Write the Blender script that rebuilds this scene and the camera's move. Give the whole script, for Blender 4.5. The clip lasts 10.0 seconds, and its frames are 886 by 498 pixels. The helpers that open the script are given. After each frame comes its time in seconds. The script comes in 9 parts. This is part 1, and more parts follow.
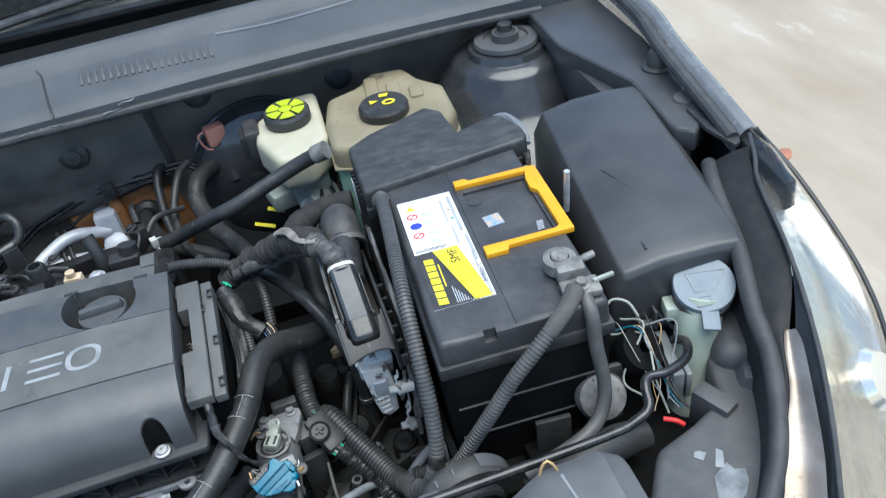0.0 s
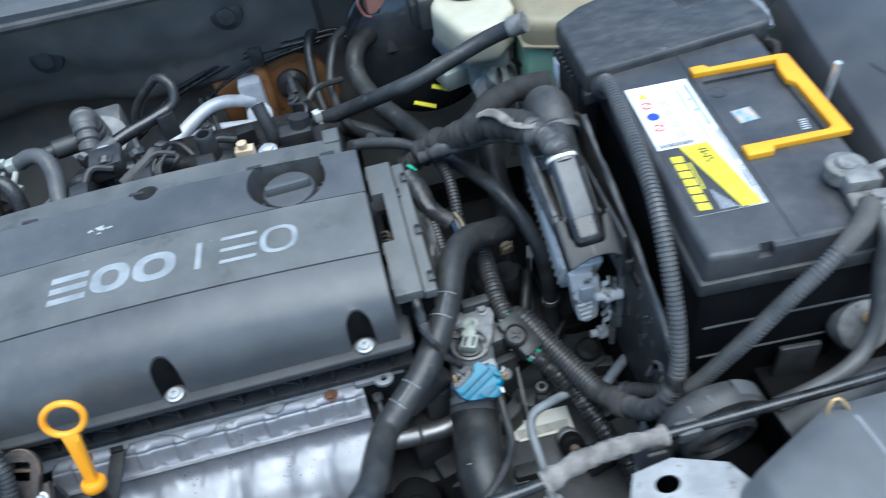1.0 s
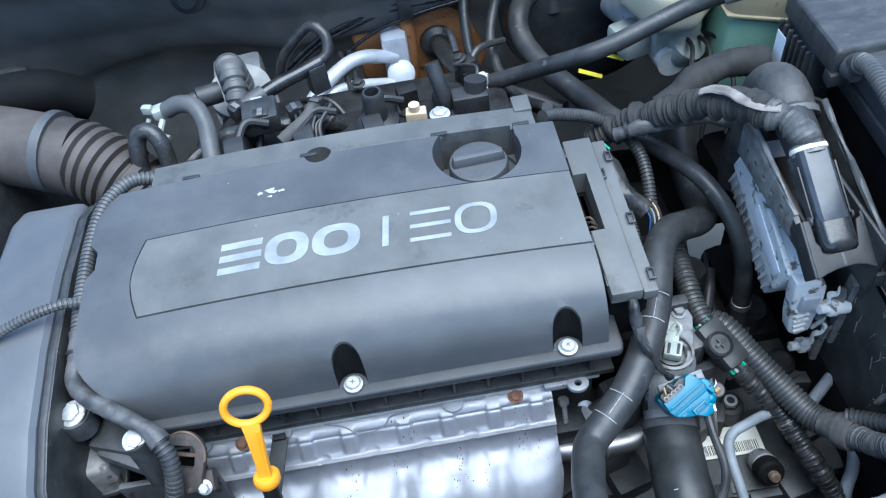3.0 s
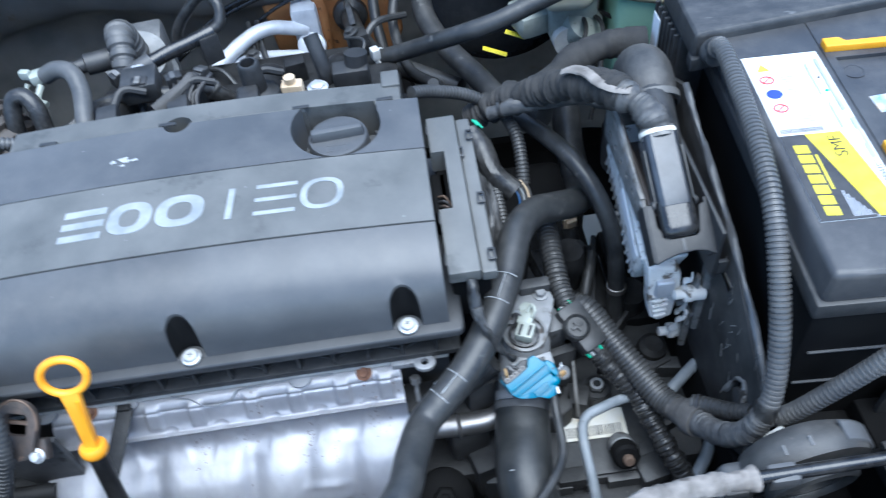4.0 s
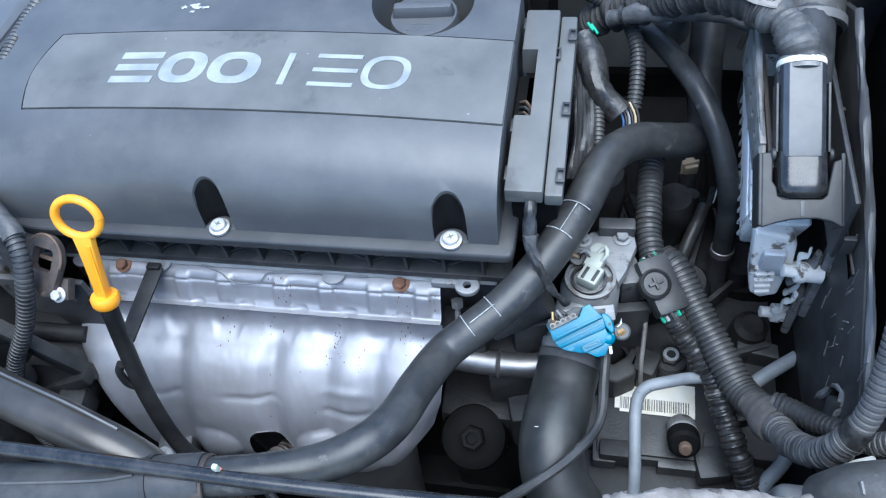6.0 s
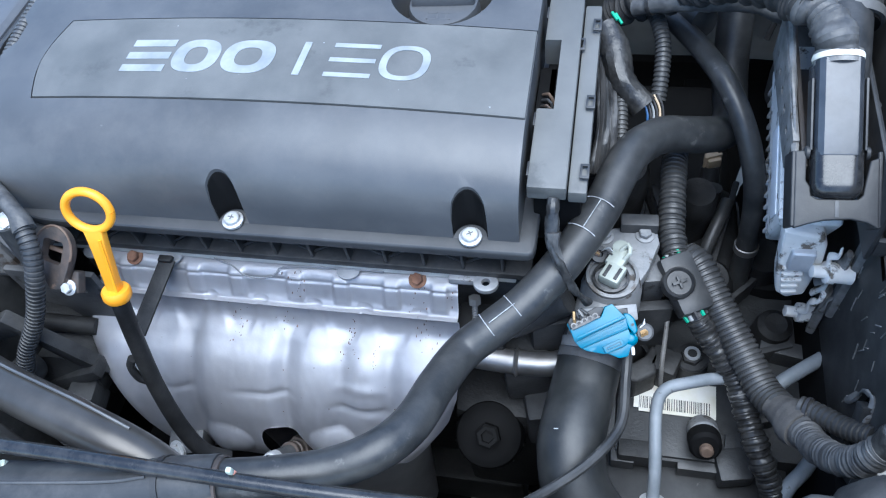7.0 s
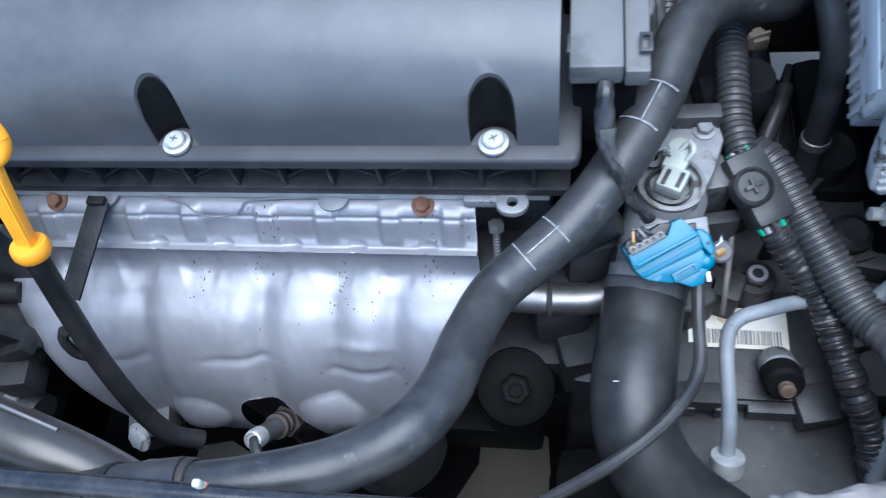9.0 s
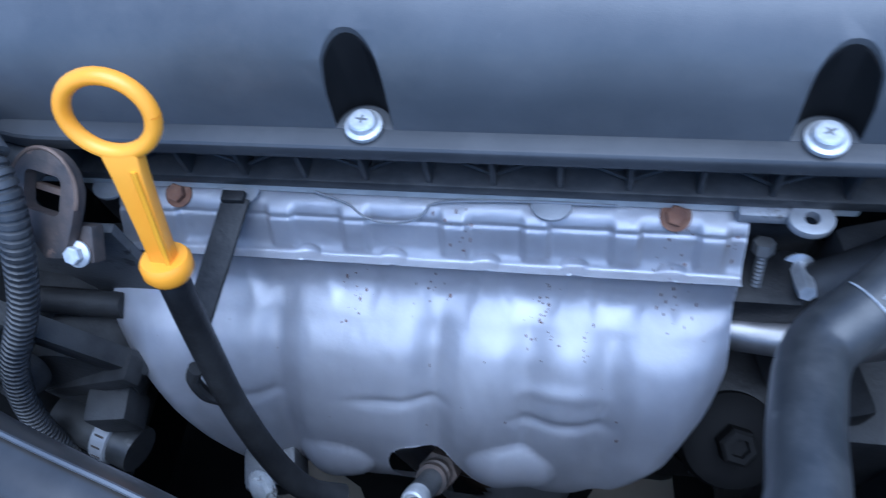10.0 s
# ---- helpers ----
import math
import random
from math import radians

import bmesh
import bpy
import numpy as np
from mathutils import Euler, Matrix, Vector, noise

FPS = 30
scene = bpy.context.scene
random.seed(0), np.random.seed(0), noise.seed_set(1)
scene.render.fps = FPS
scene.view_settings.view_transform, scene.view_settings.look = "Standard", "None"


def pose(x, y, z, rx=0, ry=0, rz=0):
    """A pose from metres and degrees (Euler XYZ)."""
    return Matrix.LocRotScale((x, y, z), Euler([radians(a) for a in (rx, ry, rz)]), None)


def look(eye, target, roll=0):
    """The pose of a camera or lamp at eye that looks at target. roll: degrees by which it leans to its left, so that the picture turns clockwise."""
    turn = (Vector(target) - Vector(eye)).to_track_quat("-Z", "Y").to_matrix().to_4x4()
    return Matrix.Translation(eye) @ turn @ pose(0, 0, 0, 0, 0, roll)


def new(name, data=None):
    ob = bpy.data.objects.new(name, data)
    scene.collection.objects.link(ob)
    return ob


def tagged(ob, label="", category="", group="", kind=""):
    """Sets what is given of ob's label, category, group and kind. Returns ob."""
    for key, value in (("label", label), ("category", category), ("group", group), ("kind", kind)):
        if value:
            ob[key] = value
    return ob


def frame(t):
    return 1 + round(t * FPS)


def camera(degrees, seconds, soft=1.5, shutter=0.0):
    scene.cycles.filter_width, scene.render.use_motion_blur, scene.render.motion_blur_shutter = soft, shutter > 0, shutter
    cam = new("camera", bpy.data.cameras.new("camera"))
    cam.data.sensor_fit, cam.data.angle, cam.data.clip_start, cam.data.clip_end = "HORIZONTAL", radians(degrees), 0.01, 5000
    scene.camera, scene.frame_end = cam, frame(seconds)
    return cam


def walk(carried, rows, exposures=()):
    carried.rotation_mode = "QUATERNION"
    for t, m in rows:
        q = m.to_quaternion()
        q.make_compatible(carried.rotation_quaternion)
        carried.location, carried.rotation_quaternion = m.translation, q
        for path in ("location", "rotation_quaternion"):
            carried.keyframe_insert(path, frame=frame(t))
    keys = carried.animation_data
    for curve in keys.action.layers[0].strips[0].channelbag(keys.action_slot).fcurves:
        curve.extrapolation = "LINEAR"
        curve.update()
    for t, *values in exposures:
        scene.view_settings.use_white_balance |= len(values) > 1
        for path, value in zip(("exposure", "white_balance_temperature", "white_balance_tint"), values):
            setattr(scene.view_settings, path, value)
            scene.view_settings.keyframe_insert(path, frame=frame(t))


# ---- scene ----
cam = camera(60.0, 10.0, 1.15, 0.3)
PATH = [
    (0, (0.213, -0.568, 1.394), (0.521, 0.952, 0.131), -9.9),
    (0.3, (0.213, -0.557, 1.387), (0.51, 0.916, 0.066), -10.0),
    (0.5, (0.191, -0.538, 1.391), (0.458, 0.898, 0.024), -10.3),
    (1, (0.05, -0.451, 1.359), (0.172, 0.916, -0.096), -10.3),
    (1.5, (-0.082, -0.371, 1.348), (0.033, 0.957, -0.143), -10.8),
    (2, (-0.09, -0.355, 1.329), (0.05, 0.966, -0.166), -9.1),
    (2.2, (-0.094, -0.348, 1.334), (0.028, 0.964, -0.17), -7.7),
    (3.3, (-0.09, -0.351, 1.317), (-0.101, 0.972, -0.183), -10.3),
    (3.5, (-0.082, -0.351, 1.315), (-0.056, 0.957, -0.198), -9.6),
    (4, (0.035, -0.363, 1.305), (0.045, 0.914, -0.234), -7.9),
    (4.5, (0.136, -0.336, 1.243), (-0.032, 0.894, -0.325), -9.2),
    (5, (0.134, -0.319, 1.223), (-0.13, 0.871, -0.363), -10.1),
    (5.5, (0.121, -0.325, 1.228), (-0.206, 0.843, -0.362), -10.8),
    (5.7, (0.112, -0.323, 1.225), (-0.25, 0.824, -0.372), -11.6),
    (7, (0.091, -0.305, 1.215), (-0.308, 0.781, -0.416), -12.5),
    (7.5, (0.082, -0.291, 1.203), (-0.31, 0.775, -0.444), -13.7),
    (8, (0.078, -0.283, 1.179), (-0.285, 0.744, -0.499), -14.5),
    (8.5, (0.08, -0.266, 1.154), (-0.248, 0.721, -0.555), -14.7),
    (9, (0.039, -0.247, 1.106), (-0.273, 0.702, -0.627), -14.7),
    (9.5, (-0.021, -0.22, 1.056), (-0.322, 0.703, -0.692), -14.1),
    (10, (-0.091, -0.184, 1.028), (-0.44, 0.706, -0.728), -15.8),
]
EXPOSURES = [(0.0, 1.25, 5950, 2.0), (1.0, 1.38, 5500, 0.0), (2.0, 1.55, 5350, 0.0), (3.5, 1.78, 5300, 3.0), (5.0, 1.8, 5350, 4.0), (8.0, 1.8, 5300, 6.0), (9.0, 1.75, 5250, 7.0), (9.5, 1.68, 5050, 8.0), (10.0, 1.36, 4520, 9.0)]
walk(cam, [(t, look(eye, target, roll)) for t, eye, target, roll in PATH], EXPOSURES)

# ---- light: soft, bright open shade ----
world = bpy.data.worlds.new("sky")
scene.world = world
world.use_nodes = True
wn = world.node_tree.nodes
sky = wn.new("ShaderNodeTexSky")
sky.sky_type, sky.sun_disc = "NISHITA", False
sky.sun_elevation, sky.sun_rotation = radians(78), radians(143)
wn["Background"].inputs["Strength"].default_value = 0.10
world.node_tree.links.new(sky.outputs[0], wn["Background"].inputs["Color"])
sun = new("sun", bpy.data.lights.new("sun", "SUN"))
sun.data.energy, sun.data.angle, sun.data.color = 1.9, radians(60), (1.0, 0.94, 0.86)
sun.matrix_basis = look((0.30, -0.40, 3.2), (0, 0, 0.8))


# ---- materials ----
def material(name, base, rough=0.5, metal=0.0, other=None, mix=0.5, scale=14.0, grain=900.0, bump=0.12,
             spots=None, spot_at=0.68, spot_scale=60.0, spec=0.5, coat=0.0, transmission=0.0, rough_var=0.12, stretch=(1, 1, 1), dust=None):
    m = bpy.data.materials.new(name)
    m.use_nodes = True
    nt = m.node_tree
    b = nt.nodes["Principled BSDF"]
    tc = nt.nodes.new("ShaderNodeTexCoord")
    mp = nt.nodes.new("ShaderNodeMapping")
    mp.inputs["Scale"].default_value = stretch
    nt.links.new(tc.outputs["Object"], mp.inputs["Vector"])

    def noise_node(sc, detail, rg=0.55):
        n = nt.nodes.new("ShaderNodeTexNoise")
        n.inputs["Scale"].default_value, n.inputs["Detail"].default_value = sc, detail
        n.inputs["Roughness"].default_value = rg
        nt.links.new(mp.outputs[0], n.inputs["Vector"])
        return n

    big, fine = noise_node(scale, 5), noise_node(grain, 2)
    ramp = nt.nodes.new("ShaderNodeValToRGB")
    ramp.color_ramp.elements[0].position, ramp.color_ramp.elements[1].position = 0.5 - 0.32 * mix, 0.5 + 0.32 * mix
    other = other or tuple(min(1, c * 1.45 + 0.004) for c in base)
    ramp.color_ramp.elements[0].color, ramp.color_ramp.elements[1].color = (*base, 1), (*other, 1)
    nt.links.new(big.outputs["Fac"], ramp.inputs[0])
    colour = ramp.outputs[0]
    if spots:
        sp = noise_node(spot_scale, 6, 0.65)
        st = nt.nodes.new("ShaderNodeValToRGB")
        st.color_ramp.elements[0].position, st.color_ramp.elements[1].position = spot_at, spot_at + 0.06
        nt.links.new(sp.outputs["Fac"], st.inputs[0])
        mx = nt.nodes.new("ShaderNodeMix")
        mx.data_type = "RGBA"
        nt.links.new(st.outputs[0], mx.inputs["Factor"])
        nt.links.new(colour, mx.inputs["A"])
        mx.inputs["B"].default_value = (*spots, 1)
        colour = mx.outputs["Result"]
    dust = (0.22 if max(base) < 0.14 and metal < 0.3 and min(base) > 0.008 else 0.0) if dust is None else dust
    if dust:
        film = noise_node(scale * 2.3, 8, 0.72)
        fr = nt.nodes.new("ShaderNodeMapRange")
        fr.inputs["From Min"].default_value, fr.inputs["From Max"].default_value = 0.44, 0.76
        fr.inputs["To Min"].default_value, fr.inputs["To Max"].default_value = 0.0, dust
        nt.links.new(film.outputs["Fac"], fr.inputs["Value"])
        dm = nt.nodes.new("ShaderNodeMix")
        dm.data_type = "RGBA"
        nt.links.new(fr.outputs[0], dm.inputs["Factor"])
        nt.links.new(colour, dm.inputs["A"])
        dm.inputs["B"].default_value = (0.20, 0.19, 0.175, 1)
        colour = dm.outputs["Result"]
    nt.links.new(colour, b.inputs["Base Color"])
    rr = nt.nodes.new("ShaderNodeMapRange")
    rr.inputs["To Min"].default_value, rr.inputs["To Max"].default_value = max(0.02, rough - rough_var), min(1, rough + rough_var)
    nt.links.new(big.outputs["Fac"], rr.inputs["Value"])
    nt.links.new(rr.outputs[0], b.inputs["Roughness"])
    b.inputs["Metallic"].default_value = metal
    b.inputs["Specular IOR Level"].default_value = spec
    b.inputs["Coat Weight"].default_value = coat
    b.inputs["Transmission Weight"].default_value = transmission
    if bump:
        bp = nt.nodes.new("ShaderNodeBump")
        bp.inputs["Strength"].default_value, bp.inputs["Distance"].default_value = bump, 0.0006
        nt.links.new(fine.outputs["Fac"], bp.inputs["Height"])
        nt.links.new(bp.outputs[0], b.inputs["Normal"])
    return m


M = {}
M["cover"] = material("satin_black_plastic", (0.059, 0.061, 0.064), 0.40, other=(0.089, 0.091, 0.094), scale=9, grain=1600, bump=0.10, spots=(0.13, 0.13, 0.128), spot_at=0.70, spot_scale=85)
# cover plastic darkened: shade at the cover's foot put into colour
M["flange_black"] = material("shaded_flange_plastic", (0.030, 0.031, 0.033), 0.45, other=(0.052, 0.053, 0.055), scale=12, grain=1400, bump=0.1, dust=0.12)
M["panel"] = material("grained_grey_plastic", (0.080, 0.081, 0.077), 0.50, other=(0.122, 0.122, 0.115), scale=14, grain=1300, bump=0.22, spots=(0.066, 0.067, 0.064), spot_at=0.56, spot_scale=13)
M["plastic"] = material("black_plastic", (0.020, 0.021, 0.022), 0.46, other=(0.036, 0.037, 0.039), scale=22, spots=(0.07, 0.068, 0.064), spot_at=0.70, spot_scale=70)
M["plastic_worn"] = material("worn_black_plastic", (0.014, 0.0145, 0.015), 0.50, other=(0.030, 0.030, 0.031), scale=26, spots=(0.09, 0.088, 0.084), spot_at=0.69, spot_scale=110, dust=0.10)
M["plate_black"] = material("chipped_black_plate", (0.016, 0.016, 0.016), 0.62, other=(0.042, 0.041, 0.039), scale=16, spots=(0.22, 0.21, 0.20), spot_at=0.735, spot_scale=120, dust=0.25)
M["plastic_dusty"] = material("dusty_grey_plastic", (0.050, 0.052, 0.055), 0.50, other=(0.085, 0.086, 0.087), scale=16, spots=(0.15, 0.145, 0.135), spot_at=0.70, spot_scale=55)
# near-black albedo: real black plastics, and shade of voids put into colour
M["black"] = material("black_plastic_and_void_shade", (0.005, 0.005, 0.0055), 0.7, other=(0.009, 0.009, 0.009), scale=25, spec=0.1)
M["rubber"] = material("black_rubber", (0.019, 0.020, 0.021), 0.42, other=(0.038, 0.038, 0.037), scale=34, grain=700, spots=(0.085, 0.083, 0.078), spot_at=0.63, spot_scale=60, rough_var=0.12, dust=0.15)
M["rubber_worn"] = material("worn_grey_rubber", (0.032, 0.032, 0.032), 0.55, other=(0.070, 0.068, 0.065), scale=38, grain=500, bump=0.4, spots=(0.12, 0.11, 0.10), spot_at=0.66, spot_scale=60, dust=0.2)
M["rubber_dark"] = material("smooth_dark_rubber", (0.014, 0.0155, 0.016), 0.46, other=(0.026, 0.027, 0.027), scale=20, grain=700, bump=0.12, dust=0.12)
M["rubber_dusty"] = material("dusty_rubber", (0.060, 0.061, 0.062), 0.48, other=(0.100, 0.099, 0.096), scale=30, grain=600, bump=0.25)
M["conduit"] = material("corrugated_loom_plastic", (0.055, 0.056, 0.058), 0.40, other=(0.095, 0.095, 0.094), scale=24, bump=0.1)
M["conduit_dark"] = material("oily_loom_plastic", (0.026, 0.0265, 0.027), 0.42, other=(0.055, 0.055, 0.054), scale=24, bump=0.1, dust=0.16)
M["tape"] = material("shiny_loom_tape", (0.012, 0.012, 0.013), 0.36, other=(0.032, 0.032, 0.031), scale=90, grain=240, bump=0.8, spots=(0.14, 0.135, 0.13), spot_at=0.66, spot_scale=130)
M["cloth_tape"] = material("dusty_cloth_tape", (0.050, 0.048, 0.046), 0.75, other=(0.105, 0.098, 0.090), scale=35, grain=500, bump=0.5)
M["shield"] = material("aluminised_steel_sheet", (0.57, 0.57, 0.60), 0.52, 0.60, other=(0.71, 0.71, 0.74), scale=20, grain=420, bump=0.08, spots=(0.20, 0.11, 0.07), spot_at=0.725, spot_scale=150, rough_var=0.06)
# shield steel again, with the lower part's weaker light put into the grey
M["shield_grey"] = material("shaded_lower_steel", (0.36, 0.365, 0.38), 0.5, 0.45, other=(0.48, 0.485, 0.50), scale=22, grain=420, bump=0.12, spots=(0.18, 0.12, 0.08), spot_at=0.72, spot_scale=90)
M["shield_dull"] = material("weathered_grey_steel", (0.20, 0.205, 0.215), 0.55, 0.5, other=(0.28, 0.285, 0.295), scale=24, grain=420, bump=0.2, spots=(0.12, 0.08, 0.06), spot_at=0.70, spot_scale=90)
M["cast"] = material("cast_aluminium", (0.115, 0.115, 0.115), 0.5, 0.35, other=(0.20, 0.20, 0.197), scale=40, grain=500, bump=0.5, spots=(0.10, 0.09, 0.08), spot_at=0.62, spot_scale=40)
# next two: grimy metal, colour and specular lowered further for deep-bay shade
M["cast_dark"] = material("dirty_shaded_cast_metal", (0.026, 0.0265, 0.027), 0.55, 0.2, other=(0.060, 0.060, 0.060), scale=30, grain=420, bump=0.5, spec=0.25, dust=0.08)
M["cast_rough"] = material("oily_shaded_iron", (0.012, 0.012, 0.0125), 0.50, 0.2, other=(0.030, 0.030, 0.030), scale=34, grain=320, bump=0.5, spec=0.25, dust=0.05)
M["cast_pale"] = material("dull_pale_aluminium", (0.22, 0.225, 0.235), 0.5, 0.3, other=(0.33, 0.335, 0.345), scale=50, grain=500, bump=0.3, spots=(0.12, 0.11, 0.10), spot_at=0.64, spot_scale=70)
M["zinc"] = material("zinc_plated_steel", (0.52, 0.53, 0.54), 0.42, 0.6, other=(0.76, 0.76, 0.76), scale=90, bump=0.15)
M["alu"] = material("bright_aluminium", (0.46, 0.475, 0.50), 0.45, 0.3, other=(0.58, 0.59, 0.61), scale=60, bump=0.2, spots=(0.30, 0.30, 0.30), spot_at=0.66, spot_scale=80)
M["alu_white"] = material("white_oxidised_aluminium", (0.58, 0.60, 0.64), 0.45, 0.2, other=(0.74, 0.76, 0.79), scale=50, bump=0.15, spots=(0.36, 0.36, 0.36), spot_at=0.70, spot_scale=70)
M["alu_dull"] = material("dusty_aluminium", (0.42, 0.42, 0.40), 0.55, 0.12, other=(0.58, 0.58, 0.55), scale=50, grain=500, bump=0.25, spots=(0.17, 0.14, 0.11), spot_at=0.66)
M["steel_pipe"] = material("bare_steel_tube", (0.23, 0.225, 0.22), 0.40, 0.85, other=(0.34, 0.325, 0.31), scale=40, bump=0.1)
M["pipe_blue"] = material("zinc_phosphate_pipe", (0.16, 0.18, 0.20), 0.6, 0.1, other=(0.24, 0.26, 0.28), scale=50, spots=(0.10, 0.10, 0.10), spot_at=0.64, spot_scale=120)
M["rust"] = material("rusty_steel", (0.11, 0.075, 0.055), 0.75, 0.4, other=(0.21, 0.15, 0.11), scale=60, grain=300, bump=0.5)
M["rust_red"] = material("red_rust", (0.10, 0.045, 0.026), 0.85, 0.1, other=(0.22, 0.11, 0.06), scale=80, bump=0.5)
M["rust_specks"] = material("dark_rust_specks", (0.055, 0.026, 0.018), 0.85, 0.0, other=(0.15, 0.07, 0.04), scale=160, bump=0.4)
M["orange_rubber"] = material("aged_orange_foam", (0.26, 0.105, 0.032), 0.7, other=(0.38, 0.185, 0.07), scale=25, spots=(0.06, 0.03, 0.015), spot_at=0.62)
M["yellow"] = material("yellow_nylon", (0.86, 0.325, 0.010), 0.40, other=(0.92, 0.385, 0.02), scale=20, bump=0.05)
M["handle"] = material("amber_plastic", (0.80, 0.34, 0.008), 0.42, other=(0.88, 0.41, 0.015), scale=18, bump=0.05)
M["blue"] = material("blue_connector_plastic", (0.003, 0.125, 0.205), 0.36, other=(0.006, 0.175, 0.262), scale=40, bump=0.08, spots=(0.02, 0.10, 0.15), spot_at=0.62, spot_scale=120)
M["blue_deep"] = material("deep_blue_plastic", (0.003, 0.095, 0.165), 0.32, other=(0.006, 0.14, 0.22), scale=50, bump=0.06)
M["white_plastic"] = material("white_connector_plastic", (0.24, 0.26, 0.225), 0.45, other=(0.36, 0.38, 0.335), scale=50, spots=(0.10, 0.10, 0.085), spot_at=0.66, spot_scale=120)
M["cream"] = material("aged_cream_plastic", (0.48, 0.445, 0.32), 0.45, other=(0.58, 0.545, 0.42), scale=16, bump=0.05, transmission=0.1)
M["tank"] = material("yellowed_polypropylene", (0.24, 0.205, 0.125), 0.5, other=(0.33, 0.285, 0.19), scale=15, bump=0.08, transmission=0.1, spots=(0.15, 0.13, 0.085), spot_at=0.62, spot_scale=30)
M["coolant"] = material("green_coolant_behind_plastic", (0.20, 0.38, 0.25), 0.4, other=(0.30, 0.47, 0.34), scale=18, bump=0.05)
M["neck"] = material("milky_filler_plastic", (0.38, 0.43, 0.35), 0.5, other=(0.50, 0.54, 0.45), scale=22, bump=0.05)
M["cap_blue"] = material("faded_blue_plastic", (0.15, 0.185, 0.22), 0.5, other=(0.22, 0.255, 0.285), scale=30, spots=(0.40, 0.42, 0.44), spot_at=0.72)
M["lime"] = material("lime_green_print", (0.42, 0.52, 0.015), 0.45, other=(0.52, 0.62, 0.03), scale=60)
M["lemon"] = material("lemon_yellow_print", (0.74, 0.62, 0.02), 0.45, other=(0.80, 0.70, 0.05), scale=60)
M["salmon"] = material("salmon_plastic_plug", (0.50, 0.20, 0.15), 0.5, other=(0.60, 0.28, 0.20), scale=60)
M["label"] = material("white_paper_label", (0.74, 0.76, 0.78), 0.42, other=(0.82, 0.83, 0.84), scale=30, bump=0.03, spots=(0.62, 0.60, 0.52), spot_at=0.7, spot_scale=20)
M["label_old"] = material("stained_paper_label", (0.72, 0.68, 0.56), 0.55, other=(0.82, 0.80, 0.74), scale=55, bump=0.03)
M["ink"] = material("black_ink", (0.02, 0.02, 0.022), 0.5)
M["grey_ink"] = material("grey_ink", (0.30, 0.31, 0.33), 0.5)
M["red_ink"] = material("red_ink", (0.58, 0.03, 0.03), 0.5)
M["blue_ink"] = material("blue_ink", (0.02, 0.04, 0.42), 0.5)
M["blue_wire"] = material("dull_blue_insulation", (0.03, 0.09, 0.22), 0.5)
M["green_ink"] = material("green_ink", (0.02, 0.28, 0.16), 0.5)
M["print"] = material("pale_silver_print", (0.20, 0.215, 0.22), 0.5, other=(0.31, 0.325, 0.33), scale=45, bump=0.05)
M["battery"] = material("battery_lid_plastic", (0.036, 0.037, 0.041), 0.42, other=(0.056, 0.057, 0.060), scale=18, spots=(0.11, 0.11, 0.11), spot_at=0.71, spot_scale=45)
M["holo"] = material("iridescent_sticker", (0.10, 0.40, 0.70), 0.3, 0.3, other=(0.85, 0.55, 0.25), scale=70, mix=0.9)
M["lead"] = material("oxidised_lead_clamp", (0.15, 0.145, 0.135), 0.62, 0.4, other=(0.29, 0.28, 0.265), scale=80, grain=500, bump=0.6, spots=(0.10, 0.085, 0.07), spot_at=0.6, spot_scale=90)
M["insulation"] = material("felt_firewall_blanket", (0.185, 0.184, 0.180), 0.75, other=(0.285, 0.276, 0.262), scale=12, grain=1200, bump=0.8, spots=(0.20, 0.165, 0.13), spot_at=0.64, spot_scale=9)
# dusty plastic; base also lightened and blued for reflected sky
M["cowl"] = material("dusty_sky_toned_cowl_plastic", (0.150, 0.160, 0.174), 0.46, other=(0.205, 0.215, 0.230), scale=10, bump=0.15, spots=(0.33, 0.34, 0.35), spot_at=0.70, spot_scale=18)
M["cowl_slot"] = material("shaded_cowl_slot", (0.060, 0.064, 0.070), 0.6, other=(0.095, 0.10, 0.108), scale=40)
M["gloss"] = material("glossy_black_plastic", (0.010, 0.0105, 0.012), 0.22, other=(0.014, 0.0145, 0.016), scale=20, bump=0.02, spec=0.6, rough_var=0.05)
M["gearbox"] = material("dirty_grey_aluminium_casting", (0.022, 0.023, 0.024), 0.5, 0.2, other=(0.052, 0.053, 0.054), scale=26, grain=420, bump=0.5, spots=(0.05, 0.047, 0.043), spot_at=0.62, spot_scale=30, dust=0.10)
M["pipe_brown"] = material("glossy_brown_black_pipe", (0.060, 0.055, 0.049), 0.34, 0.5, other=(0.092, 0.085, 0.077), scale=30, bump=0.08)
M["lid"] = material("smooth_black_lid_plastic", (0.042, 0.043, 0.046), 0.34, other=(0.062, 0.063, 0.066), scale=10, bump=0.08, spots=(0.10, 0.10, 0.10), spot_at=0.74, spot_scale=40, dust=0.08)
M["belt_cover"] = material("satin_grey_belt_cover", (0.085, 0.089, 0.096), 0.42, other=(0.115, 0.119, 0.126), scale=9, bump=0.10)
M["paint"] = material("black_body_paint", (0.026, 0.028, 0.031), 0.20, other=(0.044, 0.046, 0.050), scale=12, coat=0.5, bump=0.05, spots=(0.07, 0.07, 0.068), spot_at=0.70, dust=0.16)
M["tower_paint"] = material("satin_black_tower_paint", (0.026, 0.0275, 0.030), 0.22, other=(0.042, 0.044, 0.047), scale=14, coat=0.35, bump=0.06, dust=0.15)
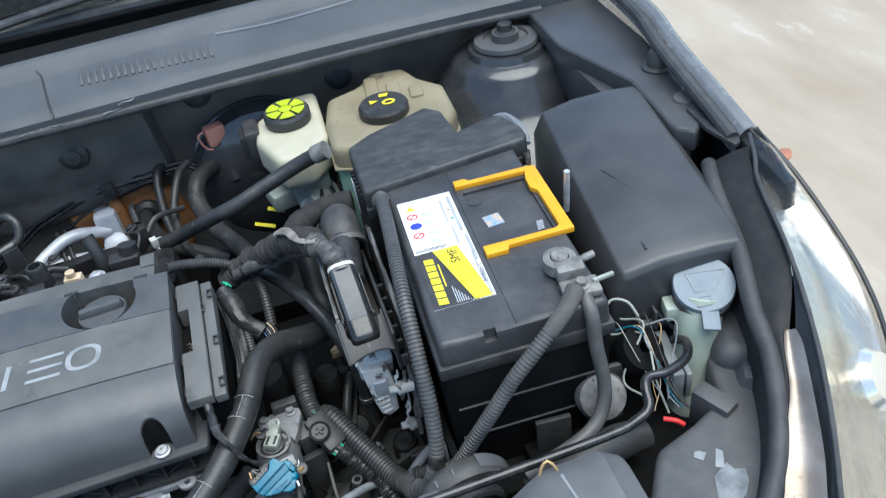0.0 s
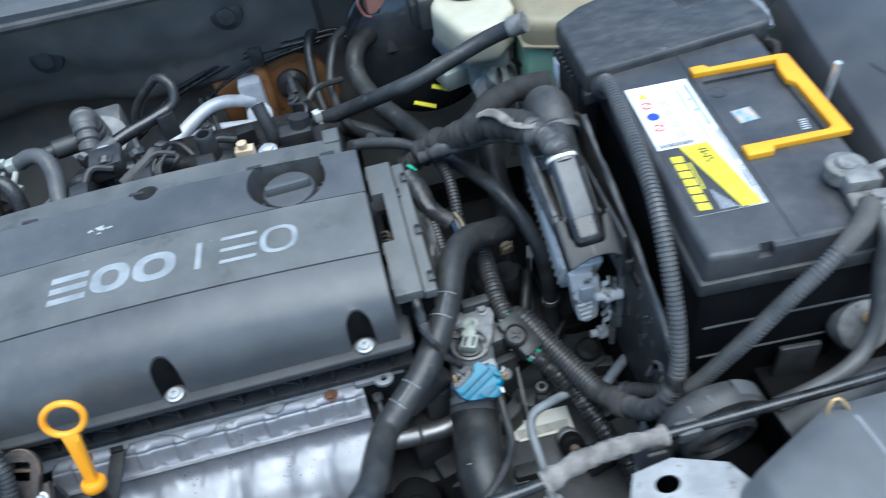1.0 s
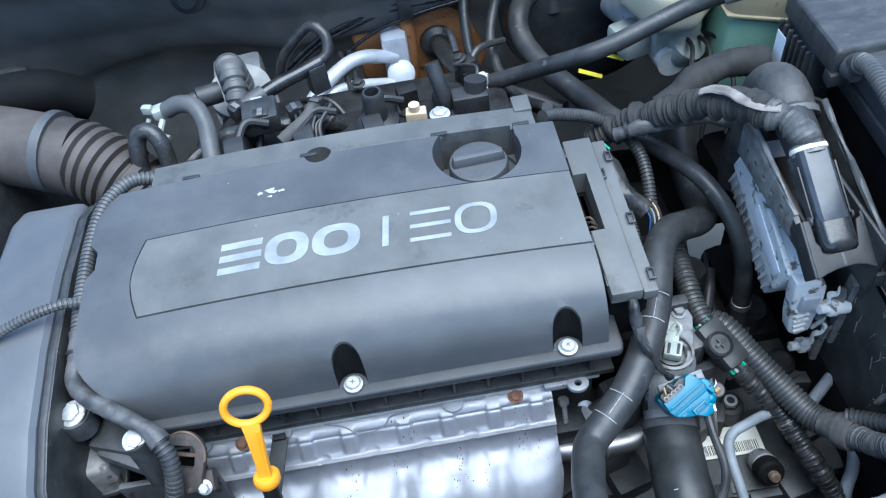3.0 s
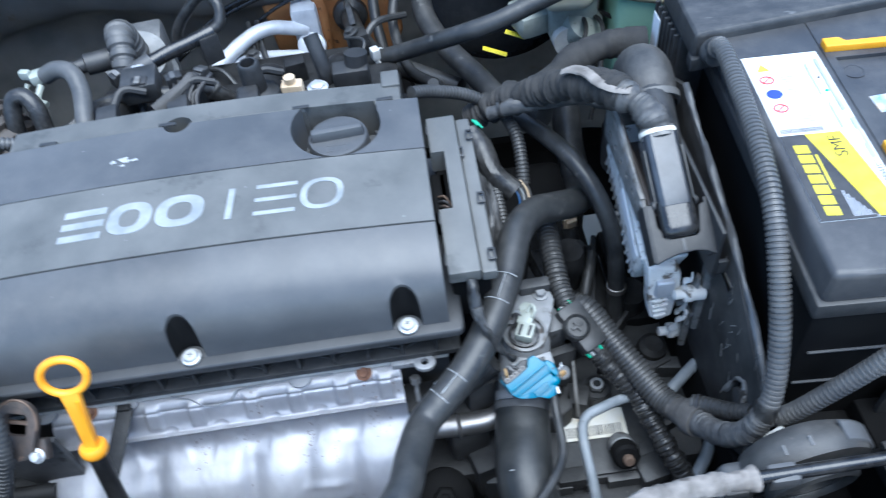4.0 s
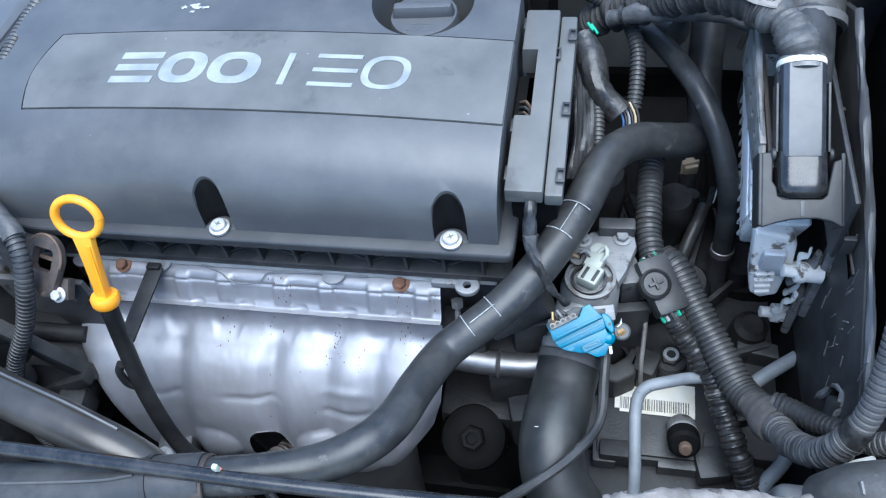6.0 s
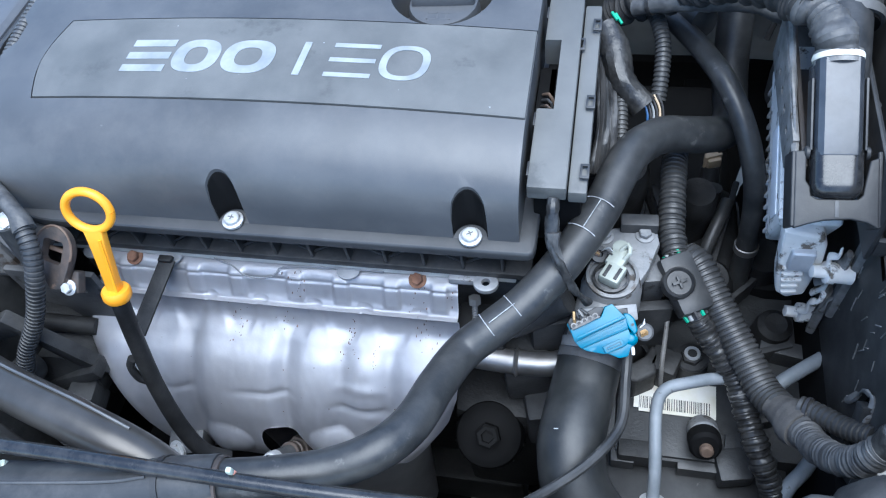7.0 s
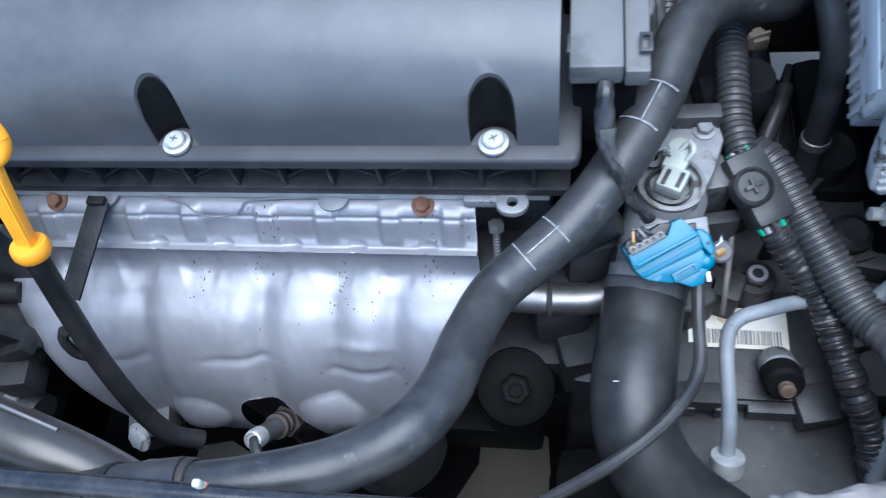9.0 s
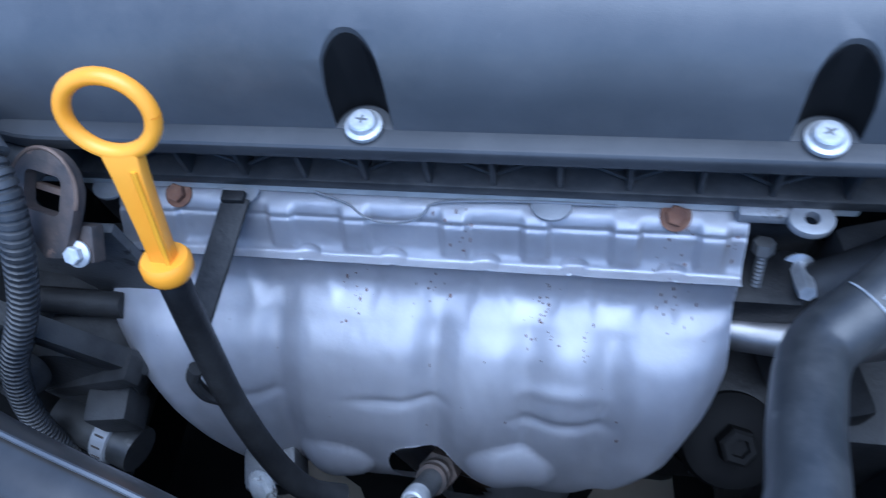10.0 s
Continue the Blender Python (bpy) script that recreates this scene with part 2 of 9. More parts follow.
M["cover_grey"] = material("sun_faded_grey_plastic", (0.20, 0.206, 0.216), 0.42, other=(0.27, 0.277, 0.288), scale=14, bump=0.12, spots=(0.30, 0.30, 0.30), spot_at=0.72, spot_scale=40)
# pale base stands for sky reflected in dark body paint
M["paint_sky_sheen"] = material("painted_sky_sheen", (0.42, 0.42, 0.41), 0.25, 0.5, other=(0.50, 0.50, 0.49), scale=20, coat=0.8, bump=0.02)
M["seal"] = material("soft_black_seal_rubber", (0.030, 0.031, 0.034), 0.6, other=(0.048, 0.049, 0.052), scale=18, bump=0.3)
M["chrome"] = material("bright_reflector", (0.92, 0.88, 0.78), 0.20, 0.75, other=(0.93, 0.90, 0.83), scale=20, bump=0.0)
M["duct"] = material("brown_dusty_rubber_duct", (0.040, 0.033, 0.028), 0.62, other=(0.085, 0.070, 0.060), scale=18, bump=0.25, dust=0.14)
M["ground"] = material("dry_sandy_concrete", (0.32, 0.26, 0.195), 0.85, other=(0.42, 0.36, 0.29), scale=3.5, grain=45, bump=0.8, spots=(0.46, 0.41, 0.35), spot_at=0.62, spot_scale=7, stretch=(1, 0.35, 1))
M["cap_olive"] = material("black_cap_plastic", (0.016, 0.016, 0.015), 0.45, other=(0.028, 0.028, 0.026), scale=30)
M["label_scuffed"] = material("scuffed_dull_sticker", (0.10, 0.11, 0.12), 0.55, other=(0.24, 0.26, 0.28), scale=70, mix=0.5, bump=0.1)
M["leaf"] = material("dry_leaf", (0.30, 0.13, 0.08), 0.8)
M["copper"] = material("brassy_terminal", (0.42, 0.28, 0.13), 0.45, 0.6)
M["pale_chalk"] = material("chalk_mark", (0.22, 0.225, 0.225), 0.8, other=(0.48, 0.49, 0.49), scale=260, mix=0.5)
M["tan_plastic"] = material("tan_plastic", (0.50, 0.38, 0.24), 0.5, other=(0.62, 0.49, 0.34), scale=50)


def glass_material(name, tint, rough):
    m = bpy.data.materials.new(name)
    m.use_nodes = True
    b = m.node_tree.nodes["Principled BSDF"]
    b.inputs["Base Color"].default_value = (*tint, 1)
    b.inputs["Transmission Weight"].default_value, b.inputs["Roughness"].default_value, b.inputs["IOR"].default_value = 1.0, rough, 1.12
    return m


# grey for rubbed edges, and for the snorkel's painted sheen
M["worn_grey"] = material("rubbed_or_sheen_grey_plastic", (0.062, 0.064, 0.067), 0.34, other=(0.105, 0.108, 0.112), scale=16, bump=0.15, spots=(0.22, 0.22, 0.22), spot_at=0.68, spot_scale=60)
M["alu_pale"] = material("pale_corroded_aluminium", (0.68, 0.665, 0.625), 0.6, 0.0, other=(0.82, 0.80, 0.755), scale=45, grain=420, bump=0.4, spots=(0.16, 0.135, 0.105), spot_at=0.56, spot_scale=60)
M["rust_dark"] = material("dark_rusted_iron", (0.045, 0.042, 0.040), 0.6, 0.3, other=(0.105, 0.080, 0.066), scale=70, grain=300, bump=0.6, spots=(0.17, 0.115, 0.085), spot_at=0.60, spot_scale=110)
M["cast_mid"] = material("grey_cast_housing", (0.055, 0.056, 0.058), 0.5, 0.3, other=(0.115, 0.115, 0.115), scale=45, grain=500, bump=0.5, spots=(0.035, 0.034, 0.033), spot_at=0.60, spot_scale=50)
M["screw"] = material("dull_zinc_screw", (0.42, 0.43, 0.43), 0.5, 0.5, other=(0.62, 0.62, 0.61), scale=140, bump=0.3, spots=(0.22, 0.21, 0.19), spot_at=0.60, spot_scale=160)
M["cast_light"] = material("dusty_grey_cast_aluminium", (0.165, 0.170, 0.177), 0.52, 0.2, other=(0.27, 0.272, 0.272), scale=50, grain=450, bump=0.5, spots=(0.06, 0.05, 0.042), spot_at=0.60, spot_scale=70)
M["plug_shell"] = material("smoky_plug_shell", (0.030, 0.034, 0.041), 0.22, other=(0.060, 0.066, 0.078), scale=30, bump=0.02, spec=0.55, rough_var=0.06, dust=0.10)
M["silver_tape"] = material("rubbed_grey_tape", (0.034, 0.034, 0.035), 0.5, other=(0.105, 0.103, 0.099), scale=70, grain=300, bump=0.7, dust=0.12)
M["black_cloth"] = material("black_cloth_tape", (0.013, 0.013, 0.013), 0.8, other=(0.034, 0.032, 0.030), scale=40, grain=700, bump=0.6, spots=(0.085, 0.075, 0.065), spot_at=0.66, spot_scale=50, dust=0.06)
M["frayed_foam"] = material("frayed_pale_foam", (0.12, 0.108, 0.095), 0.9, other=(0.29, 0.262, 0.235), scale=60, grain=260, bump=1.0, spots=(0.07, 0.06, 0.052), spot_at=0.58, spot_scale=45)
# warm streaky base paints sunlight reflected in the lamp
M["chrome_warm"] = material("warm_lit_reflector", (0.46, 0.38, 0.31), 0.32, 0.7, other=(0.66, 0.60, 0.54), scale=26, bump=0.1, stretch=(1, 1, 3), dust=0.0)
M["lid_scuffed"] = material("scuffed_black_lid", (0.026, 0.027, 0.029), 0.45, other=(0.044, 0.045, 0.047), scale=18, bump=0.2, spots=(0.11, 0.11, 0.108), spot_at=0.66, spot_scale=38, stretch=(1, 2.4, 1), dust=0.30)
M["alu_dirty"] = material("stained_cast_aluminium", (0.17, 0.165, 0.158), 0.6, 0.15, other=(0.30, 0.29, 0.275), scale=45, grain=420, bump=0.4, spots=(0.09, 0.07, 0.055), spot_at=0.58, spot_scale=50)
M["lens"] = glass_material("clear_polycarbonate", (0.97, 0.97, 0.95), 0.03)
M["windscreen"] = glass_material("tinted_glass", (0.55, 0.60, 0.60), 0.02)


# ---- builders ----
def whole_pose(ob):
    return (whole_pose(ob.parent) @ ob.matrix_parent_inverse if ob.parent else Matrix()) @ ob.matrix_basis


def mesh_of(name, geo, mat, angle=35):
    me = bpy.data.meshes.new(name)
    if isinstance(geo, tuple):
        bm = bmesh.new()
        vs = [bm.verts.new(v) for v in geo[0]]
        for f in geo[1]:
            bm.faces.new([vs[i] for i in f])
    else:
        bm = geo
    bmesh.ops.recalc_face_normals(bm, faces=bm.faces)
    lim = radians(angle)
    for f in bm.faces:
        f.smooth = True
    for e in bm.edges:
        e.smooth = e.calc_face_angle(0) < lim
    bm.to_mesh(me)
    bm.free()
    me.materials.append(mat)
    return me


def part(name, geo, mat, parent=None, label="", angle=35):
    """One mesh object, in world places, under a thing or a part."""
    ob = new(name, geo if isinstance(geo, bpy.types.Mesh) else mesh_of(name, geo, mat, angle))
    if parent:
        ob.parent = parent
        ob.matrix_parent_inverse = whole_pose(parent).inverted()
    if label:
        ob["label"] = label
    return ob


def piece(name, mesh, m, parent):
    """An object on shared mesh data at the pose m, under parent."""
    ob = part(name, mesh, None, parent)
    ob.matrix_basis = m
    return ob


def thing(name, at, label, category, group="", kind=""):
    ob = new(name)
    ob.empty_display_size = 0.02
    ob.matrix_basis = Matrix.Translation(at)
    return tagged(ob, label, category, group, kind)


def single(name, geo, mat, label, category, group="", kind="", angle=35):
    return tagged(part(name, geo, mat, None, "", angle), label, category, group, kind)


def spline(points, step=0.004):
    """A smooth line through the points, sampled evenly."""
    p = np.array(points, float)
    if len(p) == 2:
        n = max(2, int(np.linalg.norm(p[1] - p[0]) / step))
        return p[0] + (p[1] - p[0]) * np.linspace(0, 1, n + 1)[:, None]
    q = np.vstack([2 * p[0] - p[1], p, 2 * p[-1] - p[-2]])
    dense = []
    for i in range(1, len(q) - 2):
        a, b, c, d = q[i - 1:i + 3]
        u = np.linspace(0, 1, 24, endpoint=False)[:, None]
        dense.append(0.5 * (2 * b + (c - a) * u + (2 * a - 5 * b + 4 * c - d) * u ** 2 + (3 * b - a - 3 * c + d) * u ** 3))
    dense = np.vstack(dense + [p[-1:]])
    s = np.r_[0, np.cumsum(np.linalg.norm(np.diff(dense, axis=0), axis=1))]
    n = max(2, int(s[-1] / step))
    t = np.linspace(0, s[-1], n + 1)
    return np.stack([np.interp(t, s, dense[:, k]) for k in range(3)], 1)


def tube(points, r, seg=14, step=0.004, rings=None, wobble=0.0, flat=1.0, seed=0, hollow=False):
    """A round tube along a smooth line. r: radius or (start, end). rings=(pitch, depth): corrugation. wobble: uneven wrapping."""
    if rings:
        step = rings[0] / 6
    line = spline(points, step)
    n = len(line)
    tan = np.gradient(line, axis=0)
    tan /= np.linalg.norm(tan, axis=1)[:, None]
    up = np.array([0, 0, 1.0]) if abs(tan[0][2]) < 0.9 else np.array([1.0, 0, 0])
    side = np.cross(tan[0], up)
    r0, r1 = r if isinstance(r, tuple) else (r, r)
    rng = np.random.RandomState(seed)
    jit = np.convolve(rng.normal(0, 1, n + 8), np.ones(9) / 9, "valid")[:n]
    ang = np.linspace(0, 2 * np.pi, seg, endpoint=False)
    verts = []
    for i in range(n):
        side = side - tan[i] * (side @ tan[i])
        side /= np.linalg.norm(side)
        b = np.cross(tan[i], side)
        rad = r0 + (r1 - r0) * i / (n - 1)
        if rings:
            ph = (i % 6) / 6
            rad -= rings[1] * (1.0 if ph > 0.6 else 0.0)
        rr = np.full(seg, rad)
        if wobble:
            rr = rr * (1 + wobble * jit[i] * 2.2 + wobble * 0.6 * np.sin(2 * ang + i * 0.35 + seed))
        verts += [tuple(line[i] + rr[k] * (np.cos(ang[k]) * side + flat * np.sin(ang[k]) * b)) for k in range(seg)]
    faces = [(i * seg + k, i * seg + (k + 1) % seg, (i + 1) * seg + (k + 1) % seg, (i + 1) * seg + k) for i in range(n - 1) for k in range(seg)]
    faces += [tuple(range(seg))[::-1], tuple(range((n - 1) * seg, n * seg))]
    return verts, faces


def lathe(profile, at, axis=(0, 0, 1), seg=28, sides=None):
    """Turned body: profile of (radius, height) along an axis from a place. sides: a polygon instead of a circle."""
    seg = sides or seg
    z = Vector(axis).normalized()
    x = z.orthogonal().normalized()
    y = z.cross(x)
    verts, faces = [], []
    for r, h in profile:
        for k in range(seg):
            a = 2 * math.pi * k / seg
            verts.append(tuple(Vector(at) + z * h + (x * math.cos(a) + y * math.sin(a)) * max(r, 1e-5)))
    n = len(profile)
    faces = [(i * seg + k, i * seg + (k + 1) % seg, (i + 1) * seg + (k + 1) % seg, (i + 1) * seg + k) for i in range(n - 1) for k in range(seg)]
    faces += [tuple(range(seg))[::-1], tuple(range((n - 1) * seg, n * seg))]
    return verts, faces


def hoop(profile, at, axis=(0, 0, 1), seg=28):
    """A turned ring, open through its middle: the profile is closed on itself."""
    verts, faces = lathe(profile, at, axis, seg)
    n = len(profile)
    faces = faces[:-2] + [((n - 1) * seg + k, (n - 1) * seg + (k + 1) % seg, (k + 1) % seg, k) for k in range(seg)]
    return verts, faces


def bevel(bm, w, segments=2, limit=30):
    if w:
        es = [e for e in bm.edges if e.calc_face_angle(0) > radians(limit)]
        bmesh.ops.bevel(bm, geom=es, offset=w, segments=segments, affect="EDGES", clamp_overlap=True, profile=0.6)
    return bm


def rbox(x0, x1, y0, y1, z0, z1, w=0.002, turn=0.0, taper=0.0, segments=2, tilt=(0, 0)):
    """A rounded box. turn: about its upright axis; taper: how far the top is drawn in on each side; tilt: rise of the top along x and y."""
    bm = bmesh.new()
    c = Vector(((x0 + x1) / 2, (y0 + y1) / 2, z0))
    vs = []
    for z, d in ((z0, 0.0), (z1, taper)):
        for x, y in ((x0 + d, y0 + d), (x1 - d, y0 + d), (x1 - d, y1 - d), (x0 + d, y1 - d)):
            zz = z + (tilt[0] * (x - c.x) + tilt[1] * (y - c.y) if z == z1 else 0)
            vs.append(bm.verts.new((x, y, zz)))
    for f in ((0, 1, 2, 3), (4, 5, 6, 7), (0, 1, 5, 4), (1, 2, 6, 5), (2, 3, 7, 6), (3, 0, 4, 7)):
        bm.faces.new([vs[i] for i in f])
    bmesh.ops.recalc_face_normals(bm, faces=bm.faces)
    bevel(bm, w, segments)
    if turn:
        bmesh.ops.rotate(bm, verts=bm.verts, cent=c, matrix=Matrix.Rotation(radians(turn), 3, "Z"))
    return bm


def prism(poly, a, b, w=0.001, axis="z", segments=2):
    """A flat outline drawn out between a and b. axis z: outline in x, y; x: outline in y, z; y: outline in x, z."""
    bm = bmesh.new()

    def at(p, h):
        return {"z": (p[0], p[1], h), "x": (h, p[0], p[1]), "y": (p[0], h, p[1])}[axis]

    lo, hi = [bm.verts.new(at(p, a)) for p in poly], [bm.verts.new(at(p, b)) for p in poly]
    n = len(poly)
    bm.faces.new(lo[::-1]), bm.faces.new(hi)
    for i in range(n):
        bm.faces.new((lo[i], lo[(i + 1) % n], hi[(i + 1) % n], hi[i]))
    bmesh.ops.recalc_face_normals(bm, faces=bm.faces)
    return bevel(bm, w, segments)


def bm_of(geo):
    if not isinstance(geo, tuple):
        return geo
    bm = bmesh.new()
    vs = [bm.verts.new(v) for v in geo[0]]
    for f in geo[1]:
        bm.faces.new([vs[i] for i in f])
    bmesh.ops.recalc_face_normals(bm, faces=bm.faces)
    return bm


def join(*geos):
    """Several shapes as one mesh."""
    out = bmesh.new()
    for g in geos:
        bm = bm_of(g)
        me = bpy.data.meshes.new("joined")
        bm.to_mesh(me)
        bm.free()
        out.from_mesh(me)
        bpy.data.meshes.remove(me)
    return out


def moved(geo, m):
    bm = bm_of(geo)
    bmesh.ops.transform(bm, matrix=m, verts=bm.verts)
    return bm


def cut(geo, *cutters):
    """The shape with the cutters taken away."""
    def temp(g):
        me = bpy.data.meshes.new("temp")
        bm = bm_of(g)
        bmesh.ops.recalc_face_normals(bm, faces=bm.faces)
        bm.to_mesh(me)
        bm.free()
        return new("temp", me)
    a = temp(geo)
    others = [temp(c) for c in cutters]
    for o in others:
        md = a.modifiers.new("cut", "BOOLEAN")
        md.operation, md.object, md.solver = "DIFFERENCE", o, "EXACT"
    me = bpy.data.meshes.new_from_object(a.evaluated_get(bpy.context.evaluated_depsgraph_get()))
    bm = bmesh.new()
    bm.from_mesh(me)
    for o in (a, *others):
        bpy.data.objects.remove(o)
    bpy.data.meshes.remove(me)
    bmesh.ops.remove_doubles(bm, verts=bm.verts, dist=1e-5)
    return bm


def ellipse(cx, cy, rx, ry, n=24, a0=0, a1=360):
    full = a1 - a0 >= 360
    return [(cx + rx * math.cos(radians(a0 + (a1 - a0) * i / (n if full else n - 1))), cy + ry * math.sin(radians(a0 + (a1 - a0) * i / (n if full else n - 1)))) for i in range(n)]


def rounded(x0, x1, y0, y1, r, n=5):
    out = []
    for cx, cy, a in ((x1 - r, y0 + r, -90), (x1 - r, y1 - r, 0), (x0 + r, y1 - r, 90), (x0 + r, y0 + r, 180)):
        out += [(cx + r * math.cos(radians(a + 90 * i / n)), cy + r * math.sin(radians(a + 90 * i / n))) for i in range(n + 1)]
    return out


def sheet(fn, nu, nv, thick=0.0, keep=None):
    """A surface fn(u, v) -> place, u and v from 0 to 1, with thickness inward. keep(u, v): which cells stay."""
    bm = bmesh.new()
    vs = [[bm.verts.new(fn(i / nu, j / nv)) for j in range(nv + 1)] for i in range(nu + 1)]
    for i in range(nu):
        for j in range(nv):
            if keep is None or keep((i + 0.5) / nu, (j + 0.5) / nv):
                bm.faces.new((vs[i][j], vs[i + 1][j], vs[i + 1][j + 1], vs[i][j + 1]))
    for v in [v for v in bm.verts if not v.link_faces]:
        bm.verts.remove(v)
    if thick:
        bmesh.ops.solidify(bm, geom=bm.faces[:], thickness=thick)
    return bm


def hexbolt(r=0.007, h=0.005, flange=1.45):
    """A flanged hexagon head standing on the origin."""
    return join(lathe([(0, 0), (r * flange, 0), (r * flange, 0.0012), (r * 1.05, 0.002), (0, 0.002)], (0, 0, 0), seg=20),
                lathe([(0, 0.0015), (r, 0.0015), (r, h * 0.9), (r * 0.85, h), (0, h)], (0, 0, 0), sides=6))


BOLT_DULL = mesh_of("bolt", hexbolt(), M["screw"])
BOLT_DARK = mesh_of("bolt", hexbolt(0.008, 0.007), M["cast_dark"])


# ---- setting ----
def ground_at(u, v):
    x, y = -60 + 120 * u, -60 + 120 * v
    return (x, y, 0.0)


single("ground", sheet(ground_at, 24, 24), M["ground"], "dry pale concrete ground around the car", "ground", kind="structure")

leaf = single("fallen_leaf", prism(ellipse(0, 0, 0.05, 0.025, 10), 0.002, 0.006, 0), M["leaf"], "small reddish dry leaf on the concrete", "leaf")
leaf.matrix_basis = pose(1.62, 1.05, 0, 0, 0, 30)


def firewall_at(u, v):
    x, z = -0.80 + 1.52 * u, 0.30 + 0.61 * v
    y = 0.665 + 0.012 * math.sin(9 * x) + 0.018 * math.sin(5 * z + 2 * x) - 0.045 * max(0, v - 0.75) / 0.25 + 0.07 * math.exp(-((x + 0.42) / 0.16) ** 2) * (v < 2) * math.exp(-((z - 0.62) / 0.10) ** 2)
    y += 0.010 * noise.noise(Vector((x * 7, z * 9, 2.0))) + 0.004 * noise.noise(Vector((x * 22, z * 26, 5.0)))
    fold = 0.690 - 0.10 * abs(x + 0.40) + 0.25 * max(0, x + 0.28)
    y -= 0.035 / (1 + math.exp(-(z - fold) / 0.006)) * (x < 0.02)
    return (x, y, z)


firewall = single("wall_firewall", sheet(firewall_at, 180, 110, 0.015), M["insulation"], "black felt-covered bulkhead behind the engine", "bulkhead", kind="structure")
for x, z in ((-0.366, 0.815), (-0.10, 0.835), (0.33, 0.828), (0.10, 0.86)):
    part("clip", lathe([(0, 0), (0.024, 0), (0.022, 0.005), (0.012, 0.009), (0.012, 0.013), (0, 0.014)], (x, firewall_at((x + 0.80) / 1.52, (z - 0.30) / 0.61)[1] + 0.002, z), (0, -1, 0.15)), M["plastic"], firewall, "round black push clip")

# cowl panel under the windscreen
cowl = thing("windscreen_cowl", (0, 0.56, 0.90), "dusty grey plastic windscreen cowl with louvred slots", "cowl")


def cowl_at(u, v):
    x = -0.85 + 1.62 * u
    prof = [(0.553, 0.895), (0.552, 0.914), (0.565, 0.922), (0.60, 0.930), (0.655, 0.938), (0.668, 0.945), (0.682, 0.955), (0.692, 0.957), (0.700, 0.945)]
    k = v * (len(prof) - 1)
    i = min(int(k), len(prof) - 2)
    y, z = [a + (b - a) * (k - i) for a, b in zip(prof[i], prof[i + 1])]
    return (x, y - 0.03 * max(0, (x - 0.3)) - 0.02 * min(0, x + 0.3), z + 0.002 * math.sin(7 * x))


part("cowl_body", sheet(cowl_at, 60, 32, 0.003), M["cowl"], cowl)
# slots are raised bars; their shade is put into the darker grey
slot = mesh_of("louvre", rbox(-0.0026, 0.0026, -0.017, 0.017, 0, 0.0020, 0.0009), M["cowl_slot"])
for i in range(19):
    piece("louvre", slot, pose(-0.048 + 0.0108 * i, 0.618 - 0.0008 * i, 0.9325, 9, 0, 6), cowl)
part("panel_seam", tube([tuple(Vector(cowl_at((x + 0.85) / 1.62, v)) + Vector((0, 0, 0.001))) for x, v in ((-0.092, 0.13), (-0.094, 0.25), (-0.100, 0.38), (-0.108, 0.5), (-0.114, 0.62))], 0.0018, 6), M["ink"], cowl)
part("rubber_lip", tube([(-0.85, 0.556, 0.898), (0.0, 0.550, 0.897), (0.45, 0.546, 0.896), (0.66, 0.535, 0.892)], 0.007, 10), M["seal"], cowl, "black rubber seal along the edge")
for x, y, z, w, a in ((-0.128, 0.5485, 0.902, 0.016, 4), (-0.095, 0.5475, 0.903, 0.010, -6), (-0.012, 0.5465, 0.903, 0.013, 3), (0.012, 0.549, 0.911, 0.012, 8)):
    part("edge_chip", moved(tube([(-w, 0, 0), (-w * 0.3, -0.0006, 0.0014), (w * 0.4, -0.0004, 0.0006), (w, 0, 0.0022)], 0.0012, 7, 0.002, flat=0.6, wobble=0.35, seed=int(90 + 100 * x)), pose(x, y, z, 0, 0, a)), M["cowl"], cowl, "pale torn edge")

part("cowl_crease", tube([tuple(Vector(cowl_at((x + 0.85) / 1.62, v)) + Vector((0, 0, 0.001))) for x, v in ((0.16, 0.48), (0.24, 0.46), (0.33, 0.47), (0.45, 0.50), (0.60, 0.52))], 0.0024, 8), M["cowl"], cowl)
single("windscreen", sheet(lambda u, v: (-0.85 + 1.6 * u, 0.800 + 0.80 * v, 0.966 + 0.45 * v), 12, 8, 0.005), M["windscreen"], "tinted windscreen above the cowl", "windscreen")
single("dashboard", rbox(-0.84, 0.74, 0.872, 1.50, 0.80, 0.960, 0.02), M["black"], "black dashboard top behind the windscreen", "dashboard", kind="structure")
single("windscreen_trim", tube([(-0.85, 0.796, 0.968), (0.0, 0.790, 0.968), (0.75, 0.794, 0.960)], 0.012, 10), M["plastic"], "black rubber windscreen edge trim", "trim")
single("cowl_gutter", rbox(-0.85, 0.77, 0.690, 0.87, 0.88, 0.915, 0.004), M["plastic"], "dark rain gutter under the windscreen", "gutter")
wiper = thing("wiper_arm", (-0.2, 0.76, 0.96), "black wiper arm resting below the windscreen", "wiper")
part("arm", tube([(-0.34, 0.735, 0.955), (-0.20, 0.765, 0.985), (0.02, 0.790, 1.000), (0.25, 0.815, 1.005)], 0.010, 10, flat=0.7), M["plastic"], wiper)
part("blade", tube([(-0.30, 0.790, 0.985), (-0.05, 0.806, 0.993), (0.22, 0.822, 1.000)], 0.006, 8), M["black"], wiper)

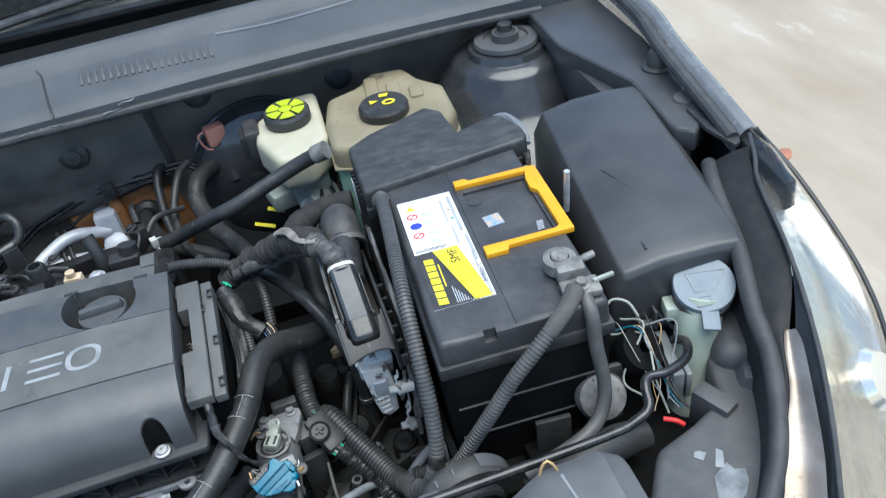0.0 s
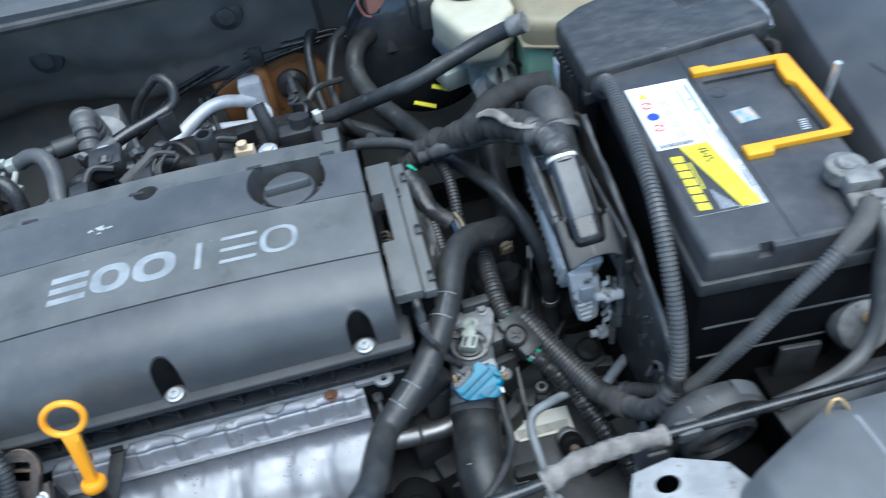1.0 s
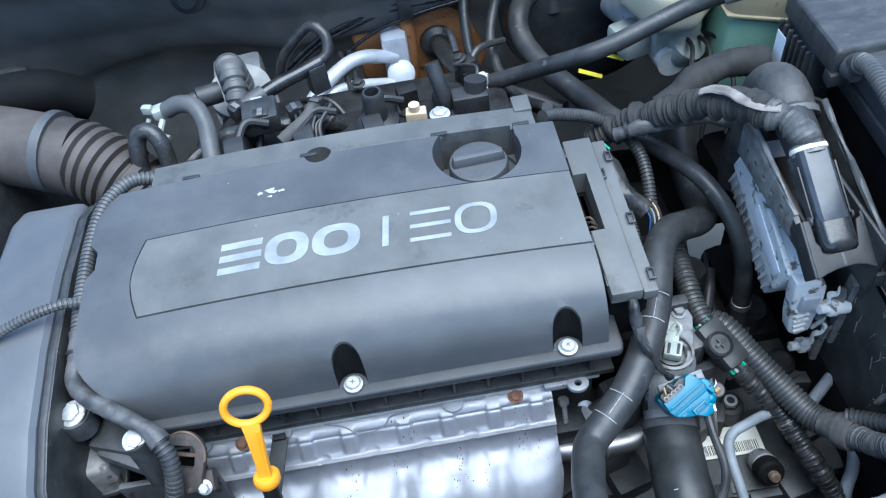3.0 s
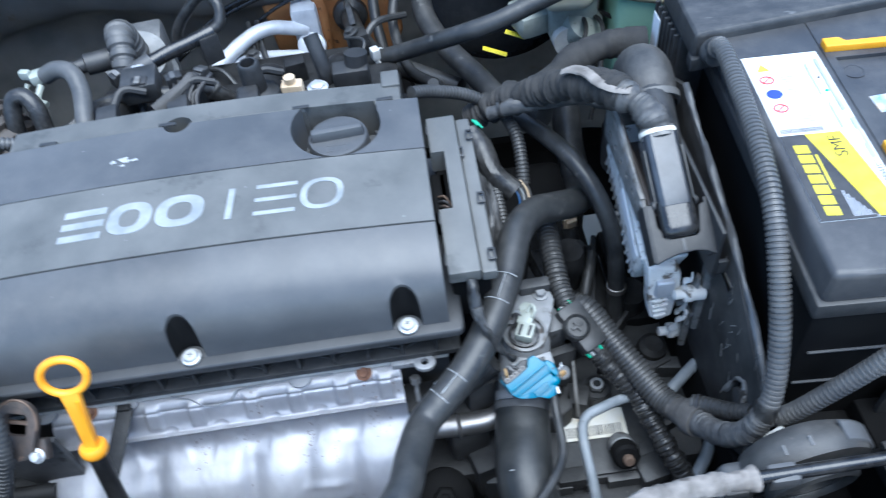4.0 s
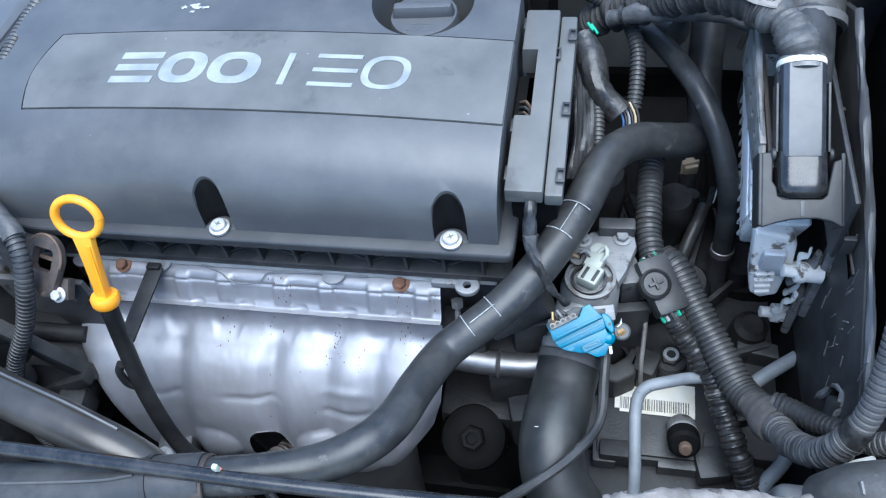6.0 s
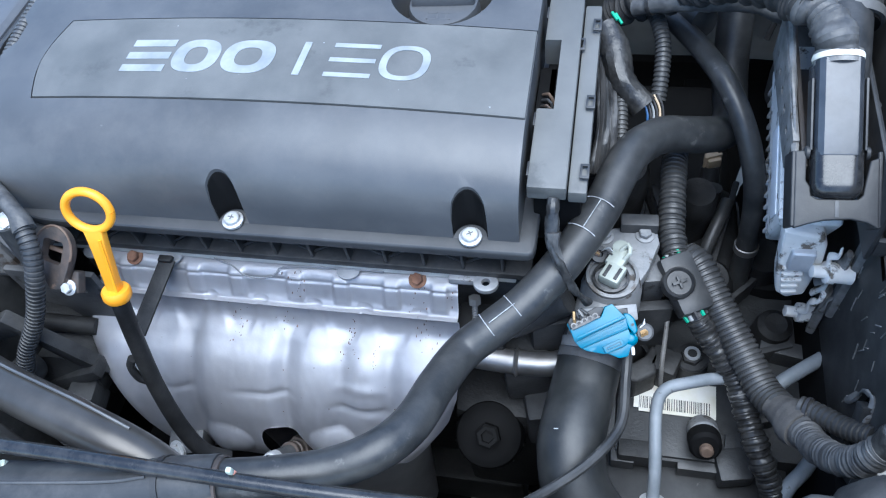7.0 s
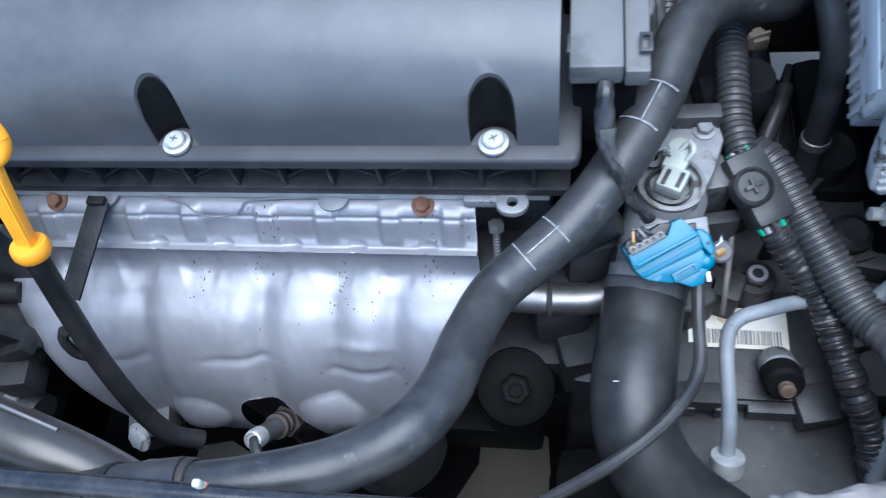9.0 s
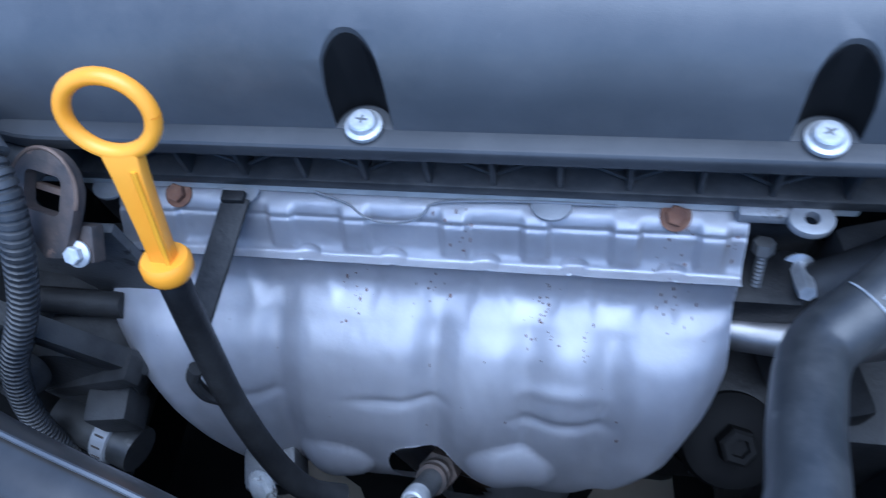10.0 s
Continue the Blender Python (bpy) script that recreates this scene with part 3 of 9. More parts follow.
# right wing: inner panel, rail, outer fender
inner = single("wall_inner_wing", join(prism([(0.735, 0.62), (0.715, 0.10), (0.70, -0.02), (0.715, -0.02), (0.735, 0.10), (0.75, 0.62)], 0.35, 0.885, 0.002),
                                       rbox(0.47, 0.74, 0.36, 0.64, 0.35, 0.76, 0.02)), M["paint"], "black painted inner wing panel", "inner wing", kind="structure")
rail = thing("wing_rail", (0.68, 0.25, 0.88), "black painted upper wing rail with rubber bump stop", "wing rail")
part("rail_beam", moved(prism([(0.655, 0.125), (0.671, 0.104), (0.700, 0.130), (0.716, 0.165), (0.745, 0.36), (0.755, 0.56), (0.640, 0.56), (0.632, 0.40), (0.668, 0.255), (0.658, 0.155)], 0.862, 0.892, 0.006, segments=3), pose(0, 0, 0)), M["lid"], rail)
part("bump_stop", lathe([(0, 0), (0.023, 0), (0.023, 0.004), (0.0165, 0.006), (0.0145, 0.022), (0.011, 0.026), (0.006, 0.026), (0.005, 0.020), (0, 0.020)], (0.716, 0.268, 0.891)), M["rubber"], rail, "black rubber bump stop")
part("rail_side", rbox(0.640, 0.660, 0.16, 0.56, 0.80, 0.868, 0.004), M["lid"], rail)
part("oval_plug", moved(lathe([(0, 0), (0.021, 0), (0.020, 0.004), (0, 0.005)], (0, 0, 0)), pose(0.706, 0.176, 0.891) @ Matrix.Diagonal((1, 0.85, 1, 1))), M["plastic_dusty"], rail)
part("front_bracket", prism([(0.686, 0.150), (0.704, 0.165), (0.716, 0.120), (0.700, 0.060), (0.690, 0.055), (0.682, 0.100)], 0.8895, 0.8960, 0.002), M["plastic"], rail)

piece("bracket_bolt", BOLT_DARK, pose(0.703, 0.146, 0.8960), rail)
part("torn_patch", prism([(0.708, 0.168), (0.728, 0.172), (0.732, 0.198), (0.712, 0.205), (0.704, 0.186)], 0.8922, 0.8934, 0.0003), M["cap_blue"], rail, "faded blue-green patch")
fender = thing("fender", (0.74, 0.1, 0.5), "dark glossy front wing with bright reflected edge", "fender")
FEND = [(0.800, 0.75, 0.935), (0.768, 0.40, 0.930), (0.743, 0.270, 0.925), (0.729, 0.160, 0.915), (0.722, 0.070, 0.900)]
fl = spline(FEND, 0.02)


def fender_at(u, v):
    p = fl[min(len(fl) - 1, int(round(u * (len(fl) - 1))))]
    prof = [(-0.022, -0.030), (-0.016, -0.006), (-0.010, 0.000), (-0.002, 0.002), (0.005, -0.001), (0.011, -0.012), (0.018, -0.04), (0.030, -0.12), (0.05, -0.28), (0.055, -0.55)]
    k = v * (len(prof) - 1)
    i = min(int(k), len(prof) - 2)
    dx, dz = [a + (b - a) * (k - i) for a, b in zip(prof[i], prof[i + 1])]
    return (p[0] + dx, p[1], p[2] + dz)


# reflected sky is put into the skin's pale colour
part("fender_skin", sheet(fender_at, len(fl) - 1, 36, 0.0015), M["paint_sky_sheen"], fender, "skin painted pale for the sky it reflects")
part("gap_seal", tube([(p[0] - 0.026, p[1], p[2] - 0.005) for p in FEND], 0.008, 10), M["seal"], fender, "black rubber edge seal")

# headlamp: housing, bright reflectors, dark bezel, clear lens
lamp = thing("headlamp", (0.62, -0.15, 0.72), "swept-back clear headlamp with chrome reflector and dark bezel", "headlamp")
HL_OUT = [(0.724, 0.068, 0.897), (0.730, 0.004, 0.875), (0.735, -0.055, 0.845), (0.738, -0.112, 0.810), (0.735, -0.160, 0.770), (0.725, -0.21, 0.715), (0.705, -0.27, 0.65), (0.68, -0.33, 0.60)]
HL_IN = [(0.712, 0.062, 0.897), (0.694, 0.025, 0.893), (0.675, -0.010, 0.888), (0.645, -0.105, 0.873), (0.612, -0.190, 0.853), (0.577, -0.262, 0.833), (0.535, -0.335, 0.808)]
WEDGE_OUT = [(0.608, -0.170, 0.847), (0.604, -0.186, 0.846), (0.583, -0.232, 0.833), (0.560, -0.278, 0.820), (0.540, -0.310, 0.810), (0.522, -0.34, 0.801)]
WEDGE_IN = [(0.603, -0.162, 0.846), (0.590, -0.180, 0.840), (0.572, -0.215, 0.829), (0.545, -0.250, 0.818), (0.520, -0.285, 0.806), (0.48, -0.335, 0.79)]


def between(a, b, bulge):
    A, B = spline(a, 0.01), spline(b, 0.01)

    def fn(u, v):
        p, q = [np.array([np.interp(u, np.linspace(0, 1, len(L)), L[:, k]) for k in range(3)]) for L in (A, B)]
        return tuple(p + (q - p) * v + np.array([0.35, -0.25, 0.9]) * bulge * math.sin(math.pi * v))
    return fn


def lowered(pts, d, out=0.0):
    return [(x - out, y, z - d) for x, y, z in pts]


part("reflector", sheet(between(lowered(HL_IN, 0.010), lowered(HL_OUT, 0.014, 0.004), -0.018), 40, 12), M["chrome"], lamp, "chrome reflector bowl")
part("lamp_bulb_shroud", moved(lathe([(0, 0), (0.028, 0), (0.030, 0.02), (0.024, 0.03), (0, 0.031)], (0, 0, 0)), pose(0.665, -0.20, 0.775, 35, 35, 0)), M["chrome"], lamp)
part("lens", sheet(between(HL_IN, HL_OUT, 0.010), 40, 12, 0.002), M["lens"], lamp, "clear polycarbonate lens")
part("bezel", sheet(between(WEDGE_OUT, [(0.645, -0.105, 0.873), (0.632, -0.14, 0.865)] + HL_IN[4:], 0.003), 40, 6, 0.004), M["paint"], lamp, "dark bezel band")
part("side_reflector", sheet(between(WEDGE_IN, WEDGE_OUT, -0.004), 30, 6, 0.002), M["chrome_warm"], lamp, "narrow inner reflector tinted for warm reflected light")
part("lens_rim", tube([(x, y, z + 0.002) for x, y, z in HL_IN], 0.0025, 8), M["seal"], lamp)
part("outer_rim", tube([(x, y, z + 0.002) for x, y, z in HL_OUT], 0.003, 8), M["plastic"], lamp)
part("lamp_housing", sheet(between(lowered(WEDGE_IN, 0.03), lowered(HL_OUT, 0.05, 0.03), -0.05), 30, 8, 0.003), M["black"], lamp, "black lamp housing")

# bonnet seal strip and dark front deck beside the headlamp
seal_strip = thing("bonnet_seal", (0.6, -0.1, 0.83), "soft black bonnet seal beside the headlamp", "seal")
part("seal_flap", sheet(between([(0.672, 0.07, 0.868), (0.649, 0.02, 0.868), (0.624, -0.06, 0.858), (0.596, -0.13, 0.843), (0.579, -0.185, 0.830), (0.539, -0.255, 0.810), (0.484, -0.31, 0.79)], [(0.700, 0.050, 0.892), (0.676, -0.010, 0.884), (0.646, -0.105, 0.869), (0.606, -0.165, 0.843), (0.590, -0.183, 0.837), (0.571, -0.217, 0.826), (0.544, -0.252, 0.815), (0.519, -0.287, 0.803), (0.48, -0.337, 0.788)], 0.004), 40, 8, 0.003), M["seal"], seal_strip, "rubber flap against the lamp")
part("seal_bead", tube([(0.668, 0.07, 0.868), (0.645, 0.02, 0.868), (0.620, -0.06, 0.858), (0.592, -0.13, 0.843), (0.575, -0.185, 0.830), (0.535, -0.255, 0.810), (0.48, -0.31, 0.79), (0.42, -0.36, 0.78)], 0.009, 12), M["seal"], seal_strip)
deck = thing("front_deck", (0.50, -0.22, 0.74), "dark plastic deck behind the headlamp with worn sticker", "deck")
DECK = [(0.600, -0.045), (0.622, -0.06), (0.60, -0.115), (0.575, -0.185), (0.535, -0.255), (0.46, -0.33), (0.38, -0.42), (0.36, -0.42), (0.415, -0.25), (0.455, -0.195), (0.50, -0.182), (0.540, -0.165), (0.555, -0.12), (0.585, -0.085)]
part("deck_plate", prism(DECK, 0.735, 0.778, 0.013, segments=5), M["plastic_dusty"], deck)
part("deck_slope", sheet(between([(0.612, -0.050, 0.778), (0.590, -0.115, 0.777), (0.565, -0.185, 0.776), (0.520, -0.255, 0.775), (0.445, -0.33, 0.774), (0.38, -0.40, 0.772)], [(0.640, 0.005, 0.860), (0.614, -0.065, 0.852), (0.588, -0.13, 0.838), (0.572, -0.185, 0.826), (0.531, -0.255, 0.806), (0.476, -0.31, 0.786), (0.42, -0.36, 0.776)], 0.006), 30, 8, 0.003), M["plastic_dusty"], deck, "sloping rim up to the seal")
part("raised_block", rbox(0.556, 0.622, -0.188, -0.128, 0.74, 0.792, 0.014, -28, 0.014), M["plastic_dusty"], deck)
part("grey_box", rbox(0.522, 0.542, -0.188, -0.148, 0.74, 0.786, 0.003, 24), M["plastic_dusty"], deck)
part("wheel_hump", rbox(0.566, 0.625, -0.150, -0.070, 0.73, 0.800, 0.026, -24, 0, 5), M["plastic_dusty"], deck)
part("worn_sticker", prism([(0.476, -0.262), (0.486, -0.270), (0.500, -0.266), (0.511, -0.254), (0.515, -0.243), (0.506, -0.240), (0.504, -0.231), (0.494, -0.236), (0.486, -0.240)], 0.7782, 0.7786, 0), M["label_scuffed"], deck, "scuffed pale sticker")
part("sticker_scrap", prism([(0.480, -0.216), (0.486, -0.222), (0.493, -0.216), (0.489, -0.212), (0.484, -0.211)], 0.7785, 0.7788, 0), M["print"], deck)
part("sticker_scrap", prism([(0.492, -0.232), (0.499, -0.236), (0.507, -0.220), (0.503, -0.215)], 0.7785, 0.7790, 0), M["print"], deck)

# out of view; added to block light reaching the ground below the bay
single("front_bumper", join(rbox(-0.86, 0.80, -0.66, -0.60, 0.16, 0.66, 0.03), rbox(0.76, 0.80, -0.62, 0.05, 0.16, 0.58, 0.02), rbox(-0.90, -0.86, -0.66, 0.70, 0.16, 0.86, 0.02)), M["paint_sky_sheen"], "unseen pale bumper added to keep light from under the car", "bumper", kind="structure")
# radiator support and front cover panel
single("radiator_support", join(rbox(-0.75, 0.36, -0.30, -0.222, 0.70, 0.745, 0.008), rbox(-0.70, 0.45, -0.29, -0.24, 0.22, 0.72, 0.01)), M["plastic"], "black radiator support crossmember", "crossmember", kind="structure")
front = thing("front_cover", (0.33, -0.28, 0.78), "grey dusty plastic radiator cover panel", "cover panel")


def front_at(u, v):
    x = 0.20 + 0.214 * u
    y0 = -0.262 + 0.064 * min(1, u / 0.65)
    y = y0 + (-0.50 - y0) * v
    z = 0.802 + 0.022 * min(1, max(0, (u - 0.22) / 0.10)) - 0.07 * v * v - 0.018 * max(0, u - 0.9) / 0.1
    z -= 0.010 * math.exp(-(v / 0.03) ** 2)
    return (x, y, z)


part("cover_skin", sheet(front_at, 60, 30, 0.003), M["cover_grey"], front)
part("fold_line", tube([(0.352, -0.214, 0.8225), (0.357, -0.26, 0.8205), (0.360, -0.30, 0.815)], 0.0022, 6), M["cover_grey"], front, "scuffed pale crease")
part("wire_loop", tube([(0.335, -0.207, 0.812), (0.338, -0.202, 0.822), (0.345, -0.199, 0.827), (0.351, -0.205, 0.822), (0.352, -0.212, 0.812)], 0.0014, 8), M["copper"], front, "bare brassy wire loop")
single("latch_plate", moved(cut(prism([(-0.035, -0.012), (-0.022, 0.014), (0.010, 0.018), (0.050, 0.004), (0.060, -0.012), (0.060, -0.05), (-0.035, -0.05)], -0.002, 0.002, 0.0012), prism(ellipse(0.0, 0.000, 0.010, 0.0065, 20), -0.02, 0.02, 0)), pose(0.205, -0.218, 0.802, 14, 0, 0)), M["cast_light"], "dusty cast latch plate with oval hole", "latch")


# ---- engine ----
def crown(x):
    return 0.009 * (1 - ((x + 0.185) / 0.225) ** 2)


def top_z(x, y):
    """The height of the engine cover's top."""
    z = 0.8295 + (y - 0.066) * (0.0055 / 0.081) if y < 0.147 else 0.835 + (y - 0.147) * (0.003 / 0.066)
    return z + crown(x)


def loft_x(xs, prof):
    """A closed body from outlines in y, z at several x."""
    secs = [prof(x) for x in xs]
    n = len(secs[0])
    verts = [(x, y, z) for x, s in zip(xs, secs) for y, z in s]
    faces = [(i * n + k, i * n + (k + 1) % n, (i + 1) * n + (k + 1) % n, (i + 1) * n + k) for i in range(len(xs) - 1) for k in range(n)]
    return verts, faces + [tuple(range(n))[::-1], tuple(range((len(xs) - 1) * n, len(xs) * n))]


def inside(geo, keeper):
    """The part of a shape that lies in another."""
    big = bm_of(geo)
    me = bpy.data.meshes.new("temp")
    big.to_mesh(me)
    big.free()
    a = new("temp", me)
    mk = bpy.data.meshes.new("temp")
    kb = bm_of(keeper)
    kb.to_mesh(mk)
    kb.free()
    b = new("temp", mk)
    md = a.modifiers.new("keep", "BOOLEAN")
    md.operation, md.object, md.solver = "INTERSECT", b, "EXACT"
    out = bmesh.new()
    got = bpy.data.meshes.new_from_object(a.evaluated_get(bpy.context.evaluated_depsgraph_get()))
    out.from_mesh(got)
    for o in (a, b):
        bpy.data.objects.remove(o)
    return out


XS = [-0.42 + 0.475 * i / 38 for i in range(39)]


def shell_profile(x):
    front = [(0.0035, 0.768), (0.0055, 0.785), (0.0095, 0.799), (0.016, 0.8085), (0.024, 0.8155), (0.034, 0.8210), (0.048, 0.8262), (0.066, 0.8295), (0.105, 0.8322), (0.147, 0.835), (0.18, 0.8365), (0.2135, 0.838)]
    lift = lambda z: z + crown(x) * max(0, min(1, (z - 0.768) / 0.06))
    return [(y, lift(z)) for y, z in front] + [(0.2135, 0.77), (0.0035, 0.765)]


cover = thing("engine_cover", (-0.185, 0.1, 0.757), "black satin plastic engine cover with grey centre panel", "engine cover")
PLAN = [(0.035, -0.02), (0.035, 0.2135)] + [(-0.385, 0.2135), (-0.404, 0.195), (-0.405, 0.155), (-0.397, 0.145), (-0.397, 0.125), (-0.405, 0.115)] + [(-0.405 + 0.060 * (1 - math.cos(radians(a))), 0.044 - 0.044 * math.sin(radians(a))) for a in range(0, 91, 10)] + [(-0.335, -0.02)]
body = inside(loft_x(XS, shell_profile), prism(PLAN, 0.70, 0.90, 0))
bevel(body, 0.0035, 3, 55)
PANEL = [(0.06, 0.0625), (0.06, 0.1470), (-0.352, 0.1470)] + [(-0.352 - 0.010 * math.sin(radians(a)), 0.1470 - 0.0845 * (a / 180)) for a in range(20, 180, 20)] + [(-0.352, 0.0625)]
slots = []
for bx in (0.0, -0.184):
    slots.append(lathe([(0.0128, 0.7675), (0.0140, 0.85)], (bx, 0.0030, 0), seg=32))
# thin skins that carry the pockets' painted shade, not a separate lining
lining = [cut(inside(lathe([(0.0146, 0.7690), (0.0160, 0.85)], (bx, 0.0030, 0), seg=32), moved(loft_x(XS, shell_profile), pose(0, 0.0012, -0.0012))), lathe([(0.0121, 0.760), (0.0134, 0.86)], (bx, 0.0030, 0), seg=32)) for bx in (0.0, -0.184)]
cap_recess = lathe([(0.041, 0.800), (0.0418, 0.86)], (-0.043, 0.187, 0), seg=44)
notch = lathe([(0.013, 0.825), (0.013, 0.87)], (-0.192, 0.216, 0), seg=24)
pocket = inside(loft_x(XS, lambda x: [(0.05, top_z(x, 0.05) - 0.003), (0.105, top_z(x, 0.105) - 0.003), (0.16, top_z(x, 0.16) - 0.003), (0.16, 0.88), (0.05, 0.88)]), prism(PANEL, 0.70, 0.90, 0))
body = cut(body, pocket, cap_recess, notch, rbox(-0.075, -0.004, 0.200, 0.23, 0.805, 0.87, 0), *slots)
part("cover_shell", body, M["cover"], cover, angle=28)
# black colour stands for the shade inside each screw pocket
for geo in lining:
    part("slot_lining", geo, M["black"], cover, "black skin painted for the shade in the screw pocket")
shrink = [(x + (0.0012 if x < -0.3 else 0), y + (0.0012 if y < 0.1 else -0.0012)) for x, y in PANEL]
shrink = [(min(x, 0.0345), y) for x, y in shrink]
panel = inside(loft_x(XS, lambda x: [(0.05, top_z(x, 0.05) - 0.0028), (0.05, top_z(x, 0.05) + 0.0004), (0.105, top_z(x, 0.105) + 0.0006), (0.16, top_z(x, 0.16) + 0.0004), (0.16, top_z(x, 0.16) - 0.0028), (0.105, top_z(x, 0.105) - 0.0028)]), prism(shrink, 0.70, 0.90, 0))
panel = cut(panel, lathe([(0.041, 0.79), (0.0418, 0.88)], (-0.043, 0.187, 0), seg=44))
centre = part("centre_panel", panel, M["panel"], cover, "grey grained plastic centre panel", angle=28)
# the maker's mark, as plain slanted bars and rings
def raised(poly):
    n = len(poly)
    vs = [(x + 0.10 * (y - 0.0885), y, top_z(x, y) + dz) for dz in (0.0003, 0.0011) for x, y in poly]
    return vs, [tuple(range(n))[::-1], tuple(range(n, 2 * n))] + [(i, (i + 1) % n, n + (i + 1) % n, n + i) for i in range(n)]


def raised_ring(x0, x1, w):
    """A flat rounded ring between x0 and x1."""
    n, cx, cy = 40, (x0 + x1) / 2, 0.105
    rows = []
    for k, dz in ((1, 0.0003), (1, 0.0011), (0, 0.0011), (0, 0.0003)):
        rx, ry = (x1 - x0) / 2 - (0 if k else w), 0.0168 - (0 if k else w * 0.72)
        for i in range(n):
            a = 2 * math.pi * i / n
            c, q = math.cos(a), math.sin(a)
            x, y = cx + rx * math.copysign(abs(c) ** 0.8, c), cy + ry * math.copysign(abs(q) ** 0.8, q)
            rows.append((x + 0.10 * (y - 0.0885), y, top_z(x, y) + dz))
    return rows, [(r * n + i, r * n + (i + 1) % n, (r + 1) % 4 * n + (i + 1) % n, (r + 1) % 4 * n + i) for r in range(4) for i in range(n)]


for x0, x1, w in ((-0.2835, -0.2465, 0.0098), (-0.1165, -0.0810, 0.0056)):
    for y0 in (0.0885, 0.105 - w * 0.36, 0.1215 - w * 0.72):
        part("emblem_bar", raised([(x0, y0), (x1, y0), (x1, y0 + w * 0.72), (x0, y0 + w * 0.72)]), M["print"], centre, "pale silver raised bar")
for x0, x1, w in ((-0.2435, -0.2050, 0.0105), (-0.2020, -0.1600, 0.0105), (-0.0775, -0.0405, 0.0056)):
    part("emblem_ring", raised_ring(x0, x1, w), M["print"], centre, "pale silver raised ring")
part("emblem_bar", raised([(-0.1405, 0.0885), (-0.1350, 0.0885), (-0.1350, 0.1215), (-0.1405, 0.1215)]), M["print"], centre, "pale silver raised bar")
# flange round the foot, and the rear strip
part("flange", cut(prism([(0.0415, -0.0066), (0.0455, -0.0045), (0.047, 0.001), (0.047, 0.205), (-0.404, 0.205), (-0.404, 0.046)] + [(-0.404 + 0.064 * (1 - math.cos(radians(a))), 0.046 - 0.0526 * math.sin(radians(a))) for a in range(10, 91, 10)], 0.7575, 0.7672, 0.0028, segments=3),
                   prism([(0.030, 0.012), (0.030, 0.20), (-0.38, 0.20), (-0.38, 0.08), (-0.31, 0.012)], 0.75, 0.78, 0)), M["flange_black"], cover)
rear = loft_x([-0.356 + 0.375 * i / 20 for i in range(21)], lambda x: [(0.2155, 0.775), (0.2155, 0.832 + crown(x)), (0.2185, 0.8345 + crown(x)), (0.246, 0.8330 + crown(x)), (0.252, 0.828 + crown(x)), (0.254, 0.775)])
part("rear_strip", cut(rear, rbox(-0.072, -0.006, 0.20, 0.2185, 0.79, 0.87, 0), lathe([(0.013, 0.825), (0.013, 0.87)], (-0.192, 0.216, 0), seg=24)), M["panel"], cover, "rear edge strip", angle=28)
part("rear_tab", rbox(0.002, 0.020, 0.238, 0.262, 0.80, 0.838, 0.002), M["panel"], cover)
clip = mesh_of("clip", rbox(-0.008, 0.008, -0.002, 0.002, 0, 0.002, 0.0005), M["plastic"])
for x in (-0.315, -0.201, -0.075, 0.004):
    piece("clip", clip, pose(x, 0.2155, top_z(x, 0.213) - 0.0012), cover)
SCREW = mesh_of("screw", join(lathe([(0, 0), (0.0092, 0), (0.0096, 0.0015), (0.0094, 0.0028), (0.0072, 0.0034), (0.0068, 0.0064), (0.0060, 0.0072), (0.0036, 0.0074), (0, 0.0070)], (0, 0, 0), seg=22)), M["screw"])
SOCKET = mesh_of("screw_slot", join(rbox(-0.0026, 0.0026, -0.0005, 0.0005, 0, 0.0003, 0), rbox(-0.0005, 0.0005, -0.0026, 0.0026, 0, 0.0002, 0)), M["cast"])
for x in (0.0, -0.184):
    piece("screw", SCREW, pose(x, 0.0035, 0.7682) @ Matrix.Scale(0.88, 4), cover)
    piece("screw_slot", SOCKET, pose(x, 0.0035, 0.7744, 0, 0, 30 + 200 * x), cover)
# light scuffs on the lid
def smear(x, y, r, seed):
    """A thin ragged splash lying on the cover's top."""
    rs = random.Random(seed)
    ring = [(x + r * math.cos(a) * rs.uniform(0.35, 1.6), y + 0.6 * r * math.sin(a) * rs.uniform(0.35, 1.6)) for a in [2 * math.pi * i / 11 for i in range(11)]]
    vs = [(px, py, top_z(px, py) + 0.0004) for px, py in ring] + [(x, y, top_z(x, y) + 0.0007)]
    return vs, [(i, (i + 1) % 11, 11) for i in range(11)]


for i, (x, y, r) in enumerate(((-0.246, 0.175, 0.0035), (-0.236, 0.1765, 0.0050), (-0.227, 0.1745, 0.0028), (-0.238, 0.1695, 0.0022))):
    part("scuff", smear(x, y, r, 31 + i), M["pale_chalk"], cover, "pale scuff mark")
rs = random.Random(5)
for i in range(10):
    x, y = rs.uniform(-0.36, 0.02), rs.choice((rs.uniform(0.07, 0.14), rs.uniform(0.155, 0.2)))
    if (x + 0.043) ** 2 + (y - 0.187) ** 2 > 0.05 ** 2:
        part("dust_fleck", smear(x, y, rs.uniform(0.0005, 0.0010), 60 + i), M["pale_chalk"], cover, "pale fleck")

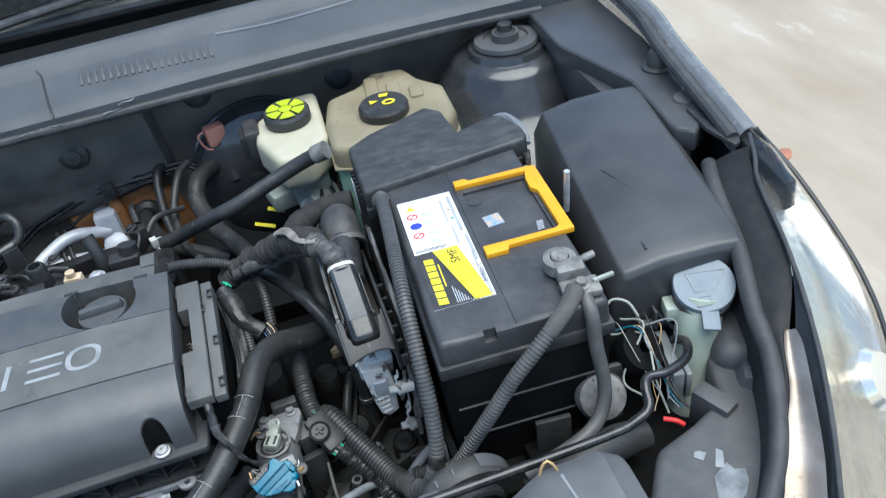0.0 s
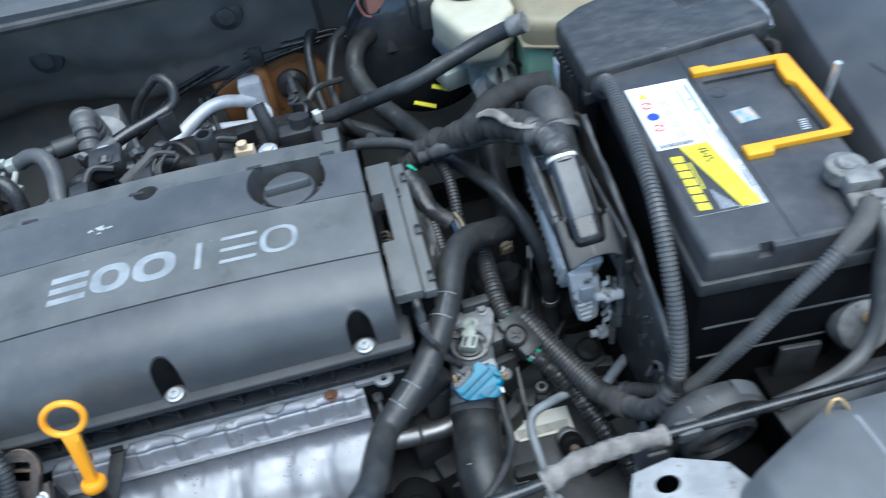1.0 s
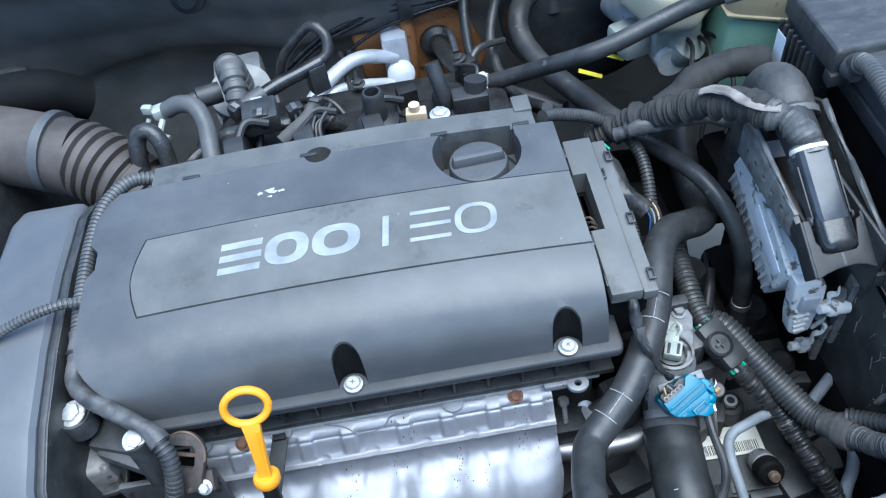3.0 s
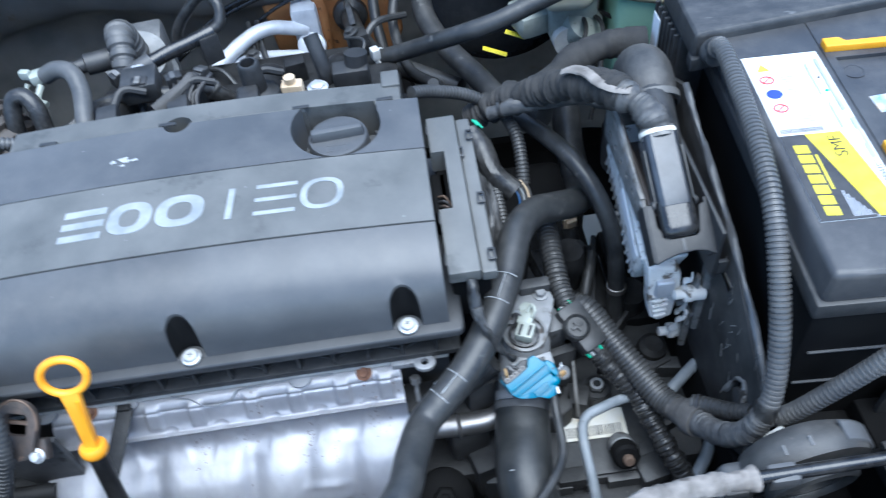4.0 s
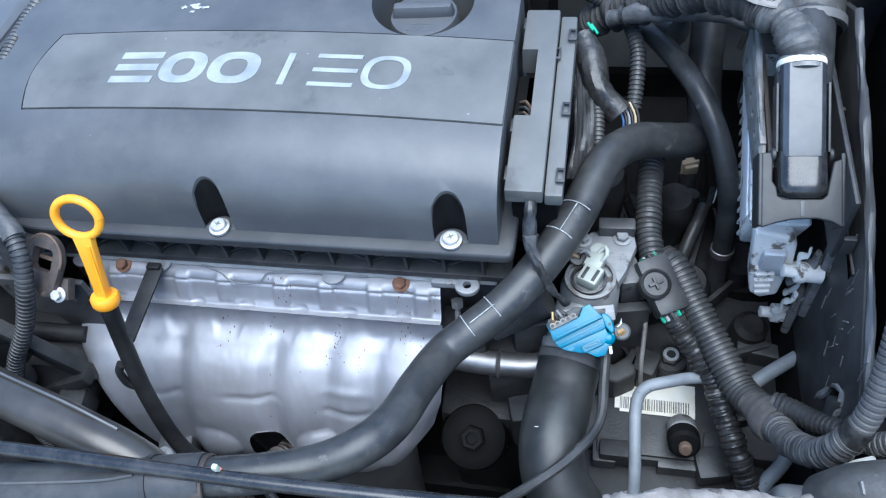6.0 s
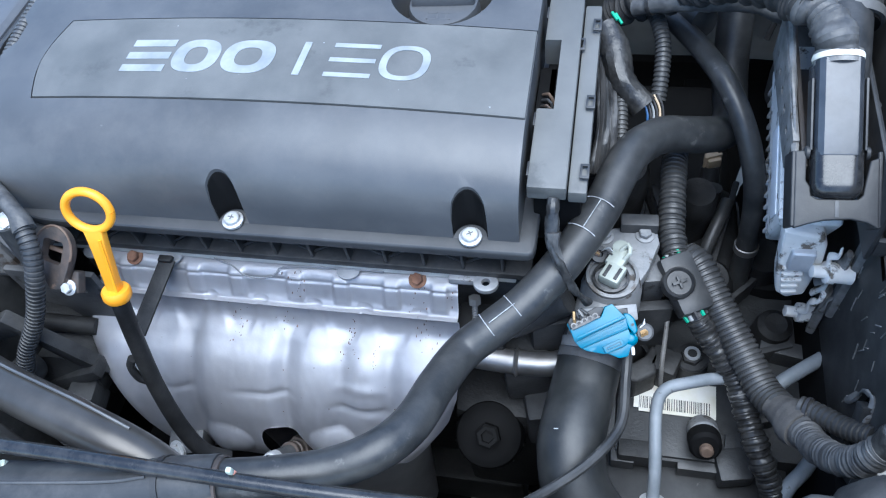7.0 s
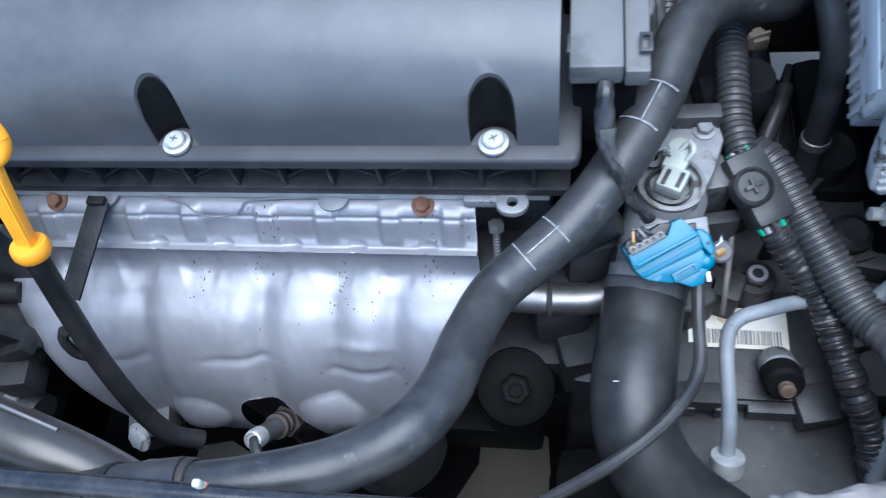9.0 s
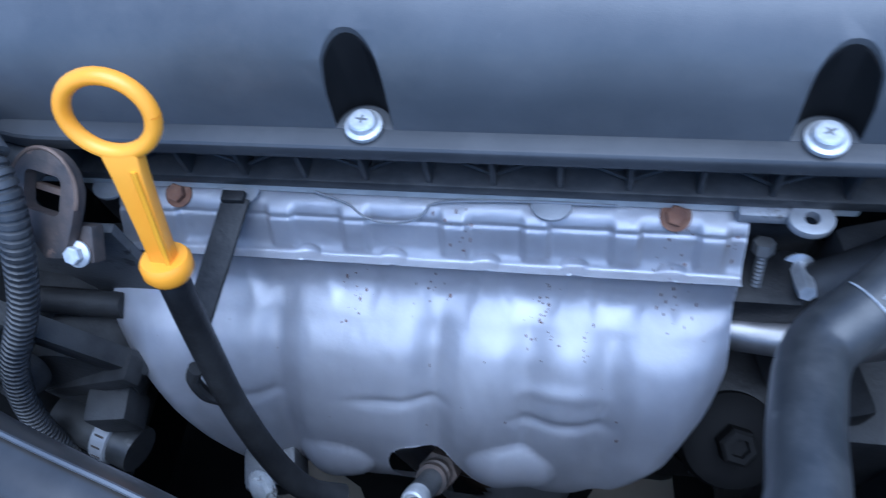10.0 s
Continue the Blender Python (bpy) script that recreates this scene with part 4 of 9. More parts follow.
cap = thing("oil_filler_cap", (-0.043, 0.183, 0.802), "black ribbed oil filler cap in its recess", "oil cap")
cap_body = part("cap_body", lathe([(0, 0), (0.027, 0), (0.0285, 0.006), (0.0285, 0.026), (0.0270, 0.030), (0.022, 0.031), (0, 0.0305)], (-0.043, 0.183, 0.802), seg=40), M["cover"], cap)
part("grip_bar", rbox(-0.0690, -0.0170, 0.1765, 0.1895, 0.829, 0.842, 0.004, 3, 0.002), M["cover"], cap)
for x0, x1, y0, y1 in ((-0.053, -0.045, 0.1615, 0.1625), (-0.053, -0.045, 0.1685, 0.1695), (-0.0535, -0.0525, 0.1615, 0.1695), (-0.0455, -0.0445, 0.1615, 0.1695), (-0.042, -0.034, 0.1615, 0.1625), (-0.042, -0.034, 0.1685, 0.1695), (-0.0385, -0.0375, 0.1625, 0.1685)):
    part("symbol_line", rbox(x0, x1, y0, y1, 0.8325, 0.8330, 0), M["plastic_dusty"], cap_body)

# cam cover below with its ribs, and the cylinder head
cam_cover = thing("cam_cover", (-0.18, 0.1, 0.70), "black ribbed cam cover under the engine cover", "cam cover")
part("cam_body", rbox(-0.385, 0.036, 0.014, 0.235, 0.70, 0.7565, 0.003), M["plastic"], cam_cover)
part("cam_lip", rbox(-0.392, 0.042, 0.0015, 0.03, 0.7195, 0.7265, 0.0015), M["plastic"], cam_cover)
part("cam_lip_top", rbox(-0.392, 0.042, 0.005, 0.03, 0.7505, 0.7565, 0.001), M["plastic"], cam_cover)
rib = mesh_of("rib", rbox(-0.0012, 0.0012, 0.003, 0.016, 0.7265, 0.7505, 0.0003), M["plastic"])
for i in range(13):
    piece("rib", rib, pose(-0.345 + 0.0305 * i, 0, 0), cam_cover)
for i in range(12):
    a, b = -0.345 + 0.0305 * i, -0.3145 + 0.0305 * i
    part("cross_rib", tube([(a, 0.008, 0.7285 if i % 2 else 0.7485), (b, 0.008, 0.7485 if i % 2 else 0.7285)], 0.0011, 6), M["plastic"], cam_cover)

head = thing("cylinder_head", (-0.18, 0.1, 0.60), "bare aluminium cylinder head behind the heat shield", "cylinder head")
part("head_casting", rbox(-0.380, 0.030, 0.022, 0.25, 0.58, 0.70, 0.004), M["cast_dark"], head)
part("head_rail", rbox(-0.392, 0.030, 0.004, 0.03, 0.7105, 0.7190, 0.0015), M["alu_dull"], head, "bright machined rail")
part("lug", cut(moved(prism(ellipse(0, 0, 0.0098, 0.0082, 20), 0, 0.005, 0.001), pose(0.008, -0.003, 0.7155)), lathe([(0.0034, -0.01), (0.0034, 0.02)], (0.008, -0.003, 0.717), seg=16)), M["cast_pale"], head)
part("lug_arm", rbox(-0.022, 0.002, -0.002, 0.012, 0.711, 0.7185, 0.002), M["cast_pale"], head)
for x in (-0.335, -0.262, -0.105):
    part("gasket_tab", prism(ellipse(x, 0.003, 0.010, 0.009, 16), 0.7105, 0.7128, 0.0006), M["cast_pale"], head)
for x, lb in ((-0.048, ""), (-0.297, "")):
    part("stud_nut", moved(hexbolt(0.0050, 0.006), pose(x, 0.0015, 0.7085, 25)), M["rust_red"], head, "rusty exhaust stud nut")
part("head_bolt", moved(hexbolt(0.005, 0.024, 1.6), pose(0.018, 0.004, 0.66, 60)), M["zinc"], head)

block = thing("engine_block", (-0.18, 0.1, 0.25), "oily engine block, darkened for its deep shade", "engine block")
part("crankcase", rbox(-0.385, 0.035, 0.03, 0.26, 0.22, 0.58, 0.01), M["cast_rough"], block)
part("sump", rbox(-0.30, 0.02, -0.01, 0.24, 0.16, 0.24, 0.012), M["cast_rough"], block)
FA = (0.05, -0.45, 0.9)
FC = (0.0023, -0.0330, 0.4970)
filter_cap = part("oil_filter_cap", lathe([(0, 0), (0.0335, 0), (0.0340, 0.004), (0.0335, 0.012), (0.0315, 0.014), (0.0315, 0.050), (0.0290, 0.059), (0.0210, 0.064), (0, 0.065)], FC, FA, seg=40), M["black"], block, "black oil filter cap with hexagon")
part("cap_hexagon", lathe([(0, 0.062), (0.0120, 0.062), (0.0116, 0.076), (0.0095, 0.078), (0.0060, 0.078), (0.0055, 0.074), (0, 0.074)], FC, FA, sides=6), M["black"], filter_cap)
for a in range(0, 360, 30):
    c = Vector(FA).normalized()
    s1 = c.orthogonal().normalized()
    o = (s1 * math.cos(radians(a)) + c.cross(s1) * math.sin(radians(a))) * 0.0316
    part("cap_rib", tube([tuple(Vector(FC) + o + c * 0.016), tuple(Vector(FC) + o + c * 0.048)], 0.0012, 6), M["black"], filter_cap)
part("filter_housing", rbox(-0.03, 0.05, -0.045, 0.05, 0.36, 0.56, 0.012), M["cast_rough"], block)
for x, y, z, sx in ((0.035, -0.01, 0.60, 0.020), (0.055, 0.01, 0.64, 0.018), (0.045, 0.03, 0.57, 0.03), (0.055, -0.03, 0.55, 0.02)):
    part("side_casting", rbox(x - sx, x + sx, y - sx, y + sx, z - 0.03, z + 0.03, 0.006, 15), M["cast_dark"], block)

# exhaust heat shield: a pressed sheet with runners, a bead and dimples
SH_PROF = [(0.010, 0.7095), (0.000, 0.7080), (-0.006, 0.7010), (-0.0115, 0.6890), (-0.0165, 0.6835), (-0.0185, 0.6745), (-0.024, 0.6625), (-0.037, 0.6530), (-0.054, 0.6425), (-0.070, 0.6255), (-0.082, 0.6030), (-0.090, 0.5760), (-0.094, 0.5480), (-0.092, 0.5240), (-0.086, 0.5080)]
SH_LEFT = [(0, -0.328), (0.30, -0.338), (0.38, -0.350), (0.55, -0.3535), (0.64, -0.349), (0.73, -0.340), (0.82, -0.330), (0.92, -0.311), (1.0, -0.286)]
SH_RIGHT = [(0, -0.0155), (0.60, -0.0145), (0.68, -0.0175), (0.76, -0.026), (0.85, -0.046), (0.93, -0.076), (1.0, -0.110)]


def step(a, b, v):
    k = max(0.0, min(1.0, (v - a) / (b - a)))
    return k * k * (3 - 2 * k)


def table(rows, v):
    return float(np.interp(v, [r[0] for r in rows], [r[1] for r in rows]))


def dome(x, c, w, v, vc, h):
    r = ((x - c) / w) ** 2 + ((v - vc) / h) ** 2
    return max(0.0, 1 - r) ** 0.7 if r < 1 else 0.0


def pressed(rows, k):
    """A smooth line through rows at the place k, counted in rows."""
    i = min(int(k), len(rows) - 2)
    f = k - i
    a, b, c, d = [rows[max(0, min(len(rows) - 1, j))] for j in (i - 1, i, i + 1, i + 2)]
    return [0.5 * (2 * q + (r - p) * f + (2 * p - 5 * q + 4 * r - w) * f * f + (3 * q - p - 3 * r + w) * f ** 3) for p, q, r, w in zip(a, b, c, d)]


def shield_at(u, v):
    y, z = pressed(SH_PROF, v * (len(SH_PROF) - 1))
    left, right = table(SH_LEFT, v), table(SH_RIGHT, v)
    x = left + (right - left) * u
    w = step(0.45, 0.75, v)
    n = Vector((0, -0.72 - 0.23 * w, 0.55 - 0.40 * w))
    lower, up = step(0.40, 0.56, v), step(0.05, 0.13, v) * (1 - step(0.22, 0.27, v))
    d = 0.0
    # valleys between the runners
    for c, a in ((-0.252, 0.0085), (-0.163, 0.0080), (-0.1135, 0.0050), (-0.0715, 0.0060), (-0.306, 0.003)):
        d -= lower * a * (1 - 0.55 * step(0.70, 0.92, v)) * math.exp(-((x - c + 0.012 * (v - 0.5)) / 0.0105) ** 2)
    d += lower * 0.004
    # short upright ribs above the bead
    for c in (-0.305, -0.242, -0.203, -0.152, -0.112, -0.0695, -0.030):
        d += up * 0.0030 * step(0.0085, 0.0045, abs(x - c))
    d -= 0.0012 * math.exp(-((v - 0.130) / 0.008) ** 2)
    # bead and the half-round bumps on it
    d += 0.0056 * math.exp(-((v - 0.302) / 0.014) ** 2)
    for c in (-0.276, -0.230, -0.184, -0.1365, -0.093, -0.047):
        d -= 0.0024 * dome(x, c, 0.0068, v, 0.268, 0.042)
    # flutes that run down from the bead into the valleys
    for c, s in ((-0.298, 0.7), (-0.254, 0.9), (-0.208, 0.9), (-0.157, 0.9), (-0.113, 1.1), (-0.071, 1.1), (-0.030, 0.8)):
        wide = 0.0150 - 0.060 * max(0.0, v - 0.40)
        d -= s * 0.0030 * step(0.315, 0.35, v) * (1 - step(0.435, 0.50, v)) * math.exp(-((x - c) / wide) ** 6)
    # knocks and creases
    for c, vc, wd, a in ((-0.186, 0.655, 0.026, 0.0022), (-0.097, 0.675, 0.024, 0.0026), (-0.267, 0.668, 0.014, 0.0016)):
        d -= a * math.exp(-((x - c) / wd) ** 4 - ((v - vc - 6 * (x - c) ** 2) / 0.009) ** 2)
    d += 0.0016 * math.exp(-((x + 0.097) / 0.022) ** 4 - ((v - 0.612 - 22 * (x + 0.097) ** 2) / 0.012) ** 2)
    d += 0.0085 * dome(x, -0.231, 0.024, v, 0.825, 0.060) + 0.0105 * dome(x, -0.124, 0.026, v, 0.795, 0.060)
    d += 0.0005 * noise.noise(Vector((x * 60, v * 9, 3.1))) + 0.0002 * noise.noise(Vector((x * 170, v * 30, 1.7)))
    # the ends turn inward below the bead
    w = step(0.36, 0.75, v)
    y += w * (0.020 * max(0, 1 - (x - left) / 0.024) ** 2 + 0.026 * max(0, 1 - (right - x) / 0.024) ** 2)
    return (x + n.x * d, y + n.y * d, z + n.z * d)


def hole_place(u, v):
    """Where a place of the sheet lies from the sensor hole: across, down, and the distance (1 on the rim)."""
    left, right = table(SH_LEFT, v), table(SH_RIGHT, v)
    x = left + (right - left) * u
    a, b = (x + 0.172 - 0.10 * (v - 0.85)) / 0.0255, (v - 0.875) / 0.115
    return a, b, math.hypot(a, b)


def shield_keep(u, v):
    return hole_place(u, v)[2] > 1


def shield_trimmed(u, v):
    """The sheet with its grid drawn to the hole's rim, which is turned inward a little."""
    a, b, r = hole_place(u, v)
    if 0.90 < r < 1.05:
        left, right = table(SH_LEFT, v), table(SH_RIGHT, v)
        u += a * (1 / r - 1) * 0.0255 / (right - left)
        v += b * (1 / r - 1) * 0.115
    return shield_at(u, v)


shield = thing("heat_shield", (-0.16, -0.05, 0.53), "silver pressed-steel exhaust heat shield with rust specks", "heat shield")
part("shield_skin", sheet(shield_trimmed, 300, 170, 0.0010, shield_keep), M["shield"], shield, angle=60)
flecks = []
rs = random.Random(7)
for x, v, k, wx, wv in ((-0.207, 0.43, 16, 0.006, 0.05), (-0.190, 0.46, 7, 0.008, 0.03), (-0.166, 0.42, 10, 0.005, 0.05), (-0.111, 0.43, 18, 0.004, 0.06), (-0.108, 0.50, 12, 0.004, 0.05), (-0.086, 0.52, 10, 0.005, 0.04), (-0.040, 0.41, 22, 0.006, 0.06),
                        (-0.044, 0.22, 14, 0.006, 0.05), (-0.020, 0.14, 10, 0.004, 0.05), (-0.150, 0.16, 12, 0.005, 0.05), (-0.155, 0.10, 5, 0.008, 0.02), (-0.070, 0.66, 4, 0.01, 0.05), (-0.13, 0.62, 4, 0.02, 0.1), (-0.27, 0.60, 4, 0.02, 0.1), (-0.20, 0.7, 3, 0.02, 0.06)):
    for j in range(k):
        xx, vv = x + rs.gauss(0, wx), min(0.97, max(0.02, v + rs.gauss(0, wv)))
        left, right = table(SH_LEFT, vv), table(SH_RIGHT, vv)
        if not left + 0.004 < xx < right - 0.004:
            continue
        p, q = [Vector(shield_at((xx - left) / (right - left), w)) for w in (vv, vv + 0.01)]
        du = (q - p).normalized()
        out = Vector((1, 0, 0)).cross(du)
        out = out if out.y < 0 else -out
        r, tall = rs.uniform(0.0002, 0.00065), rs.uniform(0.8, 3.2)
        ring = [p + out * 0.00025 + (Vector((1, 0, 0)) * math.cos(a) * rs.uniform(0.6, 1.2) + du * math.sin(a) * tall * rs.uniform(0.6, 1.2)) * r for a in (0, 1.05, 2.1, 3.14, 4.2, 5.24)]
        vs = [tuple(c) for c in ring] + [tuple(p + out * 0.0005)]
        flecks.append((vs, [(i, (i + 1) % 6, 6) for i in range(6)]))
part("rust_fleck", join(*flecks), M["rust_specks"], shield, "small dark rust flecks")["kind"] = "stuff"
part("wire_clip", tube([(-0.222, 0.003, 0.714), (-0.205, -0.001, 0.7105), (-0.196, -0.006, 0.7065), (-0.182, -0.008, 0.7055), (-0.168, -0.005, 0.7075), (-0.160, 0.001, 0.712), (-0.12, 0.003, 0.7135), (-0.075, 0.003, 0.7135)], 0.0007, 6), M["shield_dull"], shield)
manifold = thing("exhaust_manifold", (-0.15, -0.03, 0.40), "dark rusty exhaust manifold behind the shield", "exhaust")
part("collector", lathe([(0, 0), (0.040, 0), (0.050, 0.06), (0.050, 0.20), (0.044, 0.26), (0, 0.28)], (-0.15, -0.022, 0.28), seg=30), M["rust"], manifold)
part("log", rbox(-0.29, -0.04, -0.018, 0.02, 0.56, 0.640, 0.015), M["rust"], manifold)


def lower_at(u, v):
    z = 0.552 - 0.30 * v
    half = 0.090 - 0.030 * v
    a = math.pi * (u - 0.5)
    k = 0.0035 * math.exp(-((u - 0.44 - 0.05 * v) / 0.05) ** 2) * step(0.22, 0.4, v)
    return (-0.152 + 0.006 * v + half * math.sin(a), -0.030 - (0.0650 - 0.003 * v) * math.cos(a) + k + 0.0006 * noise.noise(Vector((u * 9, v * 7, 5.0))), z)


# darker grey paints the fall of light below the upper sheet
lower_shield = single("lower_shield", sheet(lower_at, 70, 50, 0.0012, lambda u, v: ((u - 0.425) / 0.115) ** 2 + ((v - 0.10) / 0.22) ** 2 > 1), M["shield_grey"], "lower exhaust shield, grey darkened where less light falls", "heat shield", angle=60)
sensor = thing("oxygen_sensor", (-0.178, -0.10, 0.55), "oxygen sensor with steel hexagon in the shield's hole", "sensor")
SB, ST = Vector((-0.166, -0.078, 0.520)), Vector((-0.1745, -0.122, 0.592))
AX = tuple((ST - SB).normalized())
SL = (ST - SB).length
part("sensor_body", lathe([(0, 0), (0.009, 0), (0.009, 0.012), (0.0076, 0.014), (0.0070, SL - 0.010), (0, SL - 0.010)], tuple(SB), AX), M["cast_mid"], sensor)
part("hexagon", lathe([(0, 0.022), (0.0125, 0.022), (0.0125, 0.033), (0, 0.033)], tuple(SB), AX, sides=6), M["rust_dark"], sensor)
part("thread", lathe([(0, 0.036), (0.0098, 0.036), (0.0098, 0.040), (0.0084, 0.041), (0.0098, 0.044), (0.0098, 0.048), (0, 0.048)], tuple(SB), AX, seg=20), M["rust_dark"], sensor)
part("sensor_cap", lathe([(0, SL - 0.012), (0.0074, SL - 0.012), (0.0075, SL - 0.005), (0.0066, SL - 0.001), (0.0054, SL), (0.0048, SL - 0.003), (0, SL - 0.003)], tuple(SB), AX), M["screw"], sensor, "bright crimped cap")
part("lead_wire", tube([tuple(ST - Vector(AX) * 0.004), (-0.168, -0.132, 0.590), (-0.150, -0.150, 0.570), (-0.115, -0.168, 0.53), (-0.06, -0.175, 0.46)], 0.0042, 8), M["rubber"], sensor)

# dipstick: amber ring handle in a dark guide tube
dip = thing("dipstick", (-0.262, -0.064, 0.75), "amber plastic dipstick handle with oval ring", "dipstick")
A, B = Vector((-0.2570, -0.0370, 0.8275)), Vector((-0.2600, -0.0625, 0.7570))
along = (B - A).normalized()
sidev = Vector((1, 0.05, 0)).normalized()
ringpts = [tuple(A + sidev * 0.0168 * math.cos(2 * math.pi * i / 28) + along * 0.0158 * math.sin(2 * math.pi * i / 28)) for i in range(29)]
part("ring", tube(ringpts, 0.0035, 12, 0.003, flat=0.9), M["yellow"], dip)
n3 = sidev.cross(along)
stem = []
for s, w in ((0.0145, 0.0074), (0.026, 0.0064), (0.052, 0.0054), (0.073, 0.0050)):
    stem.append([A + along * s + sidev * a * w + n3 * b * 0.0035 for a, b in ((-1, -1), (1, -1), (1, 1), (-1, 1))])
sv = [tuple(p) for ring in stem for p in ring]
sf = [(i * 4 + k, i * 4 + (k + 1) % 4, i * 4 + 4 + (k + 1) % 4, i * 4 + 4 + k) for i in range(3) for k in range(4)] + [(0, 1, 2, 3), (12, 13, 14, 15)]
part("stem", bevel(bm_of((sv, sf)), 0.0015, 2, 50), M["yellow"], dip)
part("stem_rib", tube([tuple(A + along * 0.022 + n3 * -0.004 + sidev * 0.004), tuple(A + along * 0.070 + n3 * -0.004 + sidev * 0.0035)], 0.0012, 6), M["handle"], dip)
part("collar", lathe([(0, 0), (0.0096, 0), (0.0108, 0.002), (0.0108, 0.007), (0.0092, 0.010), (0, 0.010)], tuple(B - along * 0.006), tuple(along)), M["yellow"], dip)
guide = thing("dipstick_tube", (-0.25, -0.1, 0.54), "dark metal dipstick guide tube", "dipstick tube")
part("tube_body", tube([tuple(B + along * 0.004), (-0.2595, -0.0800, 0.708), (-0.2570, -0.0955, 0.665), (-0.2475, -0.1120, 0.622), (-0.2350, -0.1210, 0.594), (-0.2180, -0.1200, 0.577)], 0.0070, 12), M["cast_rough"], guide)
part("tube_clip", tube([(-0.2655, -0.0880, 0.700), (-0.2690, -0.0915, 0.692), (-0.2670, -0.0945, 0.680), (-0.2625, -0.0945, 0.674)], 0.0042, 10, 0.002, flat=0.8), M["cast_rough"], guide)
S0, S1 = Vector((-0.2610, -0.0030, 0.7160)), Vector((-0.2750, -0.0560, 0.6930))
SZ = (S0 - S1).normalized()
SX = SZ.cross(Vector((0.1, 0.55, -0.82))).normalized()
SM = Matrix((SX, SZ.cross(SX), SZ)).transposed().to_4x4()
part("stay", moved(rbox(-0.0074, 0.0074, -0.0012, 0.0012, -0.036, 0.030, 0.0008), Matrix.Translation((S0 + S1) / 2) @ SM), M["cast_rough"], guide, "flat black stay")
part("stay_foot", moved(rbox(-0.006, 0.006, -0.003, 0.003, -0.002, 0.002, 0.001), pose(-0.262, -0.004, 0.7175)), M["cast_rough"], guide)

eye = thing("lifting_eye", (-0.318, -0.035, 0.74), "dark rusted steel lifting eye bolted to the head", "lifting eye")
EYE = pose(-0.3305, -0.029, 0.756, 40, 0, -14)
part("eye_plate", moved(cut(prism([(0.004, -0.030), (0.015, -0.027), (0.018, -0.010)] + ellipse(0, 0.001, 0.0190, 0.0200, 22, -12, 195) + [(-0.016, -0.010), (-0.008, -0.019)], -0.0035, 0.0035, 0.0014, segments=2), prism(rounded(-0.0105, 0.0105, -0.0085, 0.0100, 0.0035), -0.01, 0.01, 0)), EYE), M["rust_dark"], eye, angle=50)
part("eye_lip", moved(tube([(0.0192 * math.cos(radians(a)), 0.001 + 0.0202 * math.sin(radians(a)), 0.0030) for a in range(-10, 196, 10)], 0.0012, 8, wobble=0.2, seed=77), EYE), M["rust"], eye, "worn brown rim")
part("cross_bar", moved(rbox(-0.012, 0.012, -0.0012, 0.0022, -0.008, -0.004, 0.001), EYE), M["rust"], eye, "brown bar behind the eye")
part("eye_foot", moved(rbox(0.006, 0.024, -0.030, -0.012, -0.012, -0.004, 0.002, 12), EYE), M["rust_dark"], eye)
part("bolt", moved(hexbolt(0.0044, 0.006), pose(-0.318, -0.050, 0.738, 40)), M["screw"], eye)
part("washer", moved(lathe([(0, 0), (0.0062, 0), (0.0062, 0.0014), (0, 0.0014)], (0, 0, 0), seg=18), pose(-0.318, -0.0492, 0.7372, 40)), M["rust"], eye, "brown rusty washer")

# belt cover
belt = thing("timing_belt_cover", (-0.445, 0.1, 0.5), "dark grey plastic timing belt cover", "belt cover")
prof = [(-0.135, 0.45), (-0.125, 0.66), (-0.108, 0.725), (-0.085, 0.765), (-0.055, 0.790), (-0.01, 0.806), (0.06, 0.818), (0.14, 0.824), (0.215, 0.822), (0.245, 0.812), (0.255, 0.79), (0.26, 0.45)]
part("belt_shell", prism(prof, -0.504, -0.436, 0.010, "x", 3), M["belt_cover"], belt)
part("belt_back", prism([(y * 0.985 + 0.001, z - 0.005) for y, z in prof], -0.4355, -0.4285, 0.002, "x"), M["plastic"], belt)
part("belt_gasket", prism([(y * 0.99, z - 0.002) for y, z in prof], -0.4280, -0.4255, 0.0008, "x"), M["rubber"], belt)

# harness between belt cover and engine cover
loom = thing("cam_loom", (-0.40, 0.1, 0.78), "corrugated black wiring loom along the engine cover", "wiring loom")
part("conduit", tube([(-0.352, 0.240, 0.828), (-0.378, 0.232, 0.838), (-0.400, 0.205, 0.836), (-0.411, 0.165, 0.826), (-0.4150, 0.115, 0.816), (-0.4150, 0.072, 0.807)], 0.0070, 12, rings=(0.0042, 0.0012)), M["conduit"], loom)
part("taped_run", tube([(-0.4150, 0.078, 0.808), (-0.4145, 0.050, 0.802), (-0.4140, 0.034, 0.799), (-0.402, 0.018, 0.797), (-0.377, 0.000, 0.795), (-0.350, -0.018, 0.791), (-0.339, -0.030, 0.785)], 0.0082, 14, 0.003, wobble=0.10, seed=3), M["silver_tape"], loom, "rubbed grey tape")
part("tape_band", tube([(-0.4148, 0.060, 0.8045), (-0.4147, 0.057, 0.8038)], 0.0090, 14), M["tape"], loom)
part("conduit_lower", tube([(-0.343, -0.026, 0.788), (-0.335, -0.040, 0.775), (-0.338, -0.055, 0.752), (-0.354, -0.070, 0.715), (-0.380, -0.087, 0.674), (-0.396, -0.100, 0.63), (-0.402, -0.110, 0.58), (-0.402, -0.115, 0.50)], 0.0074, 12, rings=(0.0042, 0.0013)), M["plastic"], loom)
